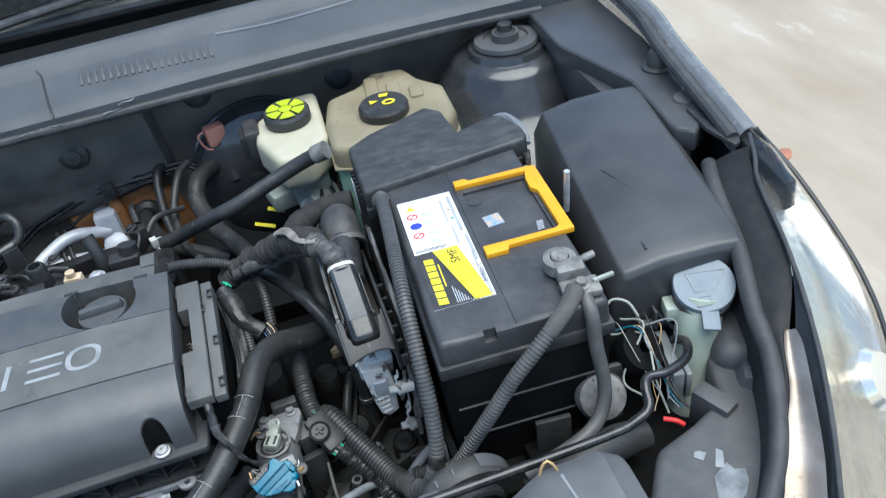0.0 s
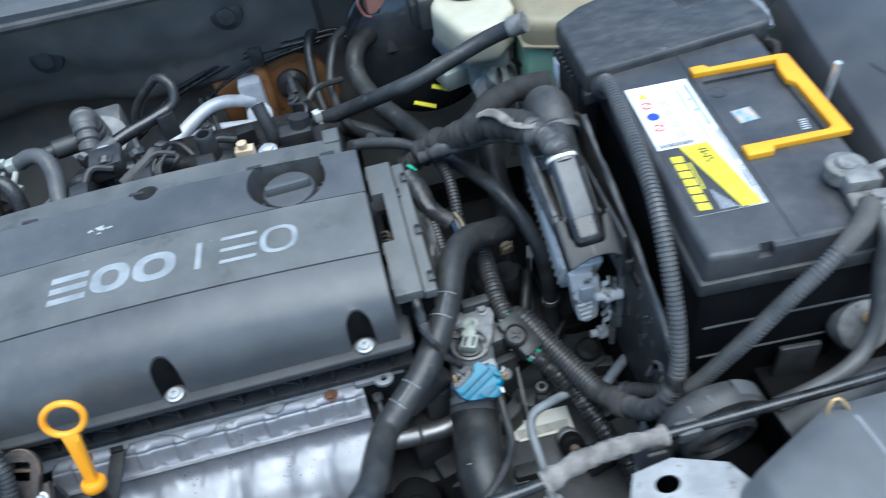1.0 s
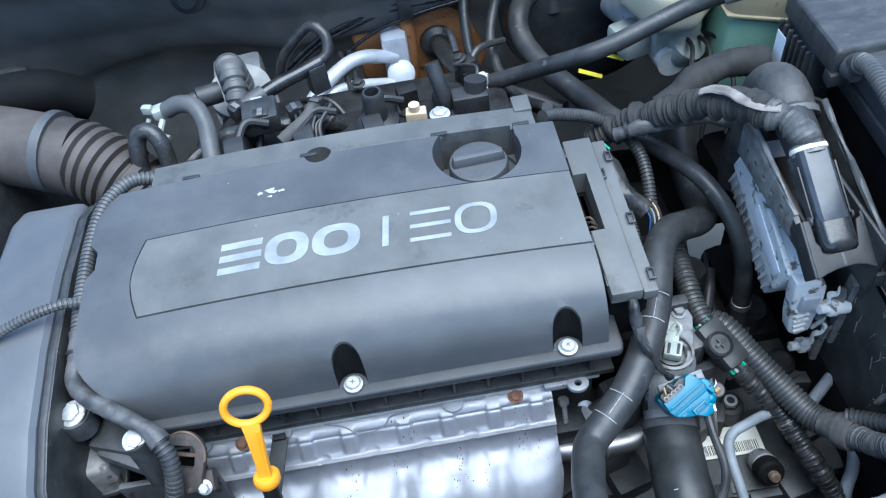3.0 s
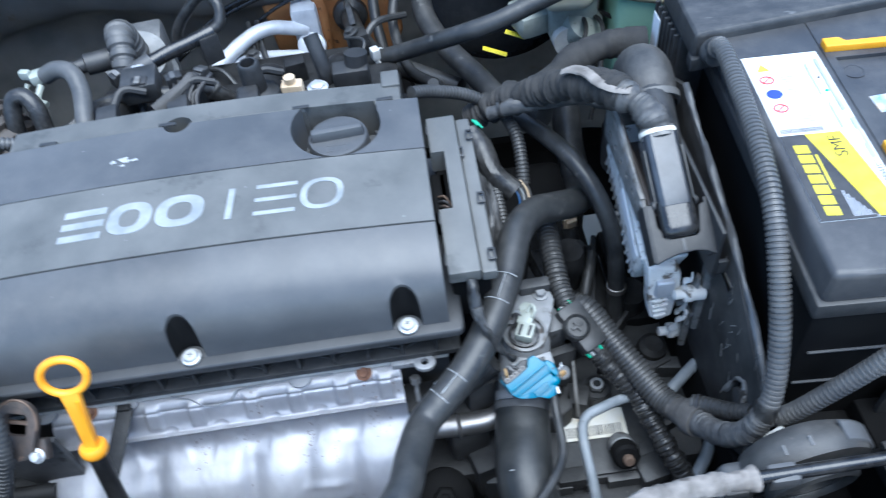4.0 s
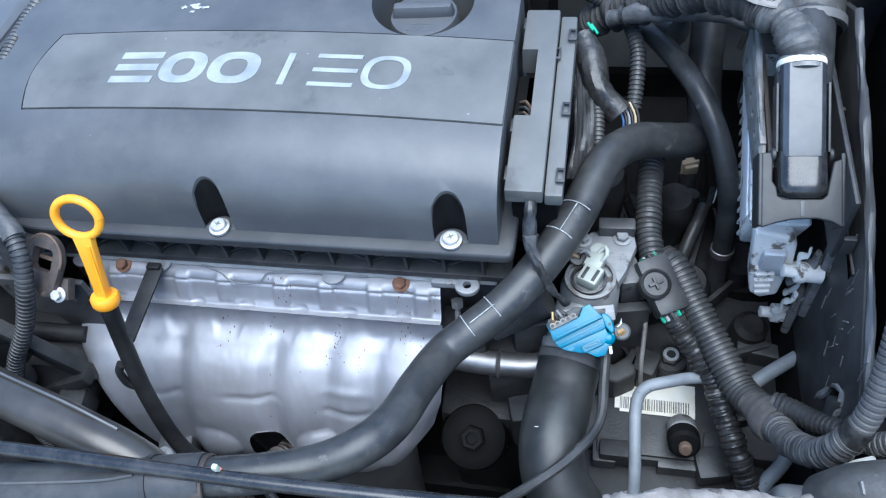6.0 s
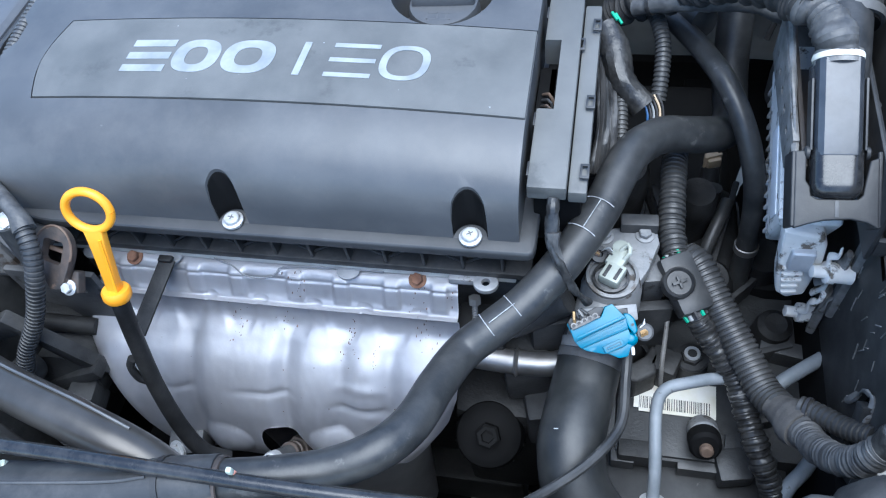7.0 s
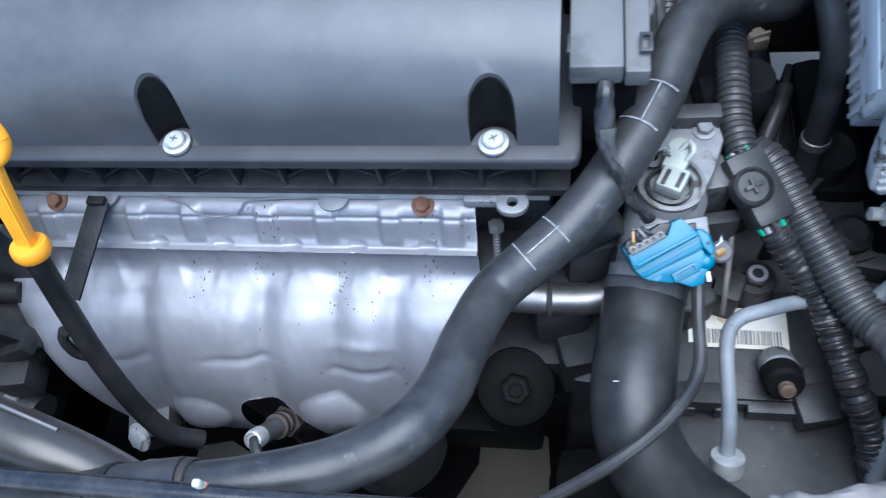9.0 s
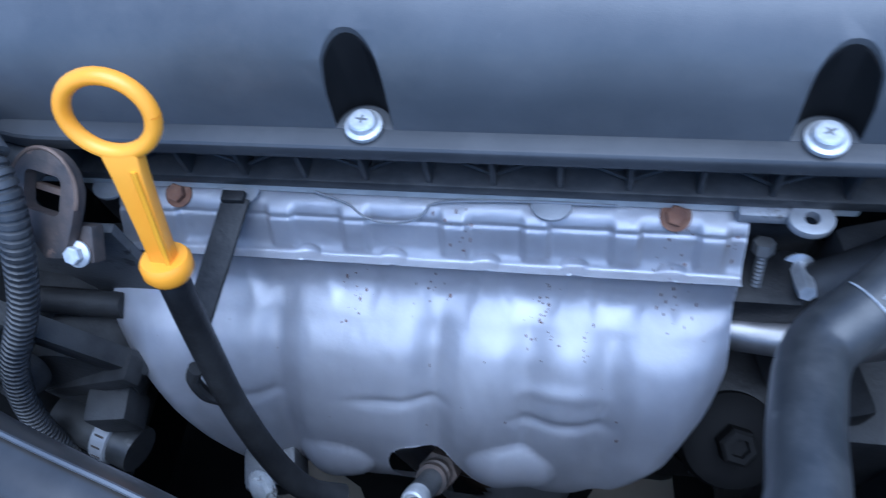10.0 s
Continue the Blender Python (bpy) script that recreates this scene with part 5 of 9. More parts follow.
part("branch", tube([(-0.409, 0.098, 0.826), (-0.425, 0.092, 0.833), (-0.455, 0.083, 0.832), (-0.49, 0.072, 0.822), (-0.53, 0.060, 0.80)], 0.0048, 10, rings=(0.0036, 0.0010)), M["conduit"], loom)
mount = thing("mount_bracket", (-0.41, 0.0, 0.70), "cast bracket with bright bolt heads beside the belt cover", "bracket")
part("arm", rbox(-0.415, -0.345, -0.016, 0.012, 0.742, 0.757, 0.004, -20), M["plastic"], mount)
piece("bolt", BOLT_DULL, pose(-0.4190, 0.0130, 0.7840, 10, -8, 0) @ Matrix.Scale(1.15, 4), mount)
piece("bolt", BOLT_DULL, pose(-0.3640, -0.0195, 0.7790, 14, 6, 0) @ Matrix.Scale(1.0, 4), mount)
part("bolt_boss", lathe([(0, 0), (0.014, 0), (0.013, 0.020), (0, 0.020)], (-0.4190, 0.0120, 0.7630)), M["cast_mid"], mount)
part("bolt_boss", lathe([(0, 0), (0.010, 0), (0.010, 0.05), (0, 0.05)], (-0.3600, -0.0295, 0.7290), (-0.08, 0.2, 1)), M["plastic"], mount)
part("mount_block", rbox(-0.436, -0.407, -0.020, 0.014, 0.690, 0.736, 0.006, 8, 0.002, 3), M["alu_dirty"], mount, "stained pale cast block")
part("mount_column", rbox(-0.456, -0.430, -0.012, 0.016, 0.560, 0.690, 0.006, 8), M["alu_dirty"], mount, "pale lower column")
part("mount_collar", rbox(-0.437, -0.406, -0.0215, 0.0145, 0.694, 0.701, 0.002, 8), M["cast_mid"], mount)
part("mount_web", rbox(-0.412, -0.362, -0.022, -0.010, 0.738, 0.752, 0.004, -28), M["cast_mid"], mount)

pump = thing("accessory_pump", (-0.39, -0.06, 0.55), "dirty cast aluminium accessory bracket beside the engine", "engine accessory")
part("pump_body", join(rbox(-0.43, -0.345, -0.045, 0.02, 0.50, 0.640, 0.008, 4), lathe([(0, 0), (0.035, 0), (0.035, 0.06), (0, 0.06)], (-0.38, -0.02, 0.60), (0, -1, 0.2), seg=24)), M["cast_dark"], pump)
part("web", prism([(-0.43, 0.685), (-0.385, 0.715), (-0.330, 0.630), (-0.345, 0.615), (-0.384, 0.69), (-0.42, 0.668)], -0.075, -0.062, 0.003, "y"), M["cast_dark"], pump)
part("web", prism([(-0.415, 0.60), (-0.335, 0.645), (-0.332, 0.632), (-0.41, 0.585)], -0.082, -0.066, 0.003, "y"), M["cast_dark"], pump)
part("boss", lathe([(0, 0), (0.014, 0), (0.015, 0.004), (0.013, 0.016), (0.006, 0.017), (0.005, 0.010), (0, 0.010)], (-0.398, -0.078, 0.640), (-0.1, -0.9, 0.45), seg=24), M["cast_dark"], pump)
part("end_block", rbox(-0.372, -0.345, -0.100, -0.078, 0.590, 0.618, 0.004, 8), M["cast_dark"], pump, "dirty cast block")
part("back_plate", cut(prism([(-0.40, 0.725), (-0.315, 0.725), (-0.318, 0.648), (-0.36, 0.640), (-0.372, 0.668), (-0.40, 0.675)], -0.032, -0.026, 0.002, "y"), lathe([(0.003, -0.2), (0.003, 0.2)], (-0.335, -0.03, 0.70), (0, 1, 0), seg=12)), M["cast_mid"], pump, "flat grey plate")
part("cross_tube", tube([(-0.40, -0.040, 0.650), (-0.345, -0.040, 0.650)], 0.008, 12), M["cast_rough"], pump)
part("hose_clamp", hoop([(0.015, 0), (0.0165, 0.001), (0.0165, 0.011), (0.015, 0.012)], (-0.380, -0.098, 0.575), (0.9, -0.25, -0.1), seg=26), M["cast_pale"], pump, "dull worm-drive clamp")
clampw = pump.children[-1]
for k in range(14):
    a = 2 * math.pi * k / 14
    ax = Vector((0.9, -0.25, -0.1)).normalized()
    s1 = ax.cross(Vector((0, 0, 1))).normalized()
    o = s1 * math.cos(a) + ax.cross(s1) * math.sin(a)
    c = Vector((-0.380, -0.098, 0.575)) + ax * 0.006 + o * 0.0164
    part("clamp_slot", tube([tuple(c - ax * 0.003), tuple(c + ax * 0.003)], 0.0007, 5), M["rust_dark"], clampw)
part("stub_hose", tube([(-0.41, -0.088, 0.578), (-0.355, -0.106, 0.572)], 0.0148, 14), M["rubber"], pump)

# connector strip at the end of the cam cover
strip = thing("coil_connector_cover", (0.06, 0.1, 0.78), "dark grey clip-on coil connector cover", "connector cover")
part("strip_body", cut(rbox(0.0395, 0.0665, 0.0185, 0.196, 0.7985, 0.8190, 0.0022, 0, 0, 2, (0, 0.085)), rbox(0.030, 0.052, 0.086, 0.152, 0.77, 0.85, 0)), M["panel"], strip)
part("strip_side", rbox(0.0672, 0.0800, 0.0195, 0.194, 0.7955, 0.8140, 0.002, 0, 0, 2, (0, 0.085)), M["panel"], strip)
# added black block, painted shade for the void under the strip
part("strip_base", rbox(0.042, 0.076, 0.030, 0.190, 0.735, 0.7980, 0.003), M["black"], strip, "black filler in the void below")
latchm = mesh_of("latch", cut(rbox(-0.0032, 0.0032, -0.006, 0.006, 0, 0.0022, 0.0006), rbox(-0.0018, 0.0018, -0.004, 0.004, -0.01, 0.01, 0)), M["plastic"])
for x, y in ((0.0415, 0.035), (0.0415, 0.078), (0.0415, 0.182), (0.0775, 0.035), (0.0775, 0.095), (0.0665, 0.150), (0.0775, 0.170), (0.056, 0.108)):
    piece("latch", latchm, pose(x, y, 0.8155 + 0.085 * (y - 0.104), 5), strip)
plug = thing("coil_plug", (0.045, 0.13, 0.77), "coil wiring plug with thin coloured wires", "connector")
part("plug_body", rbox(0.036, 0.052, 0.100, 0.150, 0.765, 0.798, 0.003), M["black"], plug)
for i, mm in enumerate(("rust", "ink", "rust_dark", "ink")):
    part("wire", tube([(0.041, 0.118 - 0.006 * i, 0.799), (0.047, 0.112 - 0.006 * i, 0.805), (0.052, 0.105 - 0.004 * i, 0.797)], 0.0012, 6), M[mm], plug)


# ---- hoses and pipes in front ----
hose = thing("radiator_hose", (0.05, 0, 0.73), "black rubber radiator hose with pale chalk rings", "hose")
HOSE = [(0.197, 0.3, 0.745), (0.196, 0.262, 0.706), (0.197, 0.235, 0.69), (0.196, 0.205, 0.692), (0.188, 0.178, 0.704), (0.172, 0.158, 0.72), (0.152, 0.145, 0.733), (0.13, 0.128, 0.748), (0.108, 0.095, 0.76), (0.09, 0.046, 0.757), (0.0751, 0.0152, 0.7534), (0.0592, -0.0106, 0.7488), (0.0408, -0.0335, 0.743), (0.0208, -0.0515, 0.737), (0.0018, -0.0685, 0.731), (-0.0088, -0.1010, 0.745), (-0.0165, -0.1361, 0.7624), (-0.0318, -0.1590, 0.7710), (-0.0592, -0.1733, 0.7688), (-0.095, -0.184, 0.771), (-0.128, -0.19, 0.771)]
part("hose_body", tube(HOSE, (0.0162, 0.0124), 22, 0.004), M["rubber"], hose, angle=60)
hs = spline(HOSE, 0.002)


def ring_on(line, at, r, w, a0, a1):
    """A thin mark round part of a tube."""
    i = int(np.argmin(np.linalg.norm(line - np.array(at), axis=1)))
    t = Vector(line[min(i + 2, len(line) - 1)] - line[max(i - 2, 0)]).normalized()
    s = t.cross(Vector((0, 0, 1))).normalized()
    u = s.cross(t)
    pts = [tuple(Vector(line[i]) + (s * math.cos(radians(a)) + u * math.sin(radians(a))) * r) for a in np.linspace(a0, a1, 12)]
    return tube(pts, w, 6, 0.002)


for at, rr in (((0.091, 0.044, 0.757), 0.0151), ((0.080, 0.020, 0.754), 0.0149), ((0.036, -0.037, 0.742), 0.0143), ((0.020, -0.053, 0.737), 0.0141)):
    part("chalk_ring", ring_on(hs, at, rr, 0.0004, 40, 135), M["pale_chalk"], hose, "pale chalk ring")
for a, b, up in (((0.091, 0.044, 0.757), (0.080, 0.020, 0.754), 0.0152), ((0.036, -0.037, 0.742), (0.020, -0.053, 0.737), 0.0145)):
    p, q = [hs[int(np.argmin(np.linalg.norm(hs - np.array(c), axis=1)))] for c in (a, b)]
    part("chalk_line", tube([(p[0], p[1] - 0.002, p[2] + up), (q[0], q[1] - 0.002, q[2] + up - 0.0004)], 0.0004, 6), M["pale_chalk"], hose, "pale chalk line")
part("spring_clamp", hoop([(0.0152, 0), (0.0164, 0.0005), (0.0164, 0.008), (0.0152, 0.0085)], (-0.122, -0.1905, 0.769), (-1, -0.12, 0), seg=26), M["rust_dark"], hose, "rusty spring clamp")
part("clamp_band", hoop([(0.0156, 0), (0.0164, 0.0005), (0.0164, 0.004), (0.0156, 0.0045)], (-0.140, -0.1925, 0.769), (-1, -0.12, 0), seg=26), M["cast"], hose, "dull band")
part("clamp_tab", rbox(-0.1105, -0.1065, -0.193, -0.189, 0.783, 0.794, 0.0010), M["salmon"], hose, "faded salmon clamp tab")
part("tab_tip", rbox(-0.1103, -0.1067, -0.1928, -0.1892, 0.7942, 0.800, 0.0012), M["neck"], hose, "pale tab tip")

neck_thing = thing("radiator_neck", (-0.2, -0.205, 0.76), "black radiator inlet neck with moulded seam and ring", "radiator neck")
part("neck_body", tube([(-0.125, -0.190, 0.771), (-0.155, -0.196, 0.770), (-0.20, -0.205, 0.765), (-0.34, -0.222, 0.755)], (0.0158, 0.022), 18), M["plastic"], neck_thing, angle=60)
part("stop_ring", tube([(-0.1560, -0.1962, 0.7698), (-0.1600, -0.1970, 0.7694)], 0.0178, 24), M["plastic_worn"], neck_thing)
part("mould_seam", tube([(-0.165, -0.1985, 0.7865), (-0.20, -0.2055, 0.7838), (-0.33, -0.2210, 0.7765)], 0.0009, 6), M["plastic_dusty"], neck_thing)
bigtube = thing("charge_pipe", (-0.3, -0.13, 0.74), "dark glossy metal pipe running to the radiator side", "pipe")
part("pipe_body", tube([(-0.56, -0.055, 0.70), (-0.42, -0.103, 0.745), (-0.31, -0.144, 0.766), (-0.235, -0.166, 0.768), (-0.185, -0.181, 0.757), (-0.15, -0.197, 0.725)], 0.0150, 22), M["pipe_brown"], bigtube, angle=60)
part("pipe_seam", tube([(-0.42, -0.0960, 0.7590), (-0.31, -0.1345, 0.7795), (-0.235, -0.1555, 0.7815), (-0.195, -0.1670, 0.7745)], 0.0011, 6), M["worn_grey"], bigtube, "pale rubbed seam")
bolt = tagged(new("bracket_bolt", BOLT_DULL), "dull hexagon bolt on a bracket near the pipe", "bolt")
bolt.matrix_basis = pose(-0.268, -0.1201, 0.575, 40, -30, 0) @ Matrix.Scale(1.1, 4)
part("bolt_bracket", rbox(-0.290, -0.256, -0.118, -0.09, 0.53, 0.562, 0.005, 15), M["cast_mid"], bolt)

loose_clip = single("loose_clip", join(rbox(-0.277, -0.268, -0.206, -0.198, 0.764, 0.776, 0.002, 20), rbox(-0.273, -0.270, -0.204, -0.201, 0.775, 0.784, 0.001, 20)), M["neck"], "small cream plastic clip by the pipe", "clip")
rod = thing("bonnet_prop_rod", (0.0, -0.19, 0.79), "thin dark steel bonnet prop rod lying across the front", "prop rod")
part("rod_body", tube([(-0.62, -0.196, 0.79), (-0.267, -0.193, 0.79), (-0.056, -0.194, 0.79), (0.10, -0.191, 0.796), (0.16, -0.182, 0.805), (0.22, -0.176, 0.795), (0.408, -0.172, 0.79), (0.452, -0.166, 0.790), (0.466, -0.160, 0.795), (0.470, -0.146, 0.802), (0.478, -0.135, 0.804), (0.500, -0.135, 0.802), (0.526, -0.125, 0.800), (0.538, -0.105, 0.798), (0.530, -0.092, 0.792)], 0.0048, 12), M["gloss"], rod, angle=60)
part("sleeve", tube([(0.118, -0.190, 0.798), (0.150, -0.184, 0.806), (0.185, -0.179, 0.802), (0.222, -0.1755, 0.794)], 0.0080, 14, 0.002, wobble=0.20, seed=8), M["frayed_foam"], rod, "worn pale frayed foam sleeve")
part("rod_clip", rbox(0.232, 0.252, -0.182, -0.168, 0.782, 0.797, 0.003), M["plastic_dusty"], rod)

# intake snorkel by the battery
snorkel = thing("intake_snorkel", (0.285, -0.15, 0.68), "round black air intake snorkel with open mouth", "air intake")
SNA = Vector((0.10, -1.0, -0.12)).normalized()
SNC = Vector((0.2790, -0.1600, 0.7430))
part("snorkel_body", hoop([(0.0300, 0.000), (0.0470, -0.002), (0.0490, -0.008), (0.0490, -0.012), (0.0475, -0.017), (0.0400, -0.026), (0.0300, -0.030)], tuple(SNC), tuple(SNA), seg=56), M["rubber_worn"], snorkel, "dusty dark shell")
# raised paler arc paints the sheen on the snorkel's right side
su = SNA.cross(Vector((0, 0, 1))).normalized() * -1
band = []
for a in range(18, 74, 4):
    o = su * math.cos(radians(a)) + Vector((0, 0, 1)) * math.sin(radians(a))
    band.append([tuple(SNC + o * r + SNA * h) for r, h in ((0.0488, -0.001), (0.0503, -0.002), (0.0503, -0.015), (0.0488, -0.017))])
n = len(band)
part("outer_band", ([p for row in band for p in row], [(i * 4 + k, i * 4 + (k + 1) % 4, i * 4 + 4 + (k + 1) % 4, i * 4 + 4 + k) for i in range(n - 1) for k in range(4)] + [(0, 1, 2, 3), tuple(range(4 * n - 4, 4 * n))]), M["worn_grey"], snorkel, "paler band painted for the sheen")
part("mouth_ring", hoop([(0.0270, 0.002), (0.0330, 0.000), (0.0345, 0.004), (0.0335, 0.010), (0.0300, 0.012), (0.0275, 0.008)], tuple(SNC), tuple(SNA), seg=48), M["plastic"], snorkel, "black mouth ring")
part("inner_ring", hoop([(0.0200, 0.002), (0.0230, 0.002), (0.0230, 0.008), (0.0200, 0.008)], tuple(SNC), tuple(SNA), seg=40), M["plastic"], snorkel)
# black disc paints the darkness inside the mouth
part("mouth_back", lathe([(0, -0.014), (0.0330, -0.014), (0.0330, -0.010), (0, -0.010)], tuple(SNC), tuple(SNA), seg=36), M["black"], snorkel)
part("side_foot", rbox(0.212, 0.246, -0.166, -0.140, 0.700, 0.752, 0.010, 0, 0.004, 4), M["plastic_dusty"], snorkel)
part("foot_label", rbox(0.216, 0.233, -0.1672, -0.1640, 0.738, 0.745, 0.001), M["cloth_tape"], snorkel)
for a in (100, 122):
    o = su * math.cos(radians(a)) + Vector((0, 0, 1)) * math.sin(radians(a))
    part("moulded_rib", tube([tuple(SNC + o * 0.049 - SNA * 0.003), tuple(SNC + o * 0.049 - SNA * 0.010)], 0.0012, 6), M["worn_grey"], snorkel)

# thermostat housing with its connectors
therm = thing("thermostat_housing", (0.095, 0.0, 0.66), "grey cast thermostat housing with plugs", "thermostat housing")
part("flange", prism([(0.084, 0.030), (0.090, 0.062), (0.100, 0.074), (0.126, 0.080), (0.136, 0.074), (0.138, 0.062), (0.130, 0.036), (0.122, 0.020), (0.108, 0.006), (0.092, 0.008)], 0.682, 0.6955, 0.003), M["cast_light"], therm, "dusty grey cast flange")
part("neck", lathe([(0, -0.03), (0.0235, -0.03), (0.0235, 0.0), (0.0215, 0.006), (0.0200, 0.012), (0, 0.012)], (0.102, 0.020, 0.692), seg=34), M["cast_light"], therm)
part("housing", tube([(0.104, 0.046, 0.668), (0.101, 0.022, 0.672), (0.097, -0.004, 0.674), (0.094, -0.024, 0.668)], (0.023, 0.0255), 26), M["cast_light"], therm, angle=60)
part("outlet_rim", tube([(0.0945, -0.020, 0.671), (0.0935, -0.027, 0.668)], 0.0275, 26), M["cast_light"], therm)
part("lip_plate", moved(cut(rbox(-0.020, 0.024, -0.006, 0.006, 0, 0.003, 0.001), rbox(-0.013, 0.002, -0.002, 0.0035, -0.01, 0.01, 0), rbox(0.006, 0.017, -0.002, 0.0035, -0.01, 0.01, 0)), pose(0.098, -0.0125, 0.7030, 30, 0, 12)), M["cast_light"], therm, "pale slotted lip")
part("web", rbox(0.112, 0.120, 0.020, 0.060, 0.655, 0.690, 0.003, 20), M["cast_mid"], therm)
part("side_pad", rbox(0.124, 0.142, 0.032, 0.060, 0.640, 0.684, 0.005, 12), M["cast_mid"], therm)
for px, py in ((0.126, 0.068), (0.094, 0.064)):
    part("bolt", moved(hexbolt(0.0052, 0.006), pose(px, py, 0.6955)), M["cast_light"], therm)
part("seat_rim", hoop([(0.0175, 0), (0.0200, 0.0006), (0.0200, 0.0032), (0.0175, 0.0038)], (0.102, 0.020, 0.7045), seg=30), M["cast"], therm, "bare machined rim")
part("black_bracket", rbox(0.106, 0.136, 0.070, 0.082, 0.690, 0.7065, 0.002, 2), M["plastic"], therm, "black plastic wiring bracket")
part("hose_stub", tube([(0.070, 0.005, 0.69), (0.05, 0.0, 0.675), (0.025, -0.006, 0.66)], 0.011, 14), M["cast_dark"], therm)
wplug = thing("sensor_plug", (0.103, 0.022, 0.715), "white temperature sensor plug with clip", "connector")
part("plug_body", join(rbox(0.094, 0.110, 0.010, 0.027, 0.706, 0.716, 0.002, -25), rbox(0.098, 0.112, 0.024, 0.040, 0.706, 0.716, 0.002, -25), lathe([(0.0035, 0), (0.0065, 0), (0.0065, 0.006), (0.0035, 0.006)], (0.107, 0.041, 0.710), seg=18)), M["white_plastic"], wplug)
part("clip_ring", hoop([(0.0120, 0), (0.0140, 0.0005), (0.0140, 0.003), (0.0120, 0.0035)], (0.101, 0.018, 0.7060), seg=26), M["tape"], wplug)
# black bars paint the dark inside of the plug's slots
part("plug_slot", rbox(0.0965, 0.0990, 0.0130, 0.0240, 0.7155, 0.7170, 0.0002, -25), M["ink"], wplug)
part("plug_slot", rbox(0.1045, 0.1070, 0.0105, 0.0215, 0.7155, 0.7170, 0.0002, -25), M["ink"], wplug)
for i in range(3):
    part("wire", tube([(0.0790 + 0.0012 * i, 0.0300 + 0.0022 * i, 0.7130), (0.0855, 0.0330 + 0.0022 * i, 0.7165), (0.0910, 0.0335 + 0.0016 * i, 0.7130)], 0.0009, 6), M["rust" if i != 1 else "copper"], wplug, "brown wire")
part("grommet", hoop([(0.0030, 0), (0.0068, 0.0004), (0.0068, 0.0044), (0.0030, 0.0048)], (0.0900, 0.0370, 0.7090), (0.25, -0.35, 0.9), seg=22), M["plastic_worn"], wplug, "black rubber grommet")
for i in range(2):
    part("signal_wire", tube([(0.0925, 0.0370, 0.7130), (0.0970, 0.0360 + 0.003 * i, 0.7175), (0.1010, 0.0330 + 0.003 * i, 0.7165)], 0.0008, 6), M["print" if i else "ink"], wplug)
part("plug_loop", tube([(0.109, 0.030, 0.714), (0.114, 0.034, 0.720), (0.112, 0.041, 0.720), (0.107, 0.038, 0.715)], 0.0018, 8), M["white_plastic"], wplug)
bplug = thing("blue_plug", (0.098, -0.034, 0.69), "bright blue stepped multi-pin plug with grey pin seal", "connector")
BN, BU = Vector((0.0379, -0.4992, 0.8657)), Vector((0.8650, 0.4501, 0.2217))
BP = Matrix.Translation((0.0980, -0.0300, 0.7130)) @ Matrix((BU, BN.cross(BU), BN)).transposed().to_4x4()
part("upper_block", moved(prism([(-0.0222, 0.0098), (0.0018, 0.0088), (0.0072, 0.0142), (0.0129, 0.0140), (0.0174, 0.0008), (-0.0231, 0.0002)], -0.010, 0.0090, 0.0010, segments=2), BP), M["blue"], bplug)
part("crest", moved(rbox(-0.0205, 0.0150, 0.0012, 0.0030, 0.0086, 0.0102, 0.0006), BP), M["blue"], bplug)
part("middle_step", moved(prism([(-0.0231, 0.0004), (0.0172, 0.0008), (0.0156, -0.0070), (-0.0208, -0.0061)], -0.010, 0.0062, 0.0008), BP), M["blue_deep"], bplug, "deeper blue clear step")
for i in range(3):
    part("step_line", moved(rbox(-0.0200 + 0.001 * i, 0.0152, -0.0012 - 0.0020 * i, -0.0006 - 0.0020 * i, 0.0060, 0.0067, 0.0002), BP), M["blue"], bplug)
part("lower_block", moved(prism([(-0.0208, -0.0060), (0.0158, -0.0068), (0.0150, -0.0140), (0.0085, -0.0175), (-0.0075, -0.0165), (-0.0177, -0.0095)], -0.010, 0.0042, 0.0010), BP), M["blue"], bplug)
part("end_cap", moved(join(prism([(0.0170, 0.0045), (0.0205, 0.0030), (0.0228, -0.0020), (0.0212, -0.0110), (0.0175, -0.0130), (0.0158, -0.0060)], -0.010, 0.0064, 0.0016, segments=3), prism([(0.0150, -0.0120), (0.0195, -0.0120), (0.0185, -0.0160), (0.0107, -0.0209), (0.0070, -0.0250), (0.0005, -0.0235), (-0.0060, -0.0165), (0.0060, -0.0165)], -0.010, 0.0030, 0.0012, segments=2)), BP), M["blue"], bplug)
part("cap_bulge", moved(lathe([(0, 0), (0.0054, 0), (0.0050, 0.0024), (0.0036, 0.0040), (0.0016, 0.0046), (0, 0.0047)], (0.0140, -0.0145, -0.0004), seg=20), BP), M["blue"], bplug)
part("cap_pin", moved(lathe([(0, 0), (0.0010, 0), (0.0010, 0.0012), (0, 0.0012)], (0.0195, -0.0055, 0.0062), seg=10), BP), M["ink"], bplug)
part("lock_frame", moved(cut(rbox(-0.0066, 0.0080, -0.0168, -0.0112, 0.0035, 0.0062, 0.0006), rbox(-0.0052, 0.0066, -0.0156, -0.0124, 0.0, 0.02, 0)), BP), M["blue"], bplug)
part("lock_slot", moved(rbox(-0.0052, 0.0066, -0.0156, -0.0124, 0.0040, 0.0046, 0), BP), M["blue_deep"], bplug)
part("lock_bar", moved(rbox(-0.0040, 0.0054, -0.0146, -0.0134, 0.0044, 0.0058, 0.0003), BP), M["blue"], bplug)
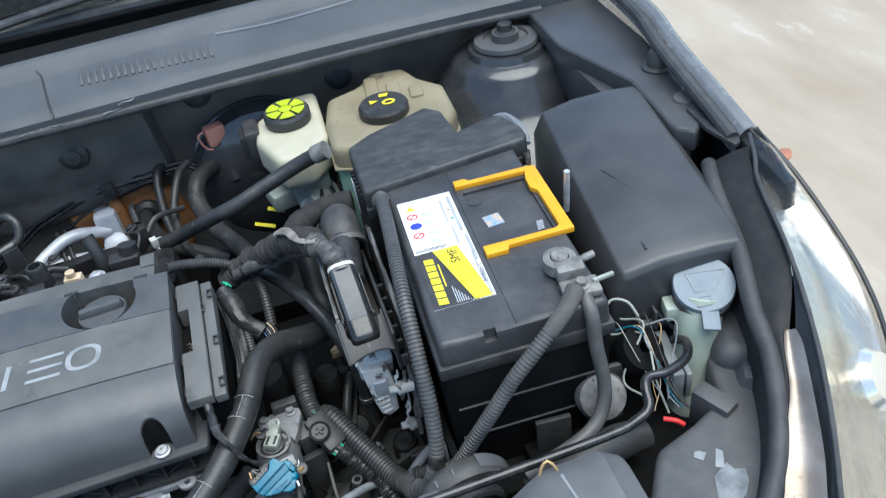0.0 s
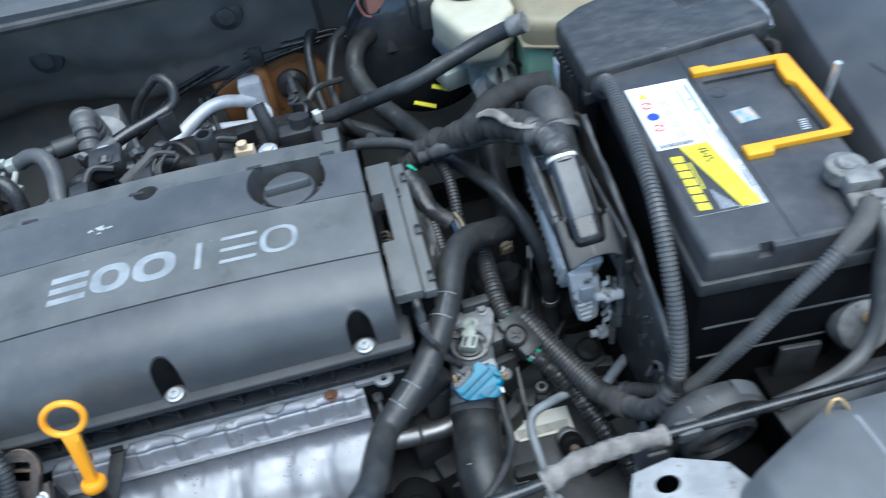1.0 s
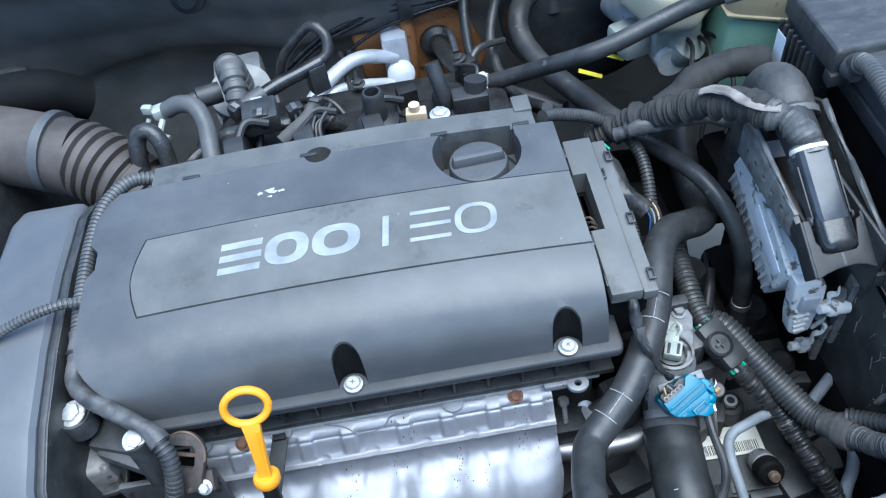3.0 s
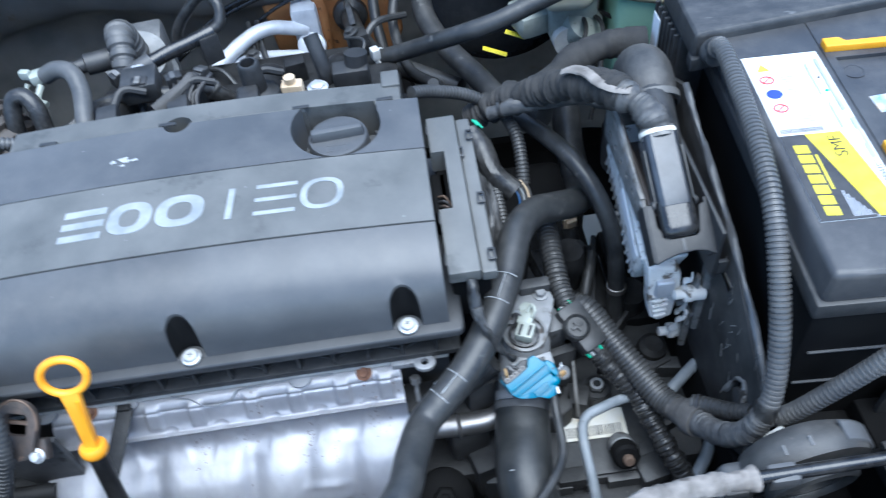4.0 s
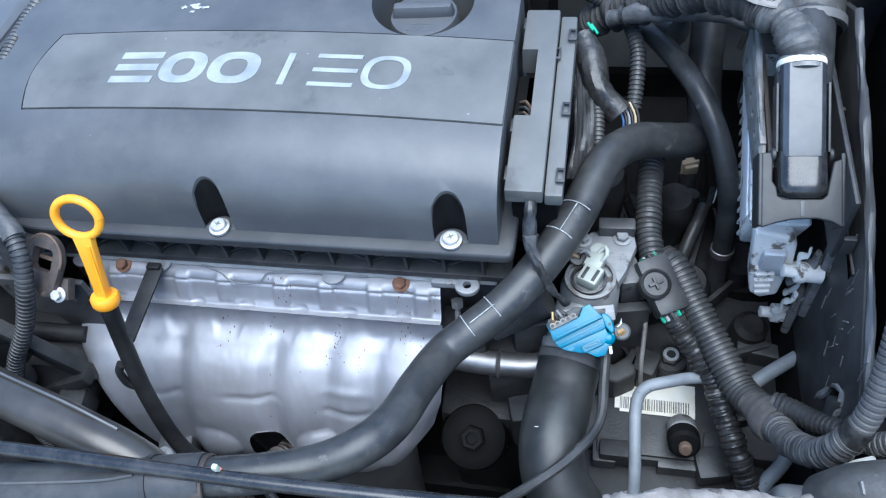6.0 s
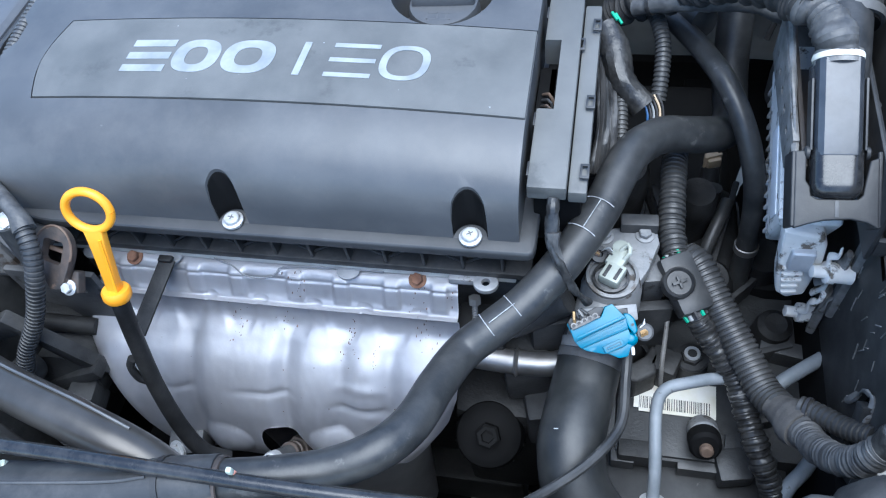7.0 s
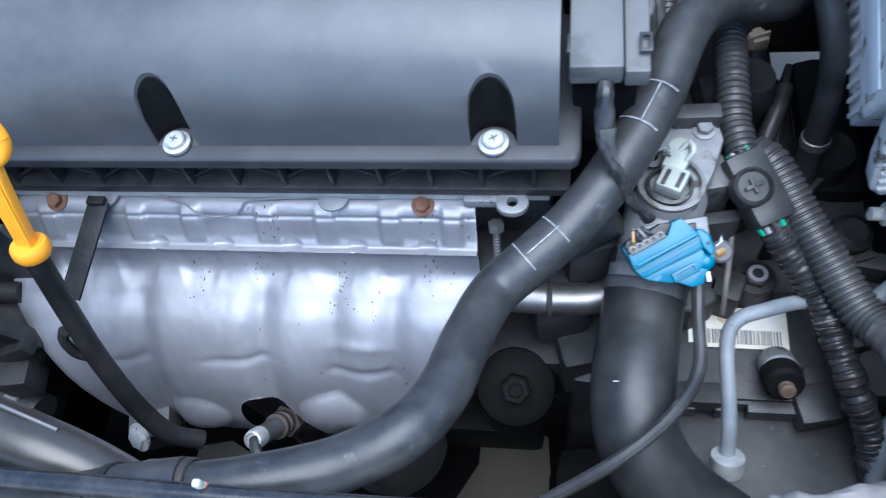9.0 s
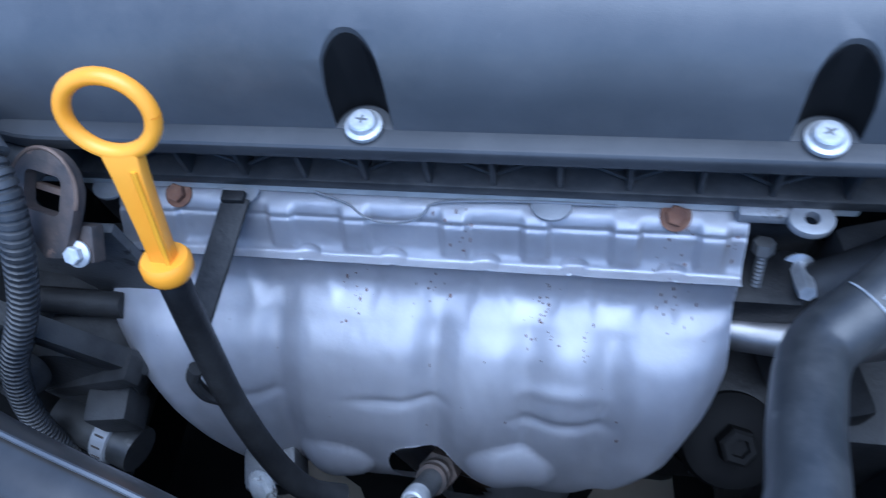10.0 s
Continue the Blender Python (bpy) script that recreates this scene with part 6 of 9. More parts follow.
part("notch", moved(prism([(-0.0165, -0.0088), (-0.0120, -0.0088), (-0.0110, -0.0104), (-0.0150, -0.0112)], 0.0042, 0.0046, 0), BP), M["blue_deep"], bplug)
part("white_tab", moved(rbox(0.0108, 0.0132, -0.0262, -0.0200, -0.006, -0.001, 0.0008, -20), BP), M["label"], bplug, "white locking tab")
part("seal_bed", moved(prism([(-0.0228, 0.0060), (0.0040, 0.0060), (0.0080, 0.0140), (0.0030, 0.0160), (-0.0190, 0.0162), (-0.0228, 0.0140)], -0.010, 0.0034, 0.0012), BP), M["blue"], bplug)
part("pin_seal", moved(prism([(-0.0215, 0.0092), (0.0012, 0.0092), (0.0068, 0.0140), (0.0020, 0.0168), (-0.0060, 0.0160), (-0.0190, 0.0170), (-0.0215, 0.0150)], 0.0020, 0.0098, 0.0012), BP), M["plastic_worn"], bplug, "grey rubber pin seal")
# each seal hole is a black disc with its shade painted on
for i in range(5):
    part("seal_scallop", moved(hoop([(0.0013, 0), (0.0022, 0.0002), (0.0022, 0.0016), (0.0013, 0.0018)], (-0.0185 + 0.0042 * i, 0.0112, 0.0094), seg=14), BP), M["lead"], bplug)
    part("seal_hole", moved(lathe([(0, 0), (0.0013, 0), (0.0013, 0.0008), (0, 0.0008)], (-0.0185 + 0.0042 * i, 0.0112, 0.0096), seg=12), BP), M["ink"], bplug)
part("seal_lip", moved(tube([(-0.0205, 0.0094, 0.0098), (-0.0140, 0.0096, 0.0108), (-0.0060, 0.0096, 0.0108), (0.0010, 0.0094, 0.0100)], 0.0009, 8, 0.002, wobble=0.2, seed=33), BP), M["lead"], bplug)
for i in range(4):
    part("seal_wire", moved(tube([(-0.0170 + 0.0040 * i, 0.0118, 0.0085), (-0.0165 + 0.0034 * i, 0.0150, 0.0125), (-0.0140 + 0.0016 * i, 0.0205, 0.0135)], 0.0011, 6), BP), M[("copper", "tape", "lead", "tape")[i]], bplug)
part("pigtail", tube([(0.0855, -0.018, 0.728), (0.080, -0.0185, 0.737), (0.073, -0.018, 0.750), (0.066, -0.013, 0.765), (0.060, -0.006, 0.776), (0.058, 0.006, 0.788), (0.058, 0.020, 0.800)], (0.0030, 0.0040), 12, 0.002, wobble=0.30, seed=5), M["tape"], bplug)
part("tape_tail", tube([(0.0640, -0.0110, 0.7690), (0.0600, -0.0045, 0.7775), (0.0590, 0.0020, 0.7840)], 0.0052, 10, 0.002, wobble=0.30, seed=15), M["silver_tape"], bplug, "loose tape end")

part("terminal_disc", moved(lathe([(0, 0), (0.0062, 0), (0.0066, 0.0012), (0.0052, 0.0024), (0, 0.0024)], (0.0256, -0.0146, -0.006), seg=24), BP), M["plastic_dusty"], therm, "grey terminal washer")
for i in range(5):
    part("copper_strand", moved(tube([(0.0222 + 0.0011 * i, -0.0168, -0.0034), (0.0226 + 0.0012 * i, -0.0150, -0.0018 + 0.0006 * (i % 2)), (0.0232 + 0.0008 * i, -0.0128, -0.0034)], 0.0006, 6), BP), M["copper"], therm, "bare copper strand")
part("wire_clip", moved(tube([(0.0240, -0.0100, -0.002), (0.0290, -0.0085, -0.001), (0.0300, -0.0065, -0.001), (0.0275, -0.0062, -0.001), (0.0270, -0.0085, -0.0015)], 0.0006, 6), BP), M["zinc"], therm, "bent wire clip")

lower = thing("lower_coolant_hose", (0.09, -0.08, 0.5), "wide black lower coolant hose", "hose")
LOW = [(0.094, -0.010, 0.668), (0.0895, -0.032, 0.660), (0.0855, -0.057, 0.657), (0.0815, -0.085, 0.660), (0.0810, -0.106, 0.657), (0.087, -0.127, 0.646), (0.106, -0.146, 0.628), (0.142, -0.164, 0.606)]
part("hose_body", tube(LOW, 0.0250, 26), M["rubber_dark"], lower, angle=60)
lows = spline(LOW, 0.002)
part("spring_clamp", tube([tuple(lows[9]), tuple(lows[13])], 0.0258, 26), M["cast_mid"], lower, "dull spring clamp")
for at, rr, a0, a1 in (((0.0815, -0.095, 0.659), 0.0251, 60, 68),):
    part("scuff", ring_on(lows, at, rr, 0.0004, a0, a1), M["pale_chalk"], lower, "pale scuff")
single("vent_hose", tube([(0.118, -0.020, 0.698), (0.117, -0.036, 0.689), (0.1165, -0.055, 0.684), (0.1145, -0.090, 0.684), (0.098, -0.118, 0.689), (0.072, -0.141, 0.686), (0.040, -0.158, 0.668), (0.005, -0.172, 0.640), (-0.030, -0.180, 0.59)], 0.0038, 10), M["rubber"], "thin black vent hose", "hose")
single("heater_pipe", join(tube([(-0.02, -0.020, 0.630), (0.020, -0.024, 0.632), (0.062, -0.022, 0.632), (0.085, -0.010, 0.64)], 0.0105, 18), lathe([(0.0105, -0.002), (0.0125, 0), (0.0105, 0.002)], (0.030, -0.0245, 0.632), (1, 0, 0), seg=20)), M["steel_pipe"], "bare steel coolant pipe", "pipe", angle=60)

gap_stud = thing("manifold_stud", (-0.0045, -0.004, 0.66), "dull hexagon bolt in the gap beside the shield", "stud")
part("thread", lathe([(0, 0), (0.0026, 0)] + [(0.0026 - 0.0005 * (k % 2), 0.0012 * k) for k in range(1, 18)] + [(0, 0.021)], (-0.0040, -0.010, 0.665), (0, 0.45, 0.9), seg=14), M["cast"], gap_stud)
part("head", lathe([(0, 0), (0.0052, 0), (0.0052, 0.006), (0, 0.0065)], (-0.0042, -0.0010, 0.683), (0, 0.45, 0.9), sides=6), M["cast"], gap_stud)
part("stud_base", rbox(-0.020, 0.020, -0.020, 0.012, 0.63, 0.664, 0.005), M["cast_rough"], gap_stud)

# ---- gearbox ----
box = thing("gearbox", (0.19, 0.02, 0.3), "dark grey dirty gearbox casing", "gearbox")
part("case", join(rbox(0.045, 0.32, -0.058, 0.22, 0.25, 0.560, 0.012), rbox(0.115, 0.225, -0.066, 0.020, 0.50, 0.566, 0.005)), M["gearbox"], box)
part("front_pan", rbox(0.105, 0.260, -0.135, -0.05, 0.42, 0.547, 0.010), M["plastic_worn"], box)
part("ledge", rbox(0.118, 0.150, -0.072, -0.056, 0.55, 0.573, 0.003), M["cast_dark"], box)
part("ledge", rbox(0.198, 0.225, -0.080, -0.052, 0.55, 0.570, 0.003, 12), M["gearbox"], box)
part("boss", lathe([(0, 0), (0.0125, 0), (0.0125, 0.014), (0.011, 0.016), (0, 0.016)], (0.1865, -0.040, 0.573), (0, -0.72, 0.69), seg=26), M["cast_light"], box, "grey cast boss")
part("bolt_sleeve", lathe([(0, 0), (0.0132, 0), (0.0136, 0.004), (0.0132, 0.014), (0.0105, 0.017), (0, 0.017)], (0.1865, -0.0500, 0.5800), (0, -0.80, 0.60), seg=26), M["black"], box)
part("boss_bolt", lathe([(0, 0), (0.0060, 0), (0.0060, 0.004), (0.0048, 0.005), (0.0055, 0.006), (0.0048, 0.008), (0.0055, 0.010), (0.004, 0.012), (0, 0.012)], (0.1868, -0.0600, 0.5870), (0, -0.80, 0.60), seg=16), M["rust"], box, "brassy bolt end")
part("front_rail", cut(rbox(0.112, 0.236, -0.074, -0.048, 0.535, 0.5625, 0.004), rbox(0.132, 0.146, -0.09, -0.066, 0.54, 0.57, 0), rbox(0.151, 0.168, -0.09, -0.068, 0.54, 0.57, 0), rbox(0.206, 0.222, -0.09, -0.066, 0.54, 0.57, 0)), M["plastic"], box, "stepped front rail")
part("rail_tab", prism([(0.203, -0.062), (0.226, -0.056), (0.222, -0.036), (0.206, -0.040)], 0.5600, 0.5690, 0.002), M["gearbox"], box)
part("pan_ridge", rbox(0.112, 0.250, -0.1365, -0.130, 0.540, 0.5535, 0.003), M["plastic"], box)
part("rib", rbox(0.225, 0.30, -0.02, -0.01, 0.556, 0.575, 0.003, 20), M["gearbox"], box)
part("rib", rbox(0.235, 0.31, 0.03, 0.045, 0.556, 0.58, 0.003, -10), M["gearbox"], box)
part("boss", lathe([(0, 0), (0.017, 0), (0.015, 0.026), (0, 0.026)], (0.176, 0.0195, 0.560), seg=24), M["cast_dark"], box)
piece("bolt", BOLT_DARK, pose(0.176, 0.0185, 0.5865) @ Matrix.Scale(1.15, 4), box)
part("bolt_face", hoop([(0.0040, 0), (0.0070, 0), (0.0066, 0.0008), (0.0042, 0.0008)], (0.176, 0.0185, 0.5950), seg=18), M["zinc"], box, "bright worn bolt rim")
part("bracket", join(rbox(0.120, 0.152, 0.020, 0.030, 0.56, 0.66, 0.003, 10), rbox(0.140, 0.165, -0.004, 0.02, 0.56, 0.60, 0.004, -20)), M["cast_dark"], box)
part("rib_web", prism([(0.112, -0.012), (0.130, -0.016), (0.146, -0.006), (0.150, 0.012), (0.142, 0.022), (0.136, 0.010), (0.126, 0.002), (0.114, 0.004)], 0.56, 0.600, 0.004, segments=3), M["cast_dark"], box, "curved casting web")
part("pocket_rim", hoop([(0.013, 0), (0.017, 0.001), (0.0175, 0.006), (0.014, 0.008)], (0.124, 0.012, 0.588), (0.1, -0.5, 0.86), seg=24), M["cast_rough"], box)
for x, y, z, r, h, k in ((0.190, 0.104, 0.560, 0.024, 0.034, 0.7), (0.238, 0.132, 0.555, 0.022, 0.040, 0.8), (0.132, 0.100, 0.600, 0.018, 0.05, 0.7), (0.102, 0.150, 0.640, 0.026, 0.055, 0.8), (0.246, 0.060, 0.570, 0.016, 0.022, 0.6), (0.172, 0.160, 0.600, 0.020, 0.05, 0.75)):
    part("casting_dome", lathe([(0, -0.08), (r, -0.08), (r, h * 0.55), (r * 0.93, h * 0.8), (r * k, h), (r * k * 0.6, h * 0.96), (0, h * 0.94)], (x, y, z), (0.06, -0.12, 1), seg=26), M["cast_rough"], box)
for a, b, w in (((0.140, 0.062), (0.185, 0.080), 0.006), ((0.205, 0.078), (0.236, 0.112), 0.005), ((0.156, 0.120), (0.150, 0.080), 0.005), ((0.226, 0.030), (0.262, 0.044), 0.006), ((0.186, 0.050), (0.222, 0.052), 0.004)):
    d = (Vector(b) - Vector(a)).normalized()
    n = Vector((-d.y, d.x)) * w / 2
    part("casting_rib", prism([tuple(Vector(a) + n), tuple(Vector(b) + n), tuple(Vector(b) - n), tuple(Vector(a) - n)], 0.55, 0.583, 0.0015), M["cast_dark"], box)
for x, y, z in ((0.212, 0.064, 0.575), (0.158, 0.094, 0.575)):
    part("stud_tip", lathe([(0, 0), (0.0072, 0), (0.0072, 0.006), (0.0042, 0.0065), (0.0042, 0.016), (0, 0.017)], (x, y, z), (0, -0.1, 1), sides=6), M["cast"], box, "dirty stud and nut")
part("sense_wire", tube([(0.142, 0.066, 0.60), (0.146, 0.040, 0.640), (0.150, 0.026, 0.640), (0.149, 0.000, 0.615), (0.150, -0.012, 0.590)], 0.0020, 8), M["lead"], box, "thin bare metal line")
part("side_hose", tube([(0.205, 0.168, 0.62), (0.196, 0.144, 0.616), (0.186, 0.120, 0.600), (0.182, 0.100, 0.570)], 0.0065, 12), M["rubber"], box, "short black hose")
piece("bolt", BOLT_DARK, pose(0.180, 0.084, 0.602), box)
LP = pose(0.1645, -0.0130, 0.5672, 0, 0, -1)
label_plate = part("label_plate", moved(prism([(-0.0345, -0.0125), (-0.0300, -0.0125), (-0.0300, -0.0155), (0.0345, -0.0155), (0.0345, 0.0155), (-0.0275, 0.0165), (-0.0275, 0.0140), (-0.0345, 0.0140)], 0, 0.001, 0), LP), M["label_old"], box, "stained white barcode label")
rngb = random.Random(4)
xx = -0.0300
while xx < 0.030:
    w = rngb.choice((0.0005, 0.0007, 0.0010))
    part("code_bar", moved(rbox(xx, xx + w, -0.0125, -0.0015, 0.0012, 0.0015, 0), LP), M["ink"], label_plate)
    xx += w + rngb.choice((0.0006, 0.0008, 0.0013))
part("stain", moved(prism([(-0.014, 0.006), (-0.010, 0.003), (-0.004, 0.005), (-0.005, 0.011), (-0.011, 0.013)], 0.0012, 0.0014, 0), LP), M["tan_plastic"], label_plate, "brown oil stain")
pipe = thing("gearbox_pipe", (0.15, -0.06, 0.56), "pale blue-grey plated pipe bent over the gearbox", "pipe")
part("pipe_body", tube([(0.212, -0.012, 0.615), (0.190, -0.018, 0.625), (0.166, -0.028, 0.632), (0.153, -0.033, 0.632), (0.146, -0.040, 0.627), (0.144, -0.055, 0.620), (0.145, -0.078, 0.612), (0.146, -0.098, 0.600), (0.146, -0.112, 0.585)], 0.0050, 14), M["pipe_blue"], pipe, angle=60)
part("union_nut", lathe([(0, 0), (0.0105, 0), (0.011, 0.006), (0.0105, 0.012), (0, 0.012)], (0.1460, -0.1120, 0.590), (0, -0.55, -0.8), seg=24), M["zinc"], pipe, "bright union nut")
single("selector_cable", tube([(0.304, 0.040, 0.604), (0.278, 0.019, 0.609), (0.256, 0.002, 0.611), (0.240, -0.010, 0.606), (0.226, -0.022, 0.585)], 0.0060, 12), M["pipe_blue"], "grey selector cable over the gearbox", "cable", angle=60)
single("coolant_line", tube([(0.294, 0.034, 0.545), (0.288, 0.016, 0.562), (0.285, -0.012, 0.572), (0.276, -0.045, 0.584), (0.262, -0.070, 0.589), (0.2484, -0.0864, 0.5874), (0.2435, -0.100, 0.577), (0.243, -0.130, 0.545)], 0.0060, 12), M["pipe_blue"], "grey coolant line by the battery tray", "pipe", angle=60)

# wiring looms in the middle
mid = thing("main_loom", (0.15, 0.05, 0.66), "corrugated main wiring loom with taped branches", "wiring loom")
part("conduit_upper", tube([(0.150, 0.165, 0.690), (0.148, 0.135, 0.694), (0.1475, 0.105, 0.690), (0.148, 0.082, 0.684), (0.152, 0.060, 0.680)], 0.0112, 14, rings=(0.0046, 0.0013), wobble=0.03, seed=2), M["conduit_dark"], mid)
part("junction", moved(join(rbox(-0.014, 0.014, -0.026, 0.024, -0.010, 0.010, 0.006), lathe([(0, 0), (0.0125, 0), (0.0125, 0.010), (0.011, 0.012), (0.0095, 0.009), (0, 0.009)], (-0.008, 0.0, 0.006), seg=24)), pose(0.158, 0.037, 0.677, 20, 0, 28)), M["plastic"], mid, "black moulded branch block")
part("junction_cross", moved(join(rbox(-0.006, 0.006, -0.0012, 0.0012, 0, 0.0025, 0.0003), rbox(-0.0012, 0.0012, -0.005, 0.005, 0, 0.0025, 0.0003)), pose(0.158, 0.037, 0.677, 20, 0, 28) @ pose(-0.008, 0, 0.0152)), M["plastic"], mid)
def wire_bundle(a, b, r, seed):
    rw = random.Random(seed)
    a, b = Vector(a), Vector(b)
    d = (b - a).normalized()
    px = d.cross(Vector((0, 0, 1))).normalized()
    py = d.cross(px)
    part("bundle_core", tube([tuple(a), tuple(b)], r * 0.86, 12), M["ink"], mid)
    for i in range(11):
        w = 2 * math.pi * i / 11 + rw.uniform(-0.15, 0.15)
        o = (px * math.cos(w) + py * math.sin(w)) * r * 0.86
        k = ("green_ink", "ink", "green_ink", "ink", "print", "ink", "rust", "ink", "green_ink", "ink", "print")[i]
        part("wire", tube([tuple(a + o), tuple((a + b) / 2 + o * rw.uniform(1.0, 1.12)), tuple(b + o)], r * 0.17, 6), M[k], mid)


wire_bundle((0.1500, 0.0625, 0.6805), (0.1540, 0.0545, 0.6790), 0.0098, 3)
wire_bundle((0.1640, 0.0225, 0.6700), (0.1700, 0.0145, 0.6645), 0.0098, 8)
part("taped_branch", tube([(0.166, 0.020, 0.668), (0.180, 0.006, 0.652), (0.194, -0.006, 0.638), (0.206, -0.020, 0.626), (0.214, -0.042, 0.616), (0.224, -0.068, 0.604), (0.238, -0.092, 0.580), (0.25, -0.12, 0.54)], 0.0098, 14, rings=(0.0048, 0.0011), wobble=0.07, seed=4), M["tape"], mid)
part("conduit_lower", tube([(0.160, 0.066, 0.674), (0.171, 0.055, 0.675), (0.186, 0.029, 0.664), (0.206, -0.005, 0.651), (0.221, -0.033, 0.645), (0.232, -0.050, 0.650), (0.239, -0.060, 0.657)], 0.0130, 16, rings=(0.0044, 0.0013)), M["conduit_dark"], mid)
part("tape_wrap", tube([(0.229, -0.046, 0.648), (0.236, -0.057, 0.654), (0.243, -0.070, 0.663)], 0.0140, 14, 0.002, wobble=0.10, seed=9), M["cloth_tape"], mid)
part("conduit_end", tube([(0.240, -0.054, 0.668), (0.250, -0.060, 0.672), (0.264, -0.074, 0.684), (0.276, -0.086, 0.700)], 0.0080, 12, rings=(0.0044, 0.0012)), M["conduit_dark"], mid)
part("tie_ring", tube([(0.2440, -0.0565, 0.6695), (0.2460, -0.0575, 0.6705)], 0.0092, 12), M["ink"], mid)
part("yellow_band", tube([(0.2085, -0.0265, 0.622), (0.2105, -0.0310, 0.620)], 0.0100, 12), M["lead"], mid)
bat_loom = thing("battery_loom", (0.28, 0.0, 0.75), "grey corrugated loom beside the battery", "wiring loom")
part("conduit", tube([(0.300, 0.185, 0.868), (0.299, 0.160, 0.888), (0.2925, 0.100, 0.889), (0.285, 0.040, 0.888), (0.279, -0.010, 0.877), (0.275, -0.050, 0.848), (0.272, -0.082, 0.812), (0.267, -0.105, 0.778), (0.260, -0.115, 0.752), (0.255, -0.116, 0.736)], 0.0078, 14, rings=(0.0042, 0.0012)), M["conduit"], bat_loom)
part("cloth_sleeve", tube([(0.261, -0.1145, 0.755), (0.255, -0.116, 0.736), (0.249, -0.110, 0.716), (0.244, -0.094, 0.69), (0.242, -0.074, 0.667), (0.238, -0.062, 0.657)], (0.0090, 0.0116), 16, 0.002, rings=(0.0036, 0.0004), wobble=0.05, seed=52), M["silver_tape"], bat_loom, "smooth dull cloth sleeve")
part("end_cuff", tube([(0.3005, 0.188, 0.866), (0.2995, 0.166, 0.884)], 0.0098, 14), M["plastic_dusty"], bat_loom, "smooth end cuff")
part("tape_wrap", tube([(0.2640, -0.1105, 0.766), (0.2605, -0.1150, 0.753)], 0.0090, 14, 0.002, wobble=0.08, seed=51), M["tape"], bat_loom, "tape wrap")
part("edge_clip", rbox(0.262, 0.282, -0.128, -0.118, 0.72, 0.735, 0.002, 20), M["alu_dull"], bat_loom, "bent metal clip")
single("arched_loom", tube([(0.030, 0.238, 0.825), (0.052, 0.252, 0.812), (0.088, 0.262, 0.792), (0.118, 0.252, 0.775), (0.130, 0.226, 0.764), (0.1315, 0.202, 0.752), (0.130, 0.180, 0.735)], 0.0068, 12, rings=(0.0040, 0.0011)), M["conduit_dark"], "arched corrugated loom behind the connector cover", "wiring loom")
breather = thing("breather_hose", (0.17, 0.2, 0.7), "curved black breather hose with a clamped end", "hose")
part("hose_body", tube([(0.118, 0.290, 0.750), (0.135, 0.270, 0.752), (0.150, 0.246, 0.754), (0.166, 0.216, 0.756), (0.180, 0.184, 0.757), (0.193, 0.160, 0.745), (0.205, 0.140, 0.722), (0.214, 0.126, 0.688), (0.218, 0.116, 0.64), (0.218, 0.106, 0.57)], 0.0092, 14), M["rubber"], breather, angle=60)
part("hose_clamp", hoop([(0.0094, 0), (0.0106, 0.0004), (0.0106, 0.007), (0.0094, 0.0074)], (0.218, 0.1125, 0.622), (0, 0.12, 1), seg=22), M["steel_pipe"], breather, "dull worm clamp")
wires = thing("taped_plug_loom", (0.10, 0.2, 0.72), "taped wires with bare coloured ends", "wiring loom")
part("taped_run", tube([(0.082, 0.225, 0.775), (0.092, 0.205, 0.768), (0.100, 0.180, 0.756), (0.118, 0.165, 0.742)], 0.0105, 12, wobble=0.12, seed=6), M["tape"], wires)
for k in range(5):
    part("loose_wire", tube([(0.074 + 0.004 * k, 0.222, 0.765 - 0.002 * k), (0.080 + 0.003 * k, 0.180 + 0.004 * k, 0.756 + 0.003 * (k % 2)), (0.083 + 0.003 * k, 0.140, 0.748), (0.080 + 0.004 * k, 0.096, 0.735)], 0.0024 + 0.0005 * (k % 3), 8, 0.003, wobble=0.15, seed=70 + k), M[("tape", "black_cloth", "rubber", "tape", "silver_tape")[k]], wires)
part("corrugated_stub", tube([(0.096, 0.196, 0.752), (0.100, 0.160, 0.744), (0.102, 0.130, 0.730)], 0.0058, 12, rings=(0.0038, 0.0010)), M["conduit_dark"], wires)
part("loose_plug", join(rbox(0.086, 0.100, 0.205, 0.222, 0.758, 0.772, 0.002, 20), rbox(0.089, 0.097, 0.219, 0.228, 0.760, 0.770, 0.0015, 20)), M["plastic_worn"], wires)
part("green_wire", tube([(0.087, 0.230, 0.786), (0.092, 0.223, 0.784)], 0.0014, 8), M["green_ink"], wires, "green wire")
part("green_wire", tube([(0.090, 0.231, 0.784), (0.096, 0.222, 0.781)], 0.0012, 8), M["green_ink"], wires, "green wire")
for i, mm in enumerate(("blue_wire", "ink", "print", "ink", "tan_plastic", "ink")):
    part("wire", tube([(0.117 + 0.0022 * i, 0.170 + 0.0015 * i, 0.746), (0.122 + 0.0024 * i, 0.158 + 0.002 * i, 0.739), (0.120 + 0.003 * i, 0.150, 0.725)], 0.0010, 6), M[mm], wires)
small = thing("tan_plug", (0.195, 0.235, 0.58), "tan sensor plug deep beside the hose", "connector")
part("plug_body", moved(join(rbox(0.178, 0.192, 0.100, 0.113, 0.642, 0.655, 0.002, 20), rbox(0.181, 0.189, 0.112, 0.118, 0.644, 0.653, 0.002, 20), rbox(0.176, 0.194, 0.104, 0.107, 0.640, 0.658, 0.001, 20)), pose(0.011, 0.130, -0.050)), M["tan_plastic"], small)
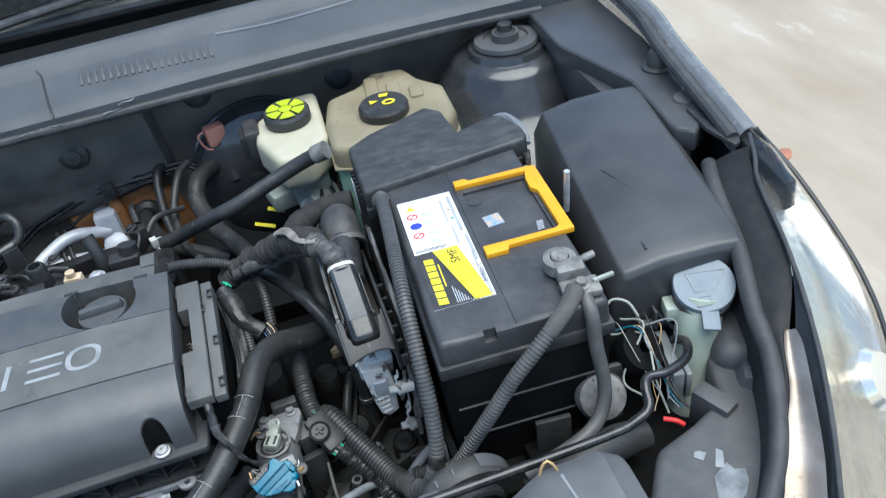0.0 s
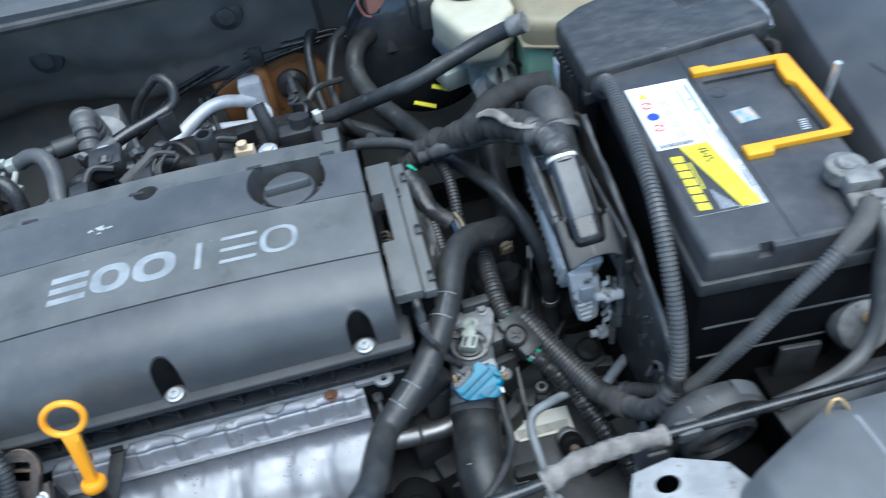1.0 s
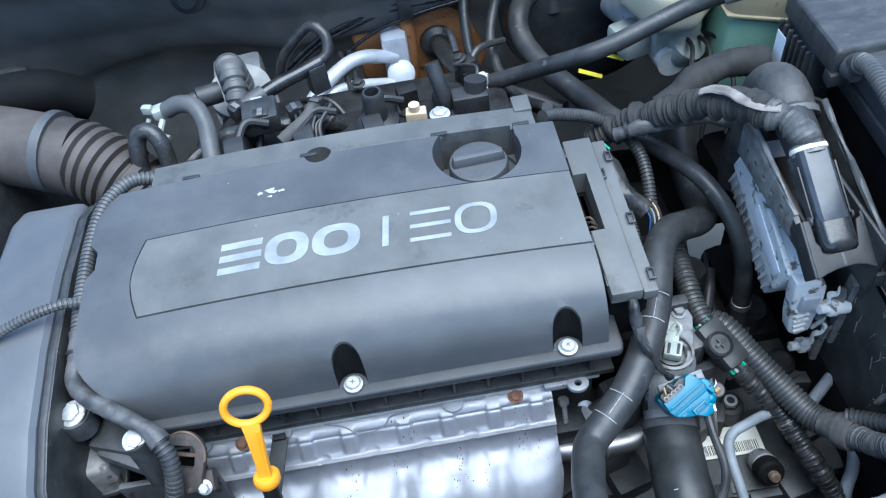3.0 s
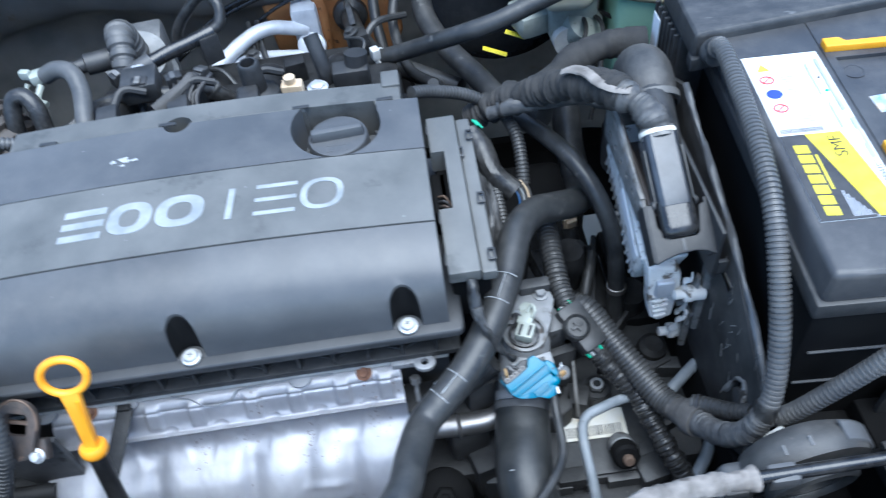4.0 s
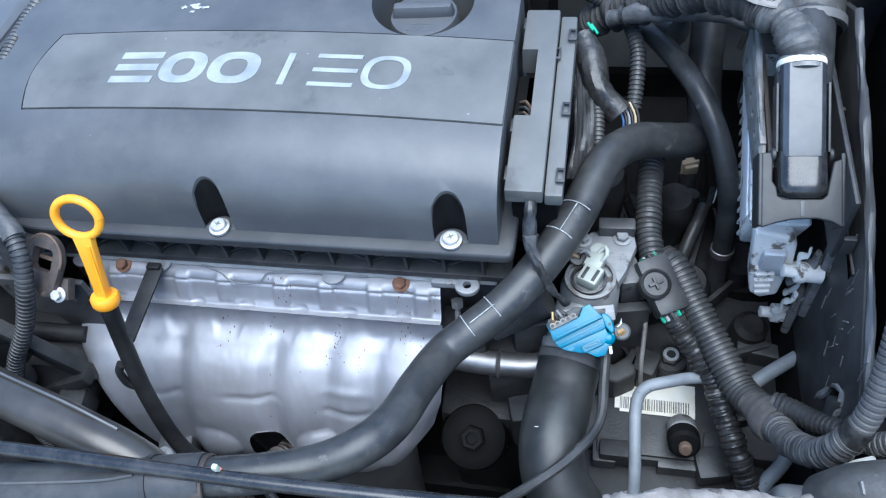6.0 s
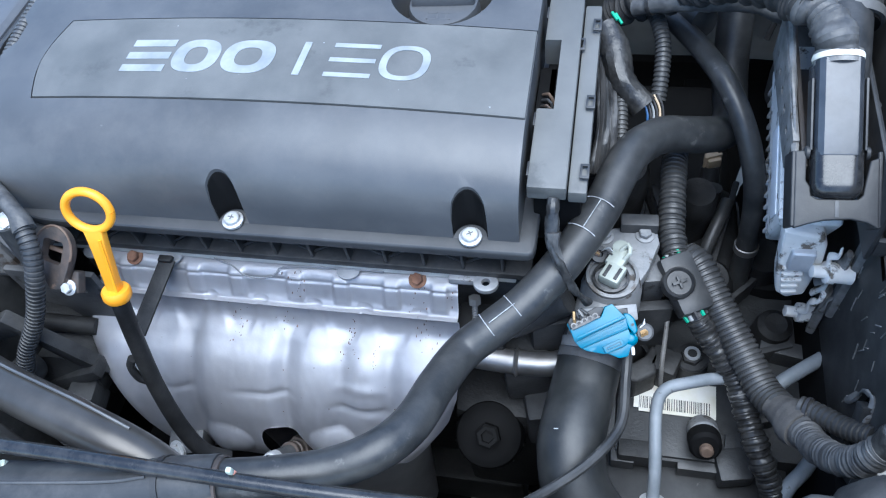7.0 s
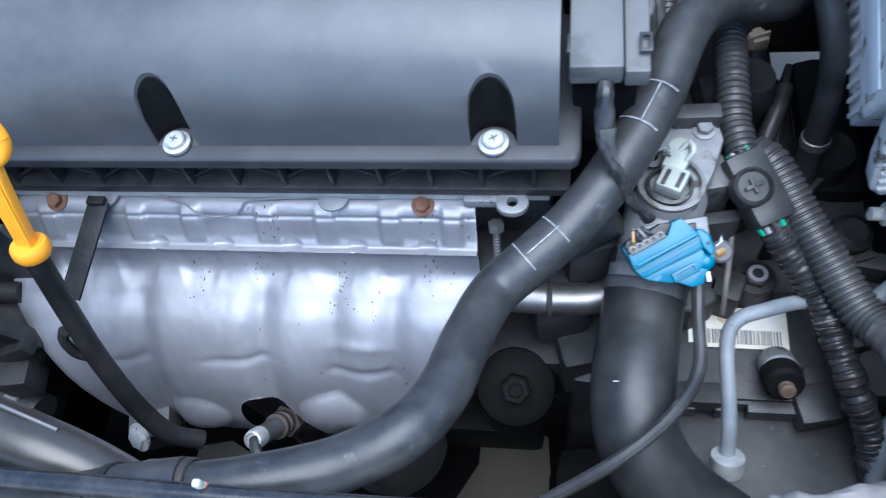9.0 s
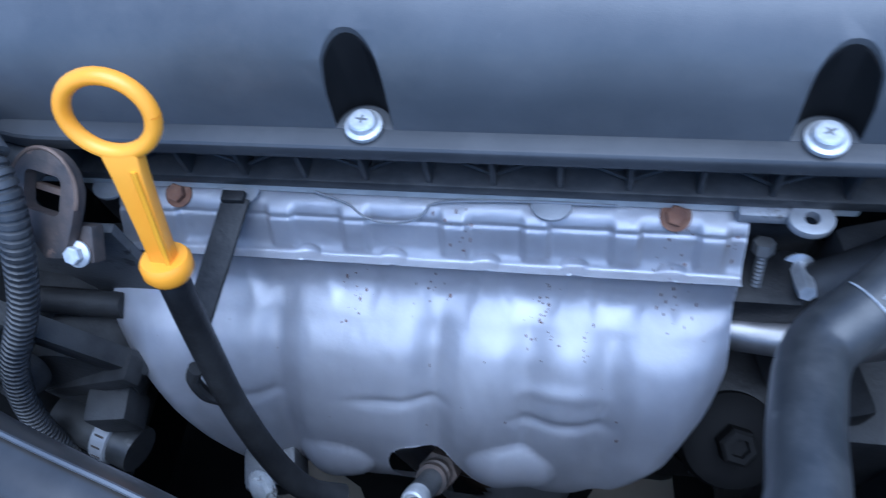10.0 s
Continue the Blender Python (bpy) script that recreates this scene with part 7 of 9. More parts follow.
part("plug_skirt", tube([(0.195, 0.234, 0.592), (0.196, 0.220, 0.572), (0.190, 0.205, 0.545)], 0.0095, 12), M["plastic"], small)

# ---- engine control unit on its bracket ----
ecu = thing("engine_control_unit", (0.24, 0.08, 0.65), "dusty finned aluminium control unit with large black plug", "control unit")
EM = Matrix.Translation((0.2165, 0.0500, 0.7480)) @ Matrix(((1, 0, 0), (0, 0.912, -0.410), (0, 0.410, 0.912))).to_4x4()
EC = Vector((0.235, 0.012, 0.755))
END = Matrix.Translation(EC + Vector((0.0097, 0.033, -0.0468))) @ Matrix.Scale(1.08, 4) @ Matrix.Translation(-EC)
part("ecu_case", moved(join(rbox(0, 0.042, 0, 0.135, -0.050, 0, 0.004, 0, 0, 3), rbox(0.006, 0.040, 0.004, 0.130, -0.086, -0.046, 0.004)), EM), M["alu_pale"], ecu)
part("case_rim", moved(rbox(-0.0022, 0.0030, 0.002, 0.132, -0.0040, 0.0022, 0.0012), EM), M["alu_pale"], ecu, "pale flat rim of the case")
part("data_label", moved(rbox(-0.0008, 0.0002, 0.010, 0.078, -0.0340, -0.0170, 0.0002), EM), M["label"], ecu, "pale worn label")
fin = mesh_of("fin", rbox(0.0034, 0.0070, -0.0015, 0.0015, -0.080, -0.052, 0.0005), M["alu_pale"])
for i in range(13):
    piece("fin", fin, EM @ pose(0, 0.010 + 0.0098 * i, 0), ecu)
part("end_plate", moved(prism([(0.2100, 0.7940), (0.2365, 0.7880), (0.2400, 0.7800), (0.2420, 0.7600), (0.2400, 0.7180), (0.2280, 0.7120), (0.2200, 0.7190), (0.2160, 0.7400)], 0.0080, 0.0230, 0.003, "y", 3), END), M["alu_pale"], ecu, "pale corroded end plate")
for i in range(5):
    part("end_rib", moved(prism([(0.2170 + 0.0014 * i, 0.7535 - 0.0075 * i), (0.2330 - 0.0012 * (i % 2), 0.7555 - 0.0075 * i), (0.2335, 0.7525 - 0.0075 * i), (0.2180 + 0.0014 * i, 0.7500 - 0.0075 * i)], 0.0055, 0.0120, 0.0008, "y"), END), M["alu_pale"], ecu)
part("end_boss", moved(rbox(0.2190, 0.2350, 0.0030, 0.015, 0.7545, 0.7755, 0.003, 0, 0, 3), END), M["alu"], ecu, "pale corroded boss")
for i, (x, z, w, h) in enumerate(((0.2445, 0.770, 0.0040, 0.030), (0.2500, 0.752, 0.0050, 0.050), (0.2545, 0.738, 0.0036, 0.064), (0.2580, 0.716, 0.0034, 0.056), (0.2480, 0.706, 0.0044, 0.040))):
    part("flaky_web", moved(tube([(0, 0.0, h / 2), (0.0012, -0.0022, h / 4), (-0.0008, 0.001, 0), (0.0014, -0.001, -h / 4), (0.0, 0.0016, -h / 2)], w / 2 + 0.0006, 10, 0.002, wobble=0.32, flat=0.6, seed=81 + i), END @ pose(x, 0.006 + 0.003 * (i % 3), z, 8, 10, 0)), M["alu_dirty"] if i % 2 else M["alu_pale"], ecu, "flaking corroded web")
PR = Vector((0.2310, 0.0980, 0.8620))
PD = (Vector((0.2340, 0.0210, 0.8140)) - PR).normalized()
PX = (Vector((1, 0, 0)) - PD * PD.x).normalized()
PM = Matrix.Translation(PR) @ Matrix((PX, PD.cross(PX), PD)).transposed().to_4x4()
apron_plan = [(-0.0250, 0.0600), (-0.0182, 0.0600), (-0.0182, 0.0790), (-0.0155, 0.0830), (-0.0150, 0.0885), (-0.0115, 0.0905), (0.0125, 0.0905), (0.0152, 0.0880), (0.0165, 0.0800), (0.0192, 0.0660), (0.0245, 0.0640), (0.0250, 0.1090), (0.0180, 0.1050), (0.0085, 0.1032), (-0.0065, 0.1042), (-0.0165, 0.1068), (-0.0250, 0.1098)]
part("apron", moved(prism(apron_plan, -0.0085, -0.0055, 0.0012, "y", 3), PM), M["plastic_worn"], ecu, "worn black plastic apron with a cut-out", angle=40)
for x0, z1 in ((-0.0268, 0.1085), (0.0236, 0.1080)):
    part("apron_side", moved(rbox(x0, x0 + 0.0030, -0.0270, -0.0060, 0.060, z1, 0.0013, 0, 0, 3), PM), M["plastic_worn"], ecu)
part("apron_mark", moved(rbox(-0.0010, 0.0016, -0.0056, -0.0051, 0.0915, 0.1020, 0.0004), PM), M["plastic_dusty"], ecu, "pale moulding mark")
part("tray_side", cut(rbox(0.2085, 0.2130, 0.062, 0.176, 0.792, 0.826, 0.0012, 0, 0, 2, (0, 0.10)), *[rbox(0.20, 0.22, 0.080 + 0.019 * i, 0.086 + 0.019 * i, 0.806, 0.811, 0) for i in range(5)]), M["lead"], ecu, "dusty worn side rail")
part("rail_lip", tube([(0.2110, 0.050, 0.812), (0.2105, 0.085, 0.824), (0.2105, 0.130, 0.833), (0.2110, 0.172, 0.838)], 0.0022, 8, wobble=0.25, seed=71), M["lead"], ecu, "dusty bent lip")
part("inner_rail", rbox(0.2142, 0.2175, 0.045, 0.172, 0.790, 0.822, 0.001, 0, 0, 2, (0, 0.10)), M["duct"], ecu, "brown dusty inner rail")
part("tray_floor", rbox(0.2142, 0.2588, 0.046, 0.178, 0.7835, 0.7930, 0.001, 0, 0, 2, (0, 0.06)), M["duct"], ecu, "brown dusty tray floor")
part("tray_side", rbox(0.2600, 0.2640, 0.010, 0.180, 0.765, 0.824, 0.002), M["plastic"], ecu)
for i in range(6):
    part("rung", rbox(0.2640, 0.2725, 0.010 + 0.020 * i, 0.014 + 0.020 * i, 0.770 + 0.004 * i, 0.786 + 0.004 * i, 0.0008), M["plastic"], ecu)
part("rung_rail", rbox(0.2712, 0.2740, -0.004, 0.120, 0.768, 0.776, 0.001, 0, 0, 2, (0, 0.2)), M["plastic"], ecu)
section = [(-0.0142, -0.0240), (0.0142, -0.0240), (0.0142, -0.0050), (0.0128, -0.0015), (0.0098, 0.0014), (-0.0100, 0.0014), (-0.0130, -0.0015), (-0.0142, -0.0050)]
part("plug_shell", moved(prism(section, 0.002, 0.064, 0.0009), PM), M["plug_shell"], ecu, "smoky glossy plug shell", angle=25)
part("plug_foot", moved(rbox(-0.0156, 0.0156, -0.0260, 0.0010, 0.0540, 0.0905, 0.0105, 0, 0, 8), PM), M["gloss"], ecu, "rounded glossy black plug end", angle=70)
for sx in (-1, 1):
    part("lever_pivot", moved(lathe([(0, 0), (0.0042, 0), (0.0042, 0.002), (0.003, 0.0030), (0, 0.0030)], (sx * 0.0165, -0.0080, 0.0610), (sx, 0, 0), seg=16), PM), M["plastic_worn"], ecu)
    part("lever_arm", moved(rbox(sx * 0.0160 - 0.0008, sx * 0.0160 + 0.0008, -0.014, -0.004, 0.014, 0.060, 0.0006), PM), M["plastic"], ecu)
part("plug_collar", moved(hoop([(0.0130, -0.0016), (0.0152, -0.0020), (0.0156, 0.0), (0.0152, 0.0018), (0.0130, 0.0016)], (0, -0.0105, 0), seg=32), PM), M["label_old"], ecu, "pale plastic collar")
part("collar_gland", moved(lathe([(0, -0.004), (0.0146, -0.004), (0.0146, 0.005), (0, 0.005)], (0, -0.0105, 0), seg=32), PM), M["lead"], ecu)
for x, y, z in ((0.2600, 0.0020, 0.7570), (0.2640, 0.0220, 0.6690)):
    part("stud", moved(lathe([(0, 0), (0.0068, 0), (0.0068, 0.012), (0.0078, 0.012), (0.0078, 0.017), (0.0045, 0.018), (0.0045, 0.0265), (0, 0.027)], (x, y, z), (-1, -0.05, 0.15), seg=14), END), M["alu_pale"], ecu, "corroded mounting stud")
part("ear", moved(join(rbox(0.2590, 0.2660, 0.000, 0.016, 0.700, 0.786, 0.003, -16), rbox(0.2565, 0.2635, 0.008, 0.024, 0.660, 0.712, 0.003, -22)), END), M["lead"], ecu)
eloom = thing("control_unit_loom", (0.2, 0.2, 0.8), "thick dusty taped loom to the control unit", "wiring loom")
part("tape_cuff", tube([(0.2310, 0.1000, 0.8560), (0.2270, 0.1130, 0.8640), (0.2200, 0.1270, 0.8680), (0.2100, 0.1420, 0.8670)], (0.0132, 0.0128), 16, 0.002, rings=(0.0070, 0.0007), wobble=0.13, seed=15), M["silver_tape"], eloom, "rubbed grey tape cuff")
part("taped_run", tube([(0.2140, 0.1340, 0.8680), (0.204, 0.152, 0.864), (0.190, 0.180, 0.852), (0.171, 0.206, 0.834), (0.145, 0.232, 0.808), (0.121, 0.249, 0.788), (0.09, 0.262, 0.762)], (0.0130, 0.0150), 18, 0.002, rings=(0.0058, 0.0005), wobble=0.15, seed=11), M["black_cloth"], eloom)
part("second_run", tube([(0.2190, 0.1420, 0.8600), (0.212, 0.165, 0.858), (0.200, 0.190, 0.848), (0.182, 0.216, 0.830), (0.155, 0.240, 0.805), (0.125, 0.256, 0.78)], 0.0115, 16, 0.002, rings=(0.0064, 0.0005), wobble=0.15, seed=19), M["black_cloth"], eloom)
part("flat_strap", tube([(0.170, 0.196, 0.858), (0.178, 0.188, 0.8655), (0.186, 0.172, 0.8720), (0.192, 0.154, 0.8745), (0.201, 0.140, 0.8765), (0.214, 0.132, 0.8790)], 0.0052, 10, 0.003, flat=0.42, wobble=0.16, seed=12), M["frayed_foam"], eloom, "pale dusty strap")
part("upper_branch", tube([(0.165, 0.262, 0.785), (0.195, 0.275, 0.802), (0.230, 0.282, 0.815), (0.275, 0.275, 0.818)], 0.0150, 16, 0.003, wobble=0.12, seed=13), M["black_cloth"], eloom)
part("lower_branch", tube([(0.105, 0.236, 0.786), (0.136, 0.227, 0.800), (0.165, 0.230, 0.797), (0.200, 0.236, 0.790), (0.240, 0.232, 0.775)], 0.0080, 14, 0.003, wobble=0.14, seed=14), M["silver_tape"], eloom)
part("tie_wrap", tube([(0.1165, 0.2335, 0.7920), (0.1195, 0.2325, 0.7935)], 0.0098, 14), M["tape"], eloom)
elbow = thing("plug_elbow", (0.24, 0.2, 0.8), "dusty grey rubber hood with black tube in it", "elbow")
part("elbow_body", tube([(0.2460, 0.1640, 0.8360), (0.2465, 0.1820, 0.8440), (0.2475, 0.2020, 0.8420), (0.2485, 0.2180, 0.8240), (0.249, 0.224, 0.78), (0.249, 0.226, 0.70)], (0.0235, 0.0250), 26, 0.003, wobble=0.02, seed=44), M["rubber_worn"], elbow, angle=60)
part("hood_lip", tube([(0.2458, 0.1610, 0.8345), (0.2461, 0.1670, 0.8375)], 0.0252, 28), M["rubber_dusty"], elbow)
# closed black cap; its colour stands for shade inside the hood
part("hood_mouth", tube([(0.2456, 0.1590, 0.8335), (0.2458, 0.1620, 0.8350)], 0.0222, 26), M["black"], elbow, "black disc painted for the shaded mouth")
part("inner_tube", tube([(0.2370, 0.0990, 0.8330), (0.2400, 0.1250, 0.8390), (0.2445, 0.1640, 0.8420)], (0.0165, 0.0180), 20), M["plastic"], elbow, "black inner tube", angle=60)
part("hex_edge", lathe([(0, 0), (0.0185, 0), (0.0185, 0.008), (0, 0.008)], (0.2440, 0.1560, 0.8405), (0.08, 1, 0.1), sides=6), M["plastic"], elbow)
side_plate = thing("ecu_bracket", (0.277, 0.05, 0.62), "black steel plate between control unit and battery", "bracket")
part("plate", cut(prism([(-0.098, 0.64), (-0.085, 0.735), (0.0, 0.79), (0.17, 0.845), (0.20, 0.83), (0.20, 0.60), (-0.06, 0.60)], 0.2745, 0.2795, 0.001, "x"), prism(ellipse(-0.060, 0.690, 0.010, 0.016, 7, 10, 370), 0.26, 0.29, 0, "x"), prism(ellipse(0.040, 0.778, 0.007, 0.011, 16), 0.26, 0.29, 0, "x")), M["plate_black"], side_plate)
part("torn_edge", tube([(0.2735, -0.080, 0.664), (0.2722, -0.076, 0.690), (0.2735, -0.066, 0.712), (0.2725, -0.056, 0.706), (0.2735, -0.050, 0.690), (0.2728, -0.046, 0.668)], 0.0024, 8, 0.002, wobble=0.45, seed=61), M["lead"], side_plate, "bare torn metal edge")
part("torn_flap", moved(prism([(-0.010, -0.016), (0.004, -0.018), (0.010, 0.004), (0.002, 0.018), (-0.006, 0.008)], -0.0006, 0.0006, 0.0002), pose(0.2722, -0.068, 0.686, 80, 0, 78)), M["lead"], side_plate, "bent metal flap")
part("edge_fold", tube([(0.277, -0.099, 0.642), (0.277, -0.086, 0.735), (0.277, -0.001, 0.791), (0.277, 0.169, 0.846)], 0.0028, 8, wobble=0.25, seed=62), M["worn_grey"], side_plate)
rs = random.Random(23)
for i in range(30):
    y, z = rs.uniform(-0.085, 0.06), rs.uniform(0.64, 0.77)
    part("scrape", tube([(0.2742, y, z), (0.2742, y + rs.uniform(-0.006, 0.006), z + rs.uniform(0.004, 0.016))], rs.uniform(0.0003, 0.0007), 5), M["lead"], side_plate)
part("rib", prism([(-0.09, 0.655), (-0.075, 0.665), (-0.06, 0.70), (-0.07, 0.71)], 0.268, 0.2745, 0.001, "x"), M["plastic"], side_plate)


# ---- battery ----
BAT = pose(0.3845, 0.060, 0.68, 0, 0, -3.6)
bat = new("car_battery")
bat.matrix_basis = BAT
tagged(bat, "black sealed car battery with amber carry handle", "battery")
HW, HL = 0.0885, 0.1525


def bpart(name, geo, mat, label="", parent=None, m=Matrix()):
    return part(name, moved(geo, BAT @ m), mat, parent or bat, label)


case = rbox(-HW + 0.004, HW - 0.004, -HL + 0.004, HL - 0.004, 0.0, 0.160, 0.004)
bpart("case", case, M["black"], "black lower case")
for z in (0.060, 0.105):
    bpart("case_ridge", rbox(-HW + 0.012, HW - 0.012, -HL + 0.002, -HL + 0.006, z, z + 0.0016, 0.0004), M["plastic_dusty"])
bpart("lid_flange", rbox(-HW, HW, -HL, HL, 0.156, 0.172, 0.003), M["plastic"])
lid = cut(rbox(-HW + 0.003, HW - 0.003, -HL + 0.003, HL - 0.003, 0.170, 0.2000, 0.006, 0, 0.002, 3),
          rbox(-0.0085, -0.0073, -HL - 0.01, HL + 0.01, 0.1990, 0.21, 0), rbox(-0.040, -0.028, -HL - 0.01, -HL + 0.010, 0.188, 0.21, 0),
          rbox(0.000, HW - 0.014, -0.032, 0.076, 0.1965, 0.21, 0))
bpart("lid", lid, M["battery"], "dark grey lid")
# sticker
sticker = bpart("sticker", rbox(-0.0765, -0.0135, -0.1010, 0.0860, 0.2001, 0.2006, 0), M["label"], "white and yellow battery sticker")
bpart("sticker_dark", rbox(-0.0765, -0.0300, -0.1010, -0.0130, 0.2008, 0.2011, 0), M["ink"], parent=sticker)
bpart("sticker_yellow", prism([(-0.0575, -0.0135), (-0.0305, -0.0135), (-0.0165, -0.1005), (-0.0345, -0.1005)], 0.2012, 0.2015, 0), M["lemon"], parent=sticker)
bpart("sticker_strip", prism([(-0.0300, -0.0135), (-0.0140, -0.0135), (-0.0140, -0.1005), (-0.0168, -0.1005)], 0.20165, 0.2018, 0), M["label"], parent=sticker)
for i in range(7):
    y = -0.096 + 0.0105 * i
    bpart("brand_bar", prism([(-0.0700, y), (-0.0600, y - 0.001), (-0.0600, y + 0.0075), (-0.0700, y + 0.0085)], 0.2012, 0.2014, 0), M["lemon"], "yellow lettering bar", parent=sticker)
bpart("small_bar", rbox(-0.0575, -0.0560, -0.072, -0.036, 0.2012, 0.2014, 0), M["lemon"], parent=sticker)
for i in range(8):
    bpart("stripe", rbox(-0.052 + 0.0022 * i, -0.051 + 0.0022 * i, -0.099, -0.074 - 0.004 * i, 0.2012, 0.20135, 0), M["grey_ink"], parent=sticker)
for i, y in enumerate((0.050, 0.034, 0.016, 0.001)):
    for k in range(3):
        bpart("text_bar", rbox(-0.0535, -0.0420 - 0.002 * (k % 2), y + 0.003 * k, y + 0.003 * k + 0.0012, 0.2008, 0.2010, 0), M["grey_ink"], parent=sticker)
for k in range(26):
    bpart("code_bar", rbox(-0.074 + 0.0013 * k, -0.0734 + 0.0013 * k, -0.0105, -0.0055, 0.2008, 0.2010, 0), M["ink"], parent=sticker)
for y0, y1, x in ((0.030, 0.070, -0.0295), (-0.010, 0.020, -0.0275), (-0.055, -0.030, -0.0195)):
    bpart("text_line", rbox(x, x + 0.0016, y0, y1, 0.2020, 0.2022, 0), M["grey_ink"], parent=sticker)
for y0, y1, x in ((0.010, 0.075, -0.0200), (-0.045, 0.000, -0.0180), (-0.098, -0.060, -0.0182)):
    bpart("text_line", rbox(x, x + 0.0030, y0, y1, 0.2020, 0.2022, 0), M["grey_ink"], parent=sticker)
bpart("warning_sign", prism([(-0.0690, 0.0660), (-0.0580, 0.0660), (-0.0635, 0.0760)], 0.2008, 0.2011, 0), M["lemon"], "yellow warning triangle", parent=sticker)
for y in (0.0545, 0.0190):
    bpart("ban_sign", cut(prism(ellipse(-0.0645, y, 0.0062, 0.0052), 0.2008, 0.2011, 0), prism(ellipse(-0.0645, y, 0.0045, 0.0038), 0.19, 0.21, 0)), M["red_ink"], "red ring sign", parent=sticker)
    bpart("ban_stroke", prism([(-0.069, y - 0.0035), (-0.068, y - 0.0045), (-0.060, y + 0.0035), (-0.061, y + 0.0045)], 0.2008, 0.2010, 0), M["red_ink"], parent=sticker)
bpart("goggles_sign", prism(ellipse(-0.0640, 0.0365, 0.0066, 0.0056), 0.2008, 0.2011, 0), M["blue_ink"], "round blue sign", parent=sticker)
bpart("green_dot", prism(ellipse(-0.0225, 0.035, 0.0016, 0.0016, 12), 0.2008, 0.2011, 0), M["green_ink"], parent=sticker)
bpart("black_dot", prism(ellipse(-0.0230, 0.052, 0.0012, 0.0012, 12), 0.2008, 0.2011, 0), M["ink"], parent=sticker)


def writing(name, text, size, m, mat, parent):
    c = bpy.data.curves.new(name, "FONT")
    c.body, c.size, c.extrude, c.align_x, c.align_y = text, size, 0.0001, "CENTER", "CENTER"
    t = new("temp", c)
    me = bpy.data.meshes.new_from_object(t.evaluated_get(bpy.context.evaluated_depsgraph_get()))
    bpy.data.objects.remove(t)
    me.materials.clear()
    me.materials.append(mat)
    ob = part(name, me, mat, parent)
    ob.matrix_basis = m
    return ob


writing("lettering", "SMF", 0.0135, BAT @ pose(-0.0375, -0.029, 0.2017, 0, 0, 90), M["ink"], sticker)
writing("lettering", "MF95D31L", 0.0066, BAT @ pose(-0.0172, -0.066, 0.2021, 0, 0, 90), M["ink"], sticker)
# amber handle let into the lid
HANDLE = [(-0.0065, -0.0470), (0.0170, -0.0470), (0.0190, -0.0400), (0.0920, -0.0395), (0.0920, 0.0880), (0.0840, 0.0900), (0.0120, 0.0905), (0.0080, 0.0960), (-0.0060, 0.0960), (-0.0060, 0.0840), (0.0780, 0.0820), (0.0740, 0.0680), (0.0730, 0.0480), (0.0790, 0.0400), (0.0790, -0.0280), (0.0740, -0.0320), (-0.0065, -0.0320)]
bpart("handle", prism(HANDLE, 0.1990, 0.2060, 0.0012), M["handle"], "amber plastic carry handle")
bpart("hologram", rbox(0.010, 0.029, 0.008, 0.028, 0.1966, 0.1970, 0, 6), M["holo"], "small iridescent sticker")
bpart("filler_disc", lathe([(0, 0), (0.009, 0), (0.009, 0.0006), (0.0075, 0.0006), (0.0072, 0.0001), (0, 0.0001)], (0.010, 0.060, 0.1966)), M["battery"])
for i in range(5):
    bpart("embossed_bar", rbox(0.0590 + 0.0006 * i, 0.0665 + 0.0006 * i, -0.0180 + 0.0032 * i, -0.0162 + 0.0032 * i, 0.1966, 0.1970, 0), M["grey_ink"])
# terminal clamp and its cables
clampt = thing("battery_terminal", (0.437, -0.03, 0.88), "corroded grey battery terminal clamp with two cables", "terminal clamp")
part("post", lathe([(0, 0), (0.0095, 0), (0.0085, 0.018), (0.0075, 0.019), (0, 0.019)], (0.4345, -0.035, 0.882)), M["lead"], clampt)
part("clamp_ring", join(hoop([(0.0095, 0), (0.0165, 0), (0.0170, 0.004), (0.0165, 0.013), (0.0095, 0.014)], (0.4345, -0.035, 0.884), seg=28), rbox(0.424, 0.452, -0.060, -0.040, 0.882, 0.899, 0.003, -8)), M["lead"], clampt)
part("clamp_bolt", tube([(0.446, -0.044, 0.893), (0.468, -0.040, 0.893)], 0.0038, 10), M["lead"], clampt)
part("lug_plate", rbox(0.420, 0.458, -0.084, -0.060, 0.881, 0.889, 0.003, -8), M["lead"], clampt)
part("lug_nut", moved(hexbolt(0.006, 0.007), pose(0.440, -0.072, 0.889)), M["lead"], clampt)
part("white_tie", rbox(0.452, 0.474, -0.074, -0.070, 0.888, 0.892, 0.001, 4), M["white_plastic"], clampt)
cab = thing("battery_cable", (0.35, -0.1, 0.75), "thick grey corrugated battery cable", "cable")
part("cable_end", tube([(0.432, -0.076, 0.889), (0.414, -0.093, 0.886), (0.392, -0.104, 0.874)], (0.0095, 0.0078), 12), M["cloth_tape"], cab)
part("conduit", tube([(0.396, -0.102, 0.877), (0.374, -0.109, 0.861), (0.350, -0.113, 0.839), (0.325, -0.115, 0.806), (0.302, -0.114, 0.772), (0.284, -0.110, 0.740), (0.272, -0.10, 0.72)], 0.0076, 14, rings=(0.0040, 0.0011)), M["conduit"], cab)
single("earth_cable", tube([(0.440, -0.076, 0.884), (0.438, -0.098, 0.872), (0.438, -0.106, 0.840), (0.441, -0.116, 0.800), (0.436, -0.126, 0.775), (0.418, -0.138, 0.760), (0.385, -0.148, 0.755), (0.34, -0.152, 0.745)], 0.0072, 12), M["rubber_dusty"], "grey earth cable dropping from the terminal", "cable")

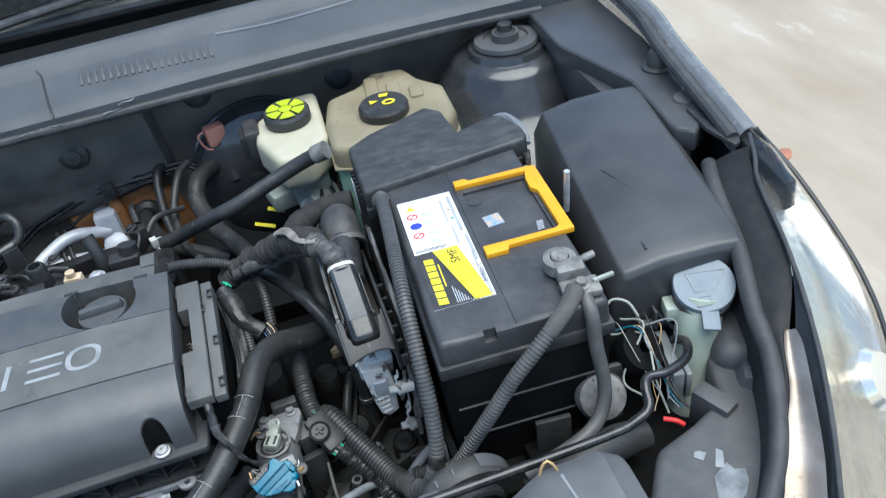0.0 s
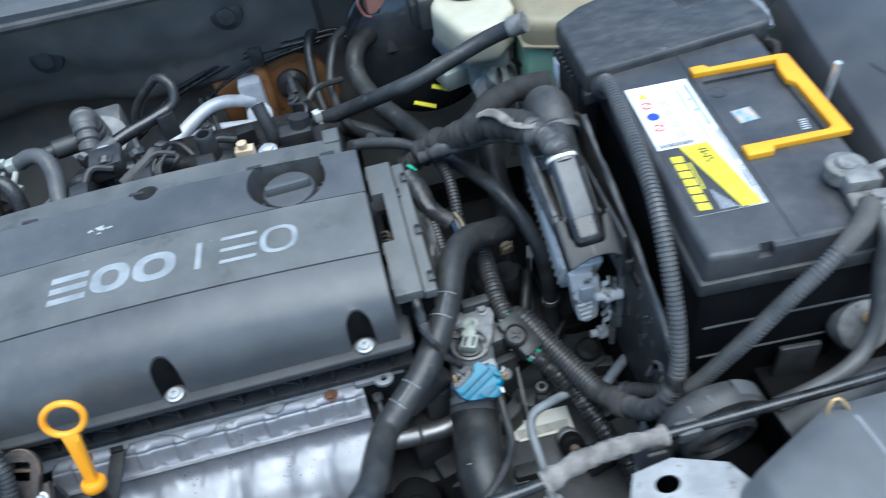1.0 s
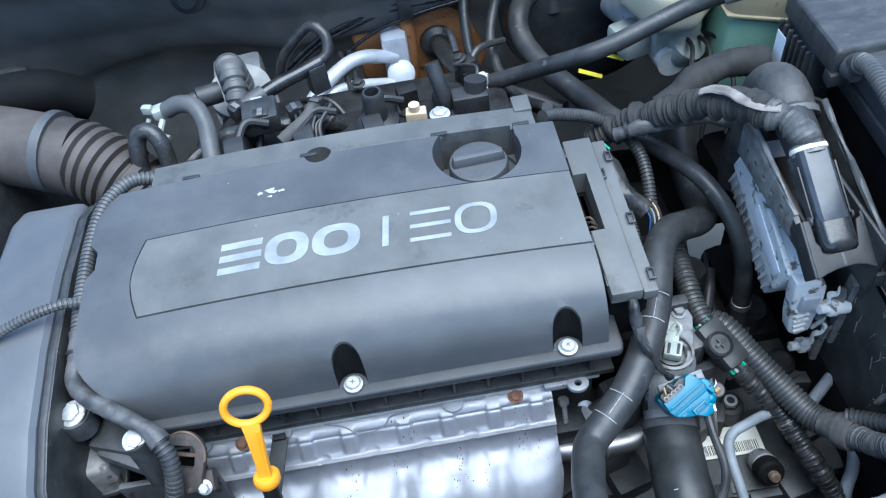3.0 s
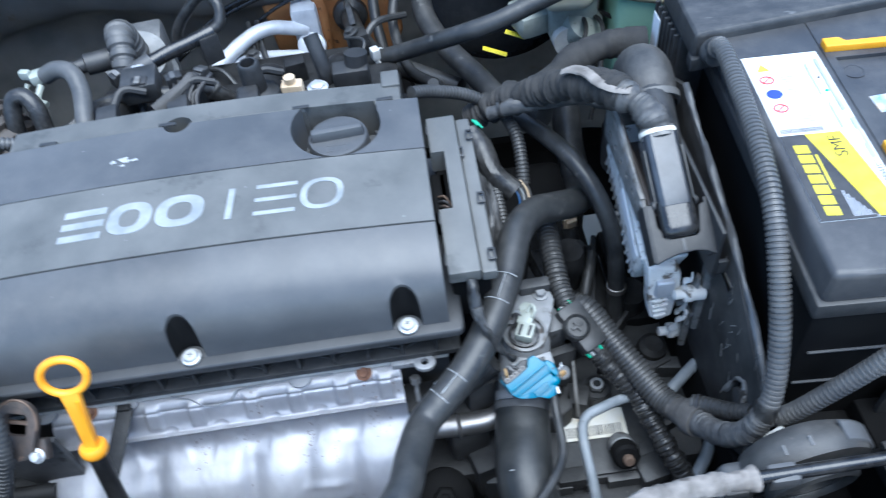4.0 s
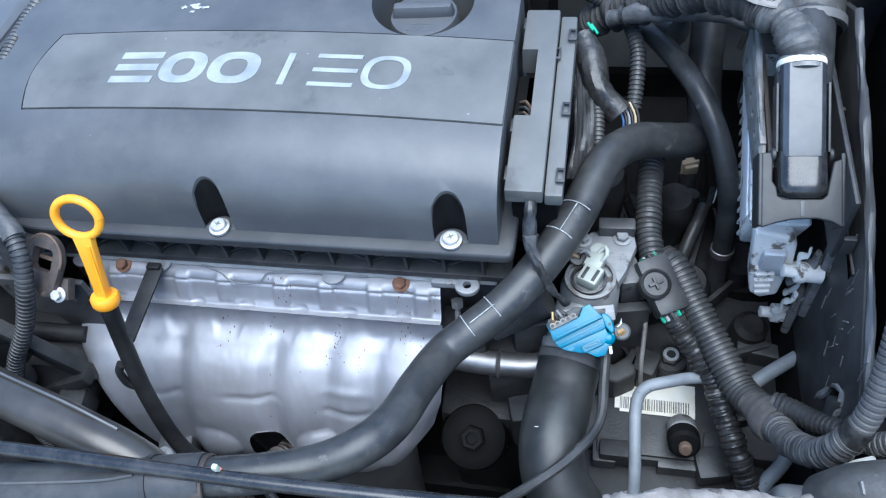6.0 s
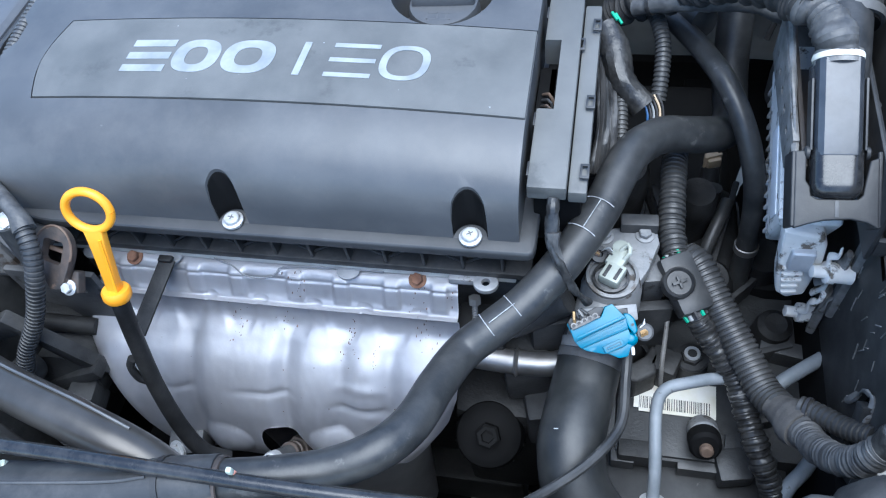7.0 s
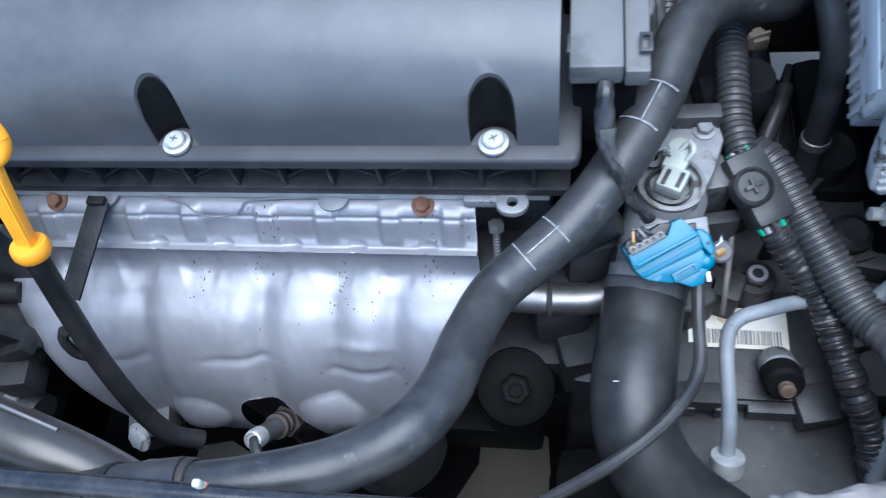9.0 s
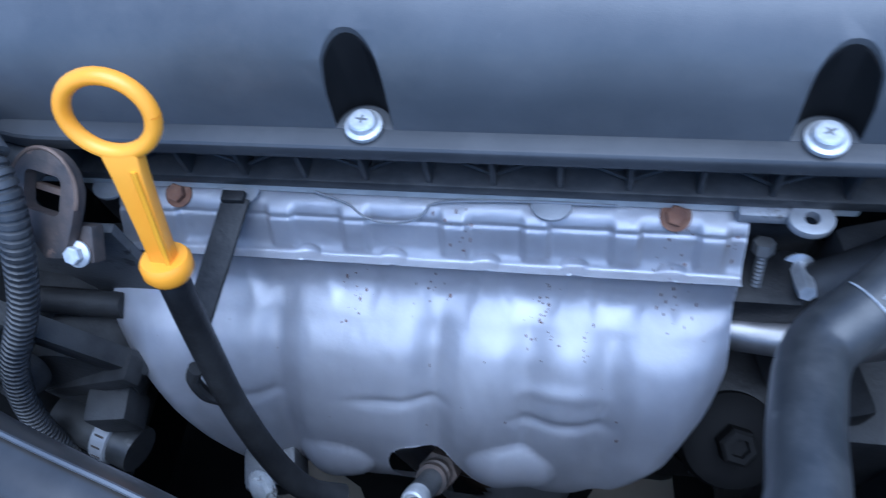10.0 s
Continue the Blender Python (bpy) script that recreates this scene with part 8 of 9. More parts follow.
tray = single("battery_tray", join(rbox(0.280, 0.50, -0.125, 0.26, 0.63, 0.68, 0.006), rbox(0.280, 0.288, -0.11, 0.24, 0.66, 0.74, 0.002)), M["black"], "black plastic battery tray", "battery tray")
# added block whose black stands for unlit depth under the battery
single("inner_floor", cut(rbox(0.27, 0.72, -0.20, 0.40, 0.36, 0.62, 0.02), rbox(0.25, 0.36, 0.27, 0.42, 0.34, 0.57, 0)), M["black"], "dark filler block under the battery", "chassis", kind="structure")

# lid box behind the battery
rb = thing("relay_box", (0.39, 0.24, 0.75), "scuffed grey relay box lid behind the battery", "relay box")
LIDP = [(0.283, 0.180), (0.493, 0.196), (0.499, 0.205), (0.500, 0.262), (0.478, 0.270), (0.424, 0.256), (0.421, 0.318), (0.404, 0.338), (0.318, 0.308), (0.286, 0.288)]
part("lid", prism(LIDP, 0.862, 0.890, 0.006, segments=3), M["lid_scuffed"], rb)
part("lid_lip", prism([(0.281, 0.176), (0.496, 0.192), (0.502, 0.205), (0.498, 0.214), (0.283, 0.192)], 0.852, 0.866, 0.003), M["plastic"], rb)
part("box_body", prism([(0.286, 0.216), (0.494, 0.222), (0.496, 0.26), (0.42, 0.25), (0.418, 0.315), (0.29, 0.285)], 0.66, 0.8625, 0.003), M["plastic"], rb)
for i in range(7):
    part("body_rib", rbox(0.2815, 0.2865, 0.222 + 0.0095 * i, 0.2255 + 0.0095 * i, 0.72, 0.86, 0.001), M["plastic"], rb)
part("frayed_edge", tube([(0.480, 0.270, 0.884), (0.490, 0.264, 0.887), (0.497, 0.240, 0.886), (0.500, 0.215, 0.883), (0.497, 0.200, 0.879)], 0.0055, 10, wobble=0.30, seed=21), M["cowl"], rb, "frayed pale edge")
part("spout", tube([(0.300, 0.180, 0.872), (0.302, 0.170, 0.874)], 0.0125, 14), M["plastic_dusty"], rb)
part("sticker", rbox(0.2805, 0.2813, 0.262, 0.280, 0.805, 0.85, 0), M["label"], rb, "white sticker")
part("strap", tube([(0.490, 0.195, 0.862), (0.486, 0.172, 0.876), (0.480, 0.155, 0.882)], 0.0032, 8, flat=2.2), M["duct"], rb, "brown strap end")
single("hold_down_stud", tube([(0.497, 0.088, 0.85), (0.4985, 0.086, 0.905)], 0.0036, 10), M["zinc"], "threaded battery hold-down stud", "stud")

# ---- fuse box ----
FB = pose(0.582, 0.100, 0.78, 0, 0, -8) @ Matrix.Diagonal((1.10, 1.02, 1.0, 1))
fuse = new("fuse_box")
fuse.matrix_basis = pose(0.582, 0.100, 0.78, 0, 0, -8)
tagged(fuse, "large black fuse box with scratched lid", "fuse box")


def fpart(name, geo, mat, label=""):
    return part(name, moved(geo, FB), mat, fuse, label)


fl_prof = [(-0.070, 0.0), (-0.070, 0.062), (-0.058, 0.090), (-0.020, 0.101), (0.030, 0.104), (0.058, 0.102), (0.070, 0.088), (0.071, 0.0)]


def fuse_at(v):
    k = (v + 0.155) / 0.31
    return [(x * (1 - 0.02 * k), z - 0.012 + 0.024 * k if z > 0.05 else z) for x, z in fl_prof]


secs = [-0.155, -0.150, -0.13, -0.05, 0.05, 0.13, 0.150, 0.155]
vs, n = [], len(fl_prof)
for y in secs:
    shr = 0.90 if y == -0.155 else 0.97 if abs(abs(y) - 0.150) < 1e-6 else 0.90 if y == 0.155 else 1
    vs += [(x * (0.5 + 0.5 * shr), y, z * shr) for x, z in fuse_at(y)]
fs = [(i * n + k, i * n + (k + 1) % n, (i + 1) * n + (k + 1) % n, (i + 1) * n + k) for i in range(len(secs) - 1) for k in range(n)] + [tuple(range(n))[::-1], tuple(range((len(secs) - 1) * n, len(secs) * n))]
fpart("lid", bevel(bm_of((vs, fs)), 0.004, 3, 25), M["lid"], "smooth black lid")
fpart("base", rbox(-0.072, 0.073, -0.157, 0.157, -0.08, 0.003, 0.004), M["plastic"])
fpart("latch", join(rbox(-0.045, -0.008, -0.166, -0.157, 0.004, 0.010, 0.001), rbox(-0.045, -0.041, -0.166, -0.154, -0.006, 0.016, 0.001), rbox(-0.012, -0.008, -0.166, -0.154, -0.006, 0.022, 0.001), rbox(-0.029, -0.026, -0.166, -0.154, 0.0, 0.026, 0.001)), M["plastic_dusty"])
fpart("side_latch", join(rbox(0.071, 0.084, 0.02, 0.06, -0.006, 0.0, 0.001), rbox(0.071, 0.084, 0.02, 0.024, -0.012, 0.018, 0.001), rbox(0.071, 0.084, 0.056, 0.06, -0.012, 0.018, 0.001), rbox(0.071, 0.08, 0.036, 0.040, -0.012, 0.022, 0.001)), M["plastic_dusty"])
fpart("scratch", tube([(-0.03, 0.00, 0.0998), (-0.01, -0.05, 0.0975), (0.012, -0.085, 0.0945), (0.022, -0.125, 0.0915)], 0.0004, 5), M["plastic"], "long scratch")
fpart("embossed_mark", join(rbox(-0.030, -0.010, -0.135, -0.133, 0.0855, 0.0880, 0), rbox(-0.030, -0.028, -0.135, -0.118, 0.086, 0.0888, 0), rbox(-0.018, -0.016, -0.130, -0.118, 0.0875, 0.0902, 0)), M["plastic"])

# ---- washer filler ----
wash = thing("washer_filler", (0.585, -0.07, 0.7), "milky washer filler neck with faded blue cap", "washer filler")
WA = (-0.20, -0.40, 1)
part("neck", tube([(0.535, -0.118, 0.62), (0.546, -0.106, 0.70), (0.560, -0.090, 0.780), (0.572, -0.075, 0.826)], (0.0195, 0.0240), 24), M["neck"], wash, angle=60)
part("collar", lathe([(0, 0), (0.0300, 0), (0.0305, 0.005), (0.0295, 0.012), (0, 0.012)], (0.5745, -0.0725, 0.8205), WA, seg=32), M["plastic"], wash)
wash_cap = part("cap", join(lathe([(0, 0), (0.0312, 0), (0.0318, 0.004), (0.0302, 0.0075), (0, 0.009)], (0.5745, -0.0735, 0.8335), WA, seg=36), moved(rbox(-0.009, 0.009, -0.012, 0.010, 0.0, 0.005, 0.002), pose(0.562, -0.107, 0.820, 22, 8, -20))), M["cap_blue"], wash, "faded blue flip cap")
for a, b in (((0.566, -0.058), (0.604, -0.052)), ((0.566, -0.058), (0.575, -0.078)), ((0.604, -0.052), (0.594, -0.074)), ((0.575, -0.078), (0.594, -0.074)), ((0.578, -0.084), (0.590, -0.081)), ((0.577, -0.094), (0.589, -0.091)), ((0.578, -0.084), (0.577, -0.094)), ((0.590, -0.081), (0.589, -0.091))):
    wn = Vector(WA).normalized()
    p, q = [Vector((0.5735, -0.0750, 0.832)) + wn * 0.0088 + (wn.to_track_quat("Z", "Y") @ Vector((c[0] - 0.584, c[1] + 0.070, 0))) for c in (a, b)]
    part("symbol_line", tube([tuple(p), tuple(q)], 0.0009, 6), M["print"], wash_cap)
part("side_tab", rbox(0.535, 0.556, -0.078, -0.056, 0.800, 0.818, 0.003, -14), M["neck"], wash)
single("washer_wire", tube([(0.615, -0.070, 0.80), (0.630, -0.062, 0.83), (0.634, -0.045, 0.845), (0.632, -0.02, 0.84)], 0.0018, 8), M["tan_plastic"], "pale thin wire behind the washer cap", "wire")

# wiring and relay plate beside the battery
relay = thing("earth_plate", (0.43, -0.09, 0.68), "black bracket plate carrying a round silver relay", "bracket")
part("plate", rbox(0.395, 0.475, -0.092, -0.086, 0.68, 0.785, 0.002, -6), M["plastic"], relay)
part("plate_wing", rbox(0.372, 0.410, -0.104, -0.098, 0.66, 0.745, 0.002, -6), M["plastic"], relay)
part("relay_can", lathe([(0, 0), (0.026, 0), (0.027, 0.010), (0.024, 0.020), (0.016, 0.023), (0, 0.024)], (0.446, -0.094, 0.750), (-0.1, -0.75, 0.6), seg=32), M["lead"], relay, "dented silver can")
part("can_stain", lathe([(0, 0), (0.007, 0), (0.006, 0.001), (0, 0.0012)], (0.4455, -0.1095, 0.7735), (-0.1, -0.75, 0.6), seg=16), M["copper"], relay)
tangle = thing("wire_tangle", (0.50, -0.1, 0.75), "tangle of white, blue and brown loose wires", "wiring")
rw = random.Random(17)
for i, mm in enumerate(("white_plastic", "white_plastic", "blue", "tan_plastic", "print", "white_plastic", "rubber", "copper", "rubber", "print")):
    p0 = Vector((0.478 + rw.uniform(-0.01, 0.03), -0.062 + rw.uniform(-0.02, 0.01), 0.80 + rw.uniform(-0.02, 0.01)))
    p3 = Vector((0.485 + rw.uniform(-0.015, 0.03), -0.135 + rw.uniform(-0.02, 0.02), 0.755 + rw.uniform(-0.02, 0.015)))
    p1 = p0 + Vector((rw.uniform(-0.01, 0.03), -0.02, rw.uniform(0.0, 0.02)))
    p2 = p3 + Vector((rw.uniform(-0.015, 0.02), 0.02, rw.uniform(0.005, 0.03)))
    part("wire", tube([tuple(p0), tuple(p1), tuple(p2), tuple(p3)], rw.choice((0.0006, 0.0008, 0.0012)), 7), M[mm], tangle)
part("wire_loop", tube([(0.470, -0.056, 0.822), (0.482, -0.052, 0.834), (0.496, -0.060, 0.832), (0.502, -0.072, 0.82)], 0.0015, 8), M["white_plastic"], tangle)
part("dark_coil", hoop([(0.006, 0), (0.024, 0), (0.026, 0.008), (0.024, 0.022), (0.006, 0.024)], (0.492, -0.080, 0.775), (0.3, -0.5, 0.8), seg=26), M["black"], tangle)
part("red_lead", tube([(0.484, -0.158, 0.764), (0.494, -0.165, 0.764), (0.500, -0.169, 0.760)], 0.0025, 10), M["red_ink"], tangle, "red lead end")
conn = thing("lamp_connector", (0.53, -0.09, 0.72), "clear plastic lamp connector and grey plug", "connector")
part("clear_shell", join(rbox(0.522, 0.534, -0.125, -0.060, 0.735, 0.775, 0.003, -12), rbox(0.536, 0.542, -0.125, -0.070, 0.735, 0.77, 0.002, -12)), M["print"], conn)
single("inner_tray", rbox(0.36, 0.60, -0.235, -0.05, 0.62, 0.70, 0.006), M["black"], "dark tray under the loose wiring", "tray")
single("side_duct", tube([(0.470, -0.148, 0.735), (0.430, -0.152, 0.742), (0.385, -0.160, 0.735), (0.345, -0.165, 0.72)], (0.016, 0.024), 18), M["plastic"], "black duct in front of the battery", "duct")
single("lamp_lead", tube([(0.508, -0.040, 0.815), (0.530, -0.048, 0.80), (0.555, -0.085, 0.775), (0.575, -0.11, 0.77)], 0.0035, 8), M["rubber"], "thin black headlamp wiring lead", "cable")

# ---- coolant tank ----
tank = thing("coolant_tank", (0.37, 0.45, 0.68), "yellowed coolant expansion tank with green coolant", "coolant tank")
TP = [(0.272, 0.372), (0.330, 0.345), (0.440, 0.352), (0.462, 0.390), (0.468, 0.470), (0.440, 0.512), (0.428, 0.560), (0.372, 0.572), (0.345, 0.535), (0.292, 0.520), (0.276, 0.450)]
part("tank_body", prism(TP, 0.798, 0.848, 0.016, segments=4), M["tank"], tank)
part("tank_foot", prism([(x * 0.985 + 0.0055, y * 0.98 + 0.009) for x, y in TP], 0.68, 0.808, 0.006, segments=3), M["coolant"], tank, "green coolant showing through")
part("tank_seam", prism([(0.37 + (x - 0.37) * 1.03, 0.455 + (y - 0.455) * 1.03) for x, y in TP], 0.8095, 0.8130, 0.001), M["tank"], tank)
for k in range(3):
    part("tank_ridge", rbox(0.352 + 0.030 * k, 0.374 + 0.030 * k, 0.468 - 0.012 * k, 0.545 - 0.03 * k, 0.838, 0.853, 0.007, -8), M["tank"], tank)
tank_cap = part("tank_cap", lathe([(0, 0), (0.036, 0), (0.037, 0.004), (0.037, 0.014), (0.034, 0.018), (0, 0.019)], (0.364, 0.428, 0.846), seg=36), M["cap_olive"], tank, "black pressure cap")
part("cap_symbol", prism([(0.346, 0.428), (0.346, 0.440), (0.358, 0.434)], 0.8656, 0.8662, 0), M["lemon"], tank_cap)
part("cap_symbol", cut(prism(ellipse(0.372, 0.424, 0.010, 0.008), 0.8656, 0.8662, 0), prism(ellipse(0.372, 0.424, 0.006, 0.004), 0.86, 0.88, 0)), M["lemon"], tank_cap)
part("cap_symbol", prism([(0.362, 0.444), (0.374, 0.442), (0.378, 0.450), (0.364, 0.452)], 0.8656, 0.8662, 0), M["lemon"], tank_cap)

# ---- brake reservoir, master cylinder and booster ----
brk = thing("brake_reservoir", (0.225, 0.48, 0.74), "cream brake fluid reservoir with lime-marked black cap", "brake reservoir")
part("reservoir", bevel(prism([(0.172, 0.462), (0.196, 0.385), (0.240, 0.380), (0.276, 0.420), (0.282, 0.572), (0.232, 0.575), (0.180, 0.520)], 0.788, 0.842, 0.0), 0.014, 4, 30), M["cream"], brk)
part("reservoir_foot", rbox(0.205, 0.262, 0.41, 0.50, 0.735, 0.792, 0.008), M["white_plastic"], brk)
brake_cap = part("cap", lathe([(0, 0), (0.034, 0), (0.035, 0.003), (0.035, 0.016), (0.032, 0.020), (0, 0.021)], (0.228, 0.492, 0.842), (0, -0.05, 1), seg=36), M["plastic"], brk, "black screw cap")
for k in range(6):
    sec = [(0.228 + r * math.cos(radians(a)), 0.491 + r * math.sin(radians(a))) for r, a in [(0.012, 60 * k + 52), (0.012, 60 * k + 8)] + [(0.029, 60 * k + 4 + 8 * j) for j in range(7)]]
    part("cap_mark", prism(sec, 0.8630, 0.8640, 0), M["lime"], brake_cap, "lime green print")
part("cap_mark", prism(ellipse(0.228, 0.491, 0.010, 0.010, 16), 0.8632, 0.8644, 0.0004), M["lime"], brake_cap)
part("level_plug", join(rbox(0.158, 0.182, 0.478, 0.530, 0.80, 0.845, 0.006), rbox(0.150, 0.168, 0.50, 0.54, 0.79, 0.83, 0.005)), M["plastic"], brk, "black level sensor plug")
booster = thing("brake_booster", (0.15, 0.60, 0.72), "large black vacuum brake booster drum", "brake booster")
part("drum", lathe([(0, 0), (0.110, 0), (0.122, 0.02), (0.124, 0.05), (0.115, 0.07), (0.085, 0.085), (0.04, 0.09), (0, 0.09)], (0.175, 0.66, 0.70), (0, -1, 0.06), seg=48), M["paint"], booster)
part("rim", hoop([(0.121, 0.030), (0.127, 0.034), (0.127, 0.040), (0.121, 0.044)], (0.175, 0.66, 0.70), (0, -1, 0.06), seg=48), M["paint"], booster)
for p, q in (((0.130, 0.478, 0.690), (0.160, 0.470, 0.680)), ((0.158, 0.462, 0.722), (0.182, 0.452, 0.716))):
    part("yellow_tag", tube([p, q], 0.0042, 8, flat=0.5), M["lemon"], booster, "yellow paper tag")
master = thing("master_cylinder", (0.22, 0.45, 0.72), "milky plastic master cylinder body with brake pipes", "master cylinder")
part("cylinder", tube([(0.20, 0.57, 0.725), (0.222, 0.46, 0.735), (0.226, 0.40, 0.738)], 0.019, 18), M["alu_dull"], master)
part("milky_body", join(lathe([(0, 0), (0.022, 0), (0.026, 0.012), (0.024, 0.03), (0, 0.034)], (0.236, 0.425, 0.735), (0.3, -0.4, 0.6), seg=26), rbox(0.165, 0.205, 0.42, 0.47, 0.735, 0.765, 0.008, 15)), M["white_plastic"], master)
for k in range(3):
    part("brake_pipe", tube([(0.245 + 0.012 * k, 0.43, 0.755), (0.240 + 0.02 * k, 0.38, 0.765), (0.215 + 0.03 * k, 0.33, 0.735), (0.20 + 0.03 * k, 0.30, 0.70)], 0.0028, 8), M["cast_rough"], master)


# ---- strut tower ----
tower = thing("strut_tower", (0.585, 0.52, 0.76), "black painted suspension strut tower with round top mount", "strut tower")
part("dome", lathe([(0.225, -0.045), (0.190, -0.015), (0.160, 0.006), (0.138, 0.020), (0.118, 0.038), (0.108, 0.058), (0.096, 0.070), (0.091, 0.082), (0.084, 0.089), (0.064, 0.094), (0.060, 0.104), (0, 0.105)], (0.590, 0.515, 0.758), seg=56), M["tower_paint"], tower)
part("top_mount", lathe([(0, 0), (0.050, 0), (0.052, 0.004), (0.050, 0.010), (0.036, 0.013), (0.034, 0.008), (0.022, 0.008), (0.021, 0.020), (0, 0.021)], (0.590, 0.515, 0.862), seg=44), M["plastic_dusty"], tower, "dusty grey top mount")
part("mount_nut", moved(hexbolt(0.012, 0.014), pose(0.590, 0.515, 0.882)), M["cast_dark"], tower)
# drain holes are flat black discs, their shade painted
for a in (200, 300):
    part("drain_hole", moved(lathe([(0, 0), (0.006, 0), (0.006, 0.0012), (0, 0.0014)], (0, 0, 0), seg=14), pose(0.590 + 0.118 * math.cos(radians(a)), 0.515 + 0.118 * math.sin(radians(a)), 0.792, 60, 0, a + 90)), M["ink"], tower)

# ---- back of the engine: intake side ----
intake = thing("intake_manifold", (-0.18, 0.33, 0.70), "black plastic intake manifold with ports and injectors", "intake manifold")
part("plenum", join(rbox(-0.36, 0.02, 0.262, 0.40, 0.66, 0.752, 0.014), rbox(-0.34, 0.00, 0.36, 0.47, 0.60, 0.735, 0.02)), M["cast_rough"], intake)
for i in range(4):
    x = -0.305 + 0.085 * i
    part("runner", tube([(x, 0.262, 0.735), (x, 0.30, 0.762), (x, 0.355, 0.765), (x, 0.41, 0.735), (x, 0.44, 0.68)], 0.021, 16), M["cast_rough"], intake)
part("fuel_rail", tube([(-0.33, 0.298, 0.785), (-0.05, 0.298, 0.785)], 0.0085, 12), M["cast_rough"], intake)
part("ledge", rbox(-0.36, 0.03, 0.256, 0.285, 0.74, 0.79, 0.004), M["black"], intake)
for i in range(3):
    x = -0.29 + 0.075 * i
    part("injector_plug", join(rbox(x - 0.011, x + 0.011, 0.282, 0.312, 0.780, 0.808, 0.003, 8), tube([(x, 0.312, 0.797), (x + 0.012, 0.332, 0.808), (x + 0.035, 0.335, 0.80)], 0.0045, 8)), M["plastic_worn"], intake)
part("vertical_port", join(lathe([(0.0105, 0), (0.0125, 0.0), (0.012, 0.035), (0.010, 0.038), (0.0078, 0.038), (0.0078, 0.01)], (-0.136, 0.322, 0.790), seg=22), lathe([(0, -0.05), (0.022, -0.05), (0.024, 0.0), (0.015, 0.006), (0, 0.006)], (-0.136, 0.322, 0.788), seg=24)), M["plastic_worn"], intake, "upright open port")
part("tan_sensor", join(rbox(-0.104, -0.082, 0.292, 0.306, 0.795, 0.812, 0.002, -5), lathe([(0, 0), (0.006, 0), (0.006, 0.008), (0, 0.008)], (-0.094, 0.300, 0.811), seg=14)), M["tan_plastic"], intake, "tan plastic sensor")
part("bright_bolt", moved(hexbolt(0.0078, 0.006), pose(-0.068, 0.304, 0.797)), M["zinc"], intake)
part("hose_barb", join(tube([(-0.058, 0.330, 0.765), (-0.060, 0.328, 0.800), (-0.068, 0.345, 0.835)], 0.0085, 14), rbox(-0.052, -0.012, 0.312, 0.336, 0.765, 0.805, 0.004), lathe([(0, 0), (0.0125, 0), (0.0125, 0.026), (0, 0.026)], (-0.026, 0.326, 0.790), (0.1, 0.2, 1), seg=18)), M["plastic_worn"], intake)

throttle = thing("throttle_body", (-0.32, 0.45, 0.72), "dusty cast throttle body with sensor plugs", "throttle body")
part("barrel", lathe([(0, 0), (0.040, 0), (0.042, 0.008), (0.036, 0.012), (0.035, 0.03), (0.040, 0.034), (0.040, 0.05), (0, 0.05)], (-0.312, 0.500, 0.700), (0.05, -0.35, 0.94), seg=32), M["cast_light"], throttle)
part("back_plate", rbox(-0.350, -0.285, 0.50, 0.57, 0.66, 0.745, 0.008, 6), M["cast_light"], throttle)
part("sensor_plug", join(tube([(-0.352, 0.440, 0.775), (-0.325, 0.450, 0.772)], 0.013, 14), tube([(-0.375, 0.432, 0.775), (-0.352, 0.440, 0.775)], 0.009, 12)), M["plastic"], throttle)
part("elbow", tube([(-0.301, 0.408, 0.770), (-0.300, 0.425, 0.785), (-0.304, 0.450, 0.796), (-0.310, 0.475, 0.785), (-0.312, 0.49, 0.74)], (0.013, 0.022), 18, rings=(0.012, 0.0025)), M["rubber_dusty"], throttle)
vac = thing("vacuum_pipe", (-0.25, 0.43, 0.76), "bent dark pipe with bright straight section", "pipe")
part("pipe_straight", tube([(-0.300, 0.402, 0.774), (-0.254, 0.430, 0.780), (-0.225, 0.446, 0.781), (-0.198, 0.460, 0.783)], 0.0088, 14), M["gloss"], vac, angle=60)
part("pipe_sleeve", tube([(-0.302, 0.401, 0.773), (-0.268, 0.421, 0.779)], 0.0115, 14), M["plastic_dusty"], vac)
part("pipe_bend", tube([(-0.200, 0.459, 0.783), (-0.188, 0.466, 0.790), (-0.186, 0.478, 0.805), (-0.198, 0.490, 0.814), (-0.215, 0.497, 0.805), (-0.246, 0.500, 0.773), (-0.26, 0.50, 0.74)], 0.0068, 14), M["tape"], vac, angle=60)
crank = thing("crankcase_hose", (-0.33, 0.34, 0.79), "grey crankcase breather hose with white clip", "hose")
part("hose_body", tube([(-0.368, 0.374, 0.812), (-0.350, 0.369, 0.821), (-0.331, 0.357, 0.822), (-0.321, 0.335, 0.811), (-0.317, 0.305, 0.800), (-0.316, 0.285, 0.785)], 0.0098, 16), M["rubber_dusty"], crank, angle=60)
part("white_clip", join(rbox(-0.385, -0.368, 0.366, 0.382, 0.806, 0.818, 0.003, 20), rbox(-0.394, -0.382, 0.370, 0.378, 0.812, 0.822, 0.002, -15), tube([(-0.374, 0.366, 0.806), (-0.378, 0.352, 0.798), (-0.368, 0.345, 0.795)], 0.0035, 8), tube([(-0.390, 0.372, 0.806), (-0.396, 0.362, 0.796), (-0.388, 0.352, 0.792)], 0.0028, 8)), M["white_plastic"], crank, "white plastic clip")
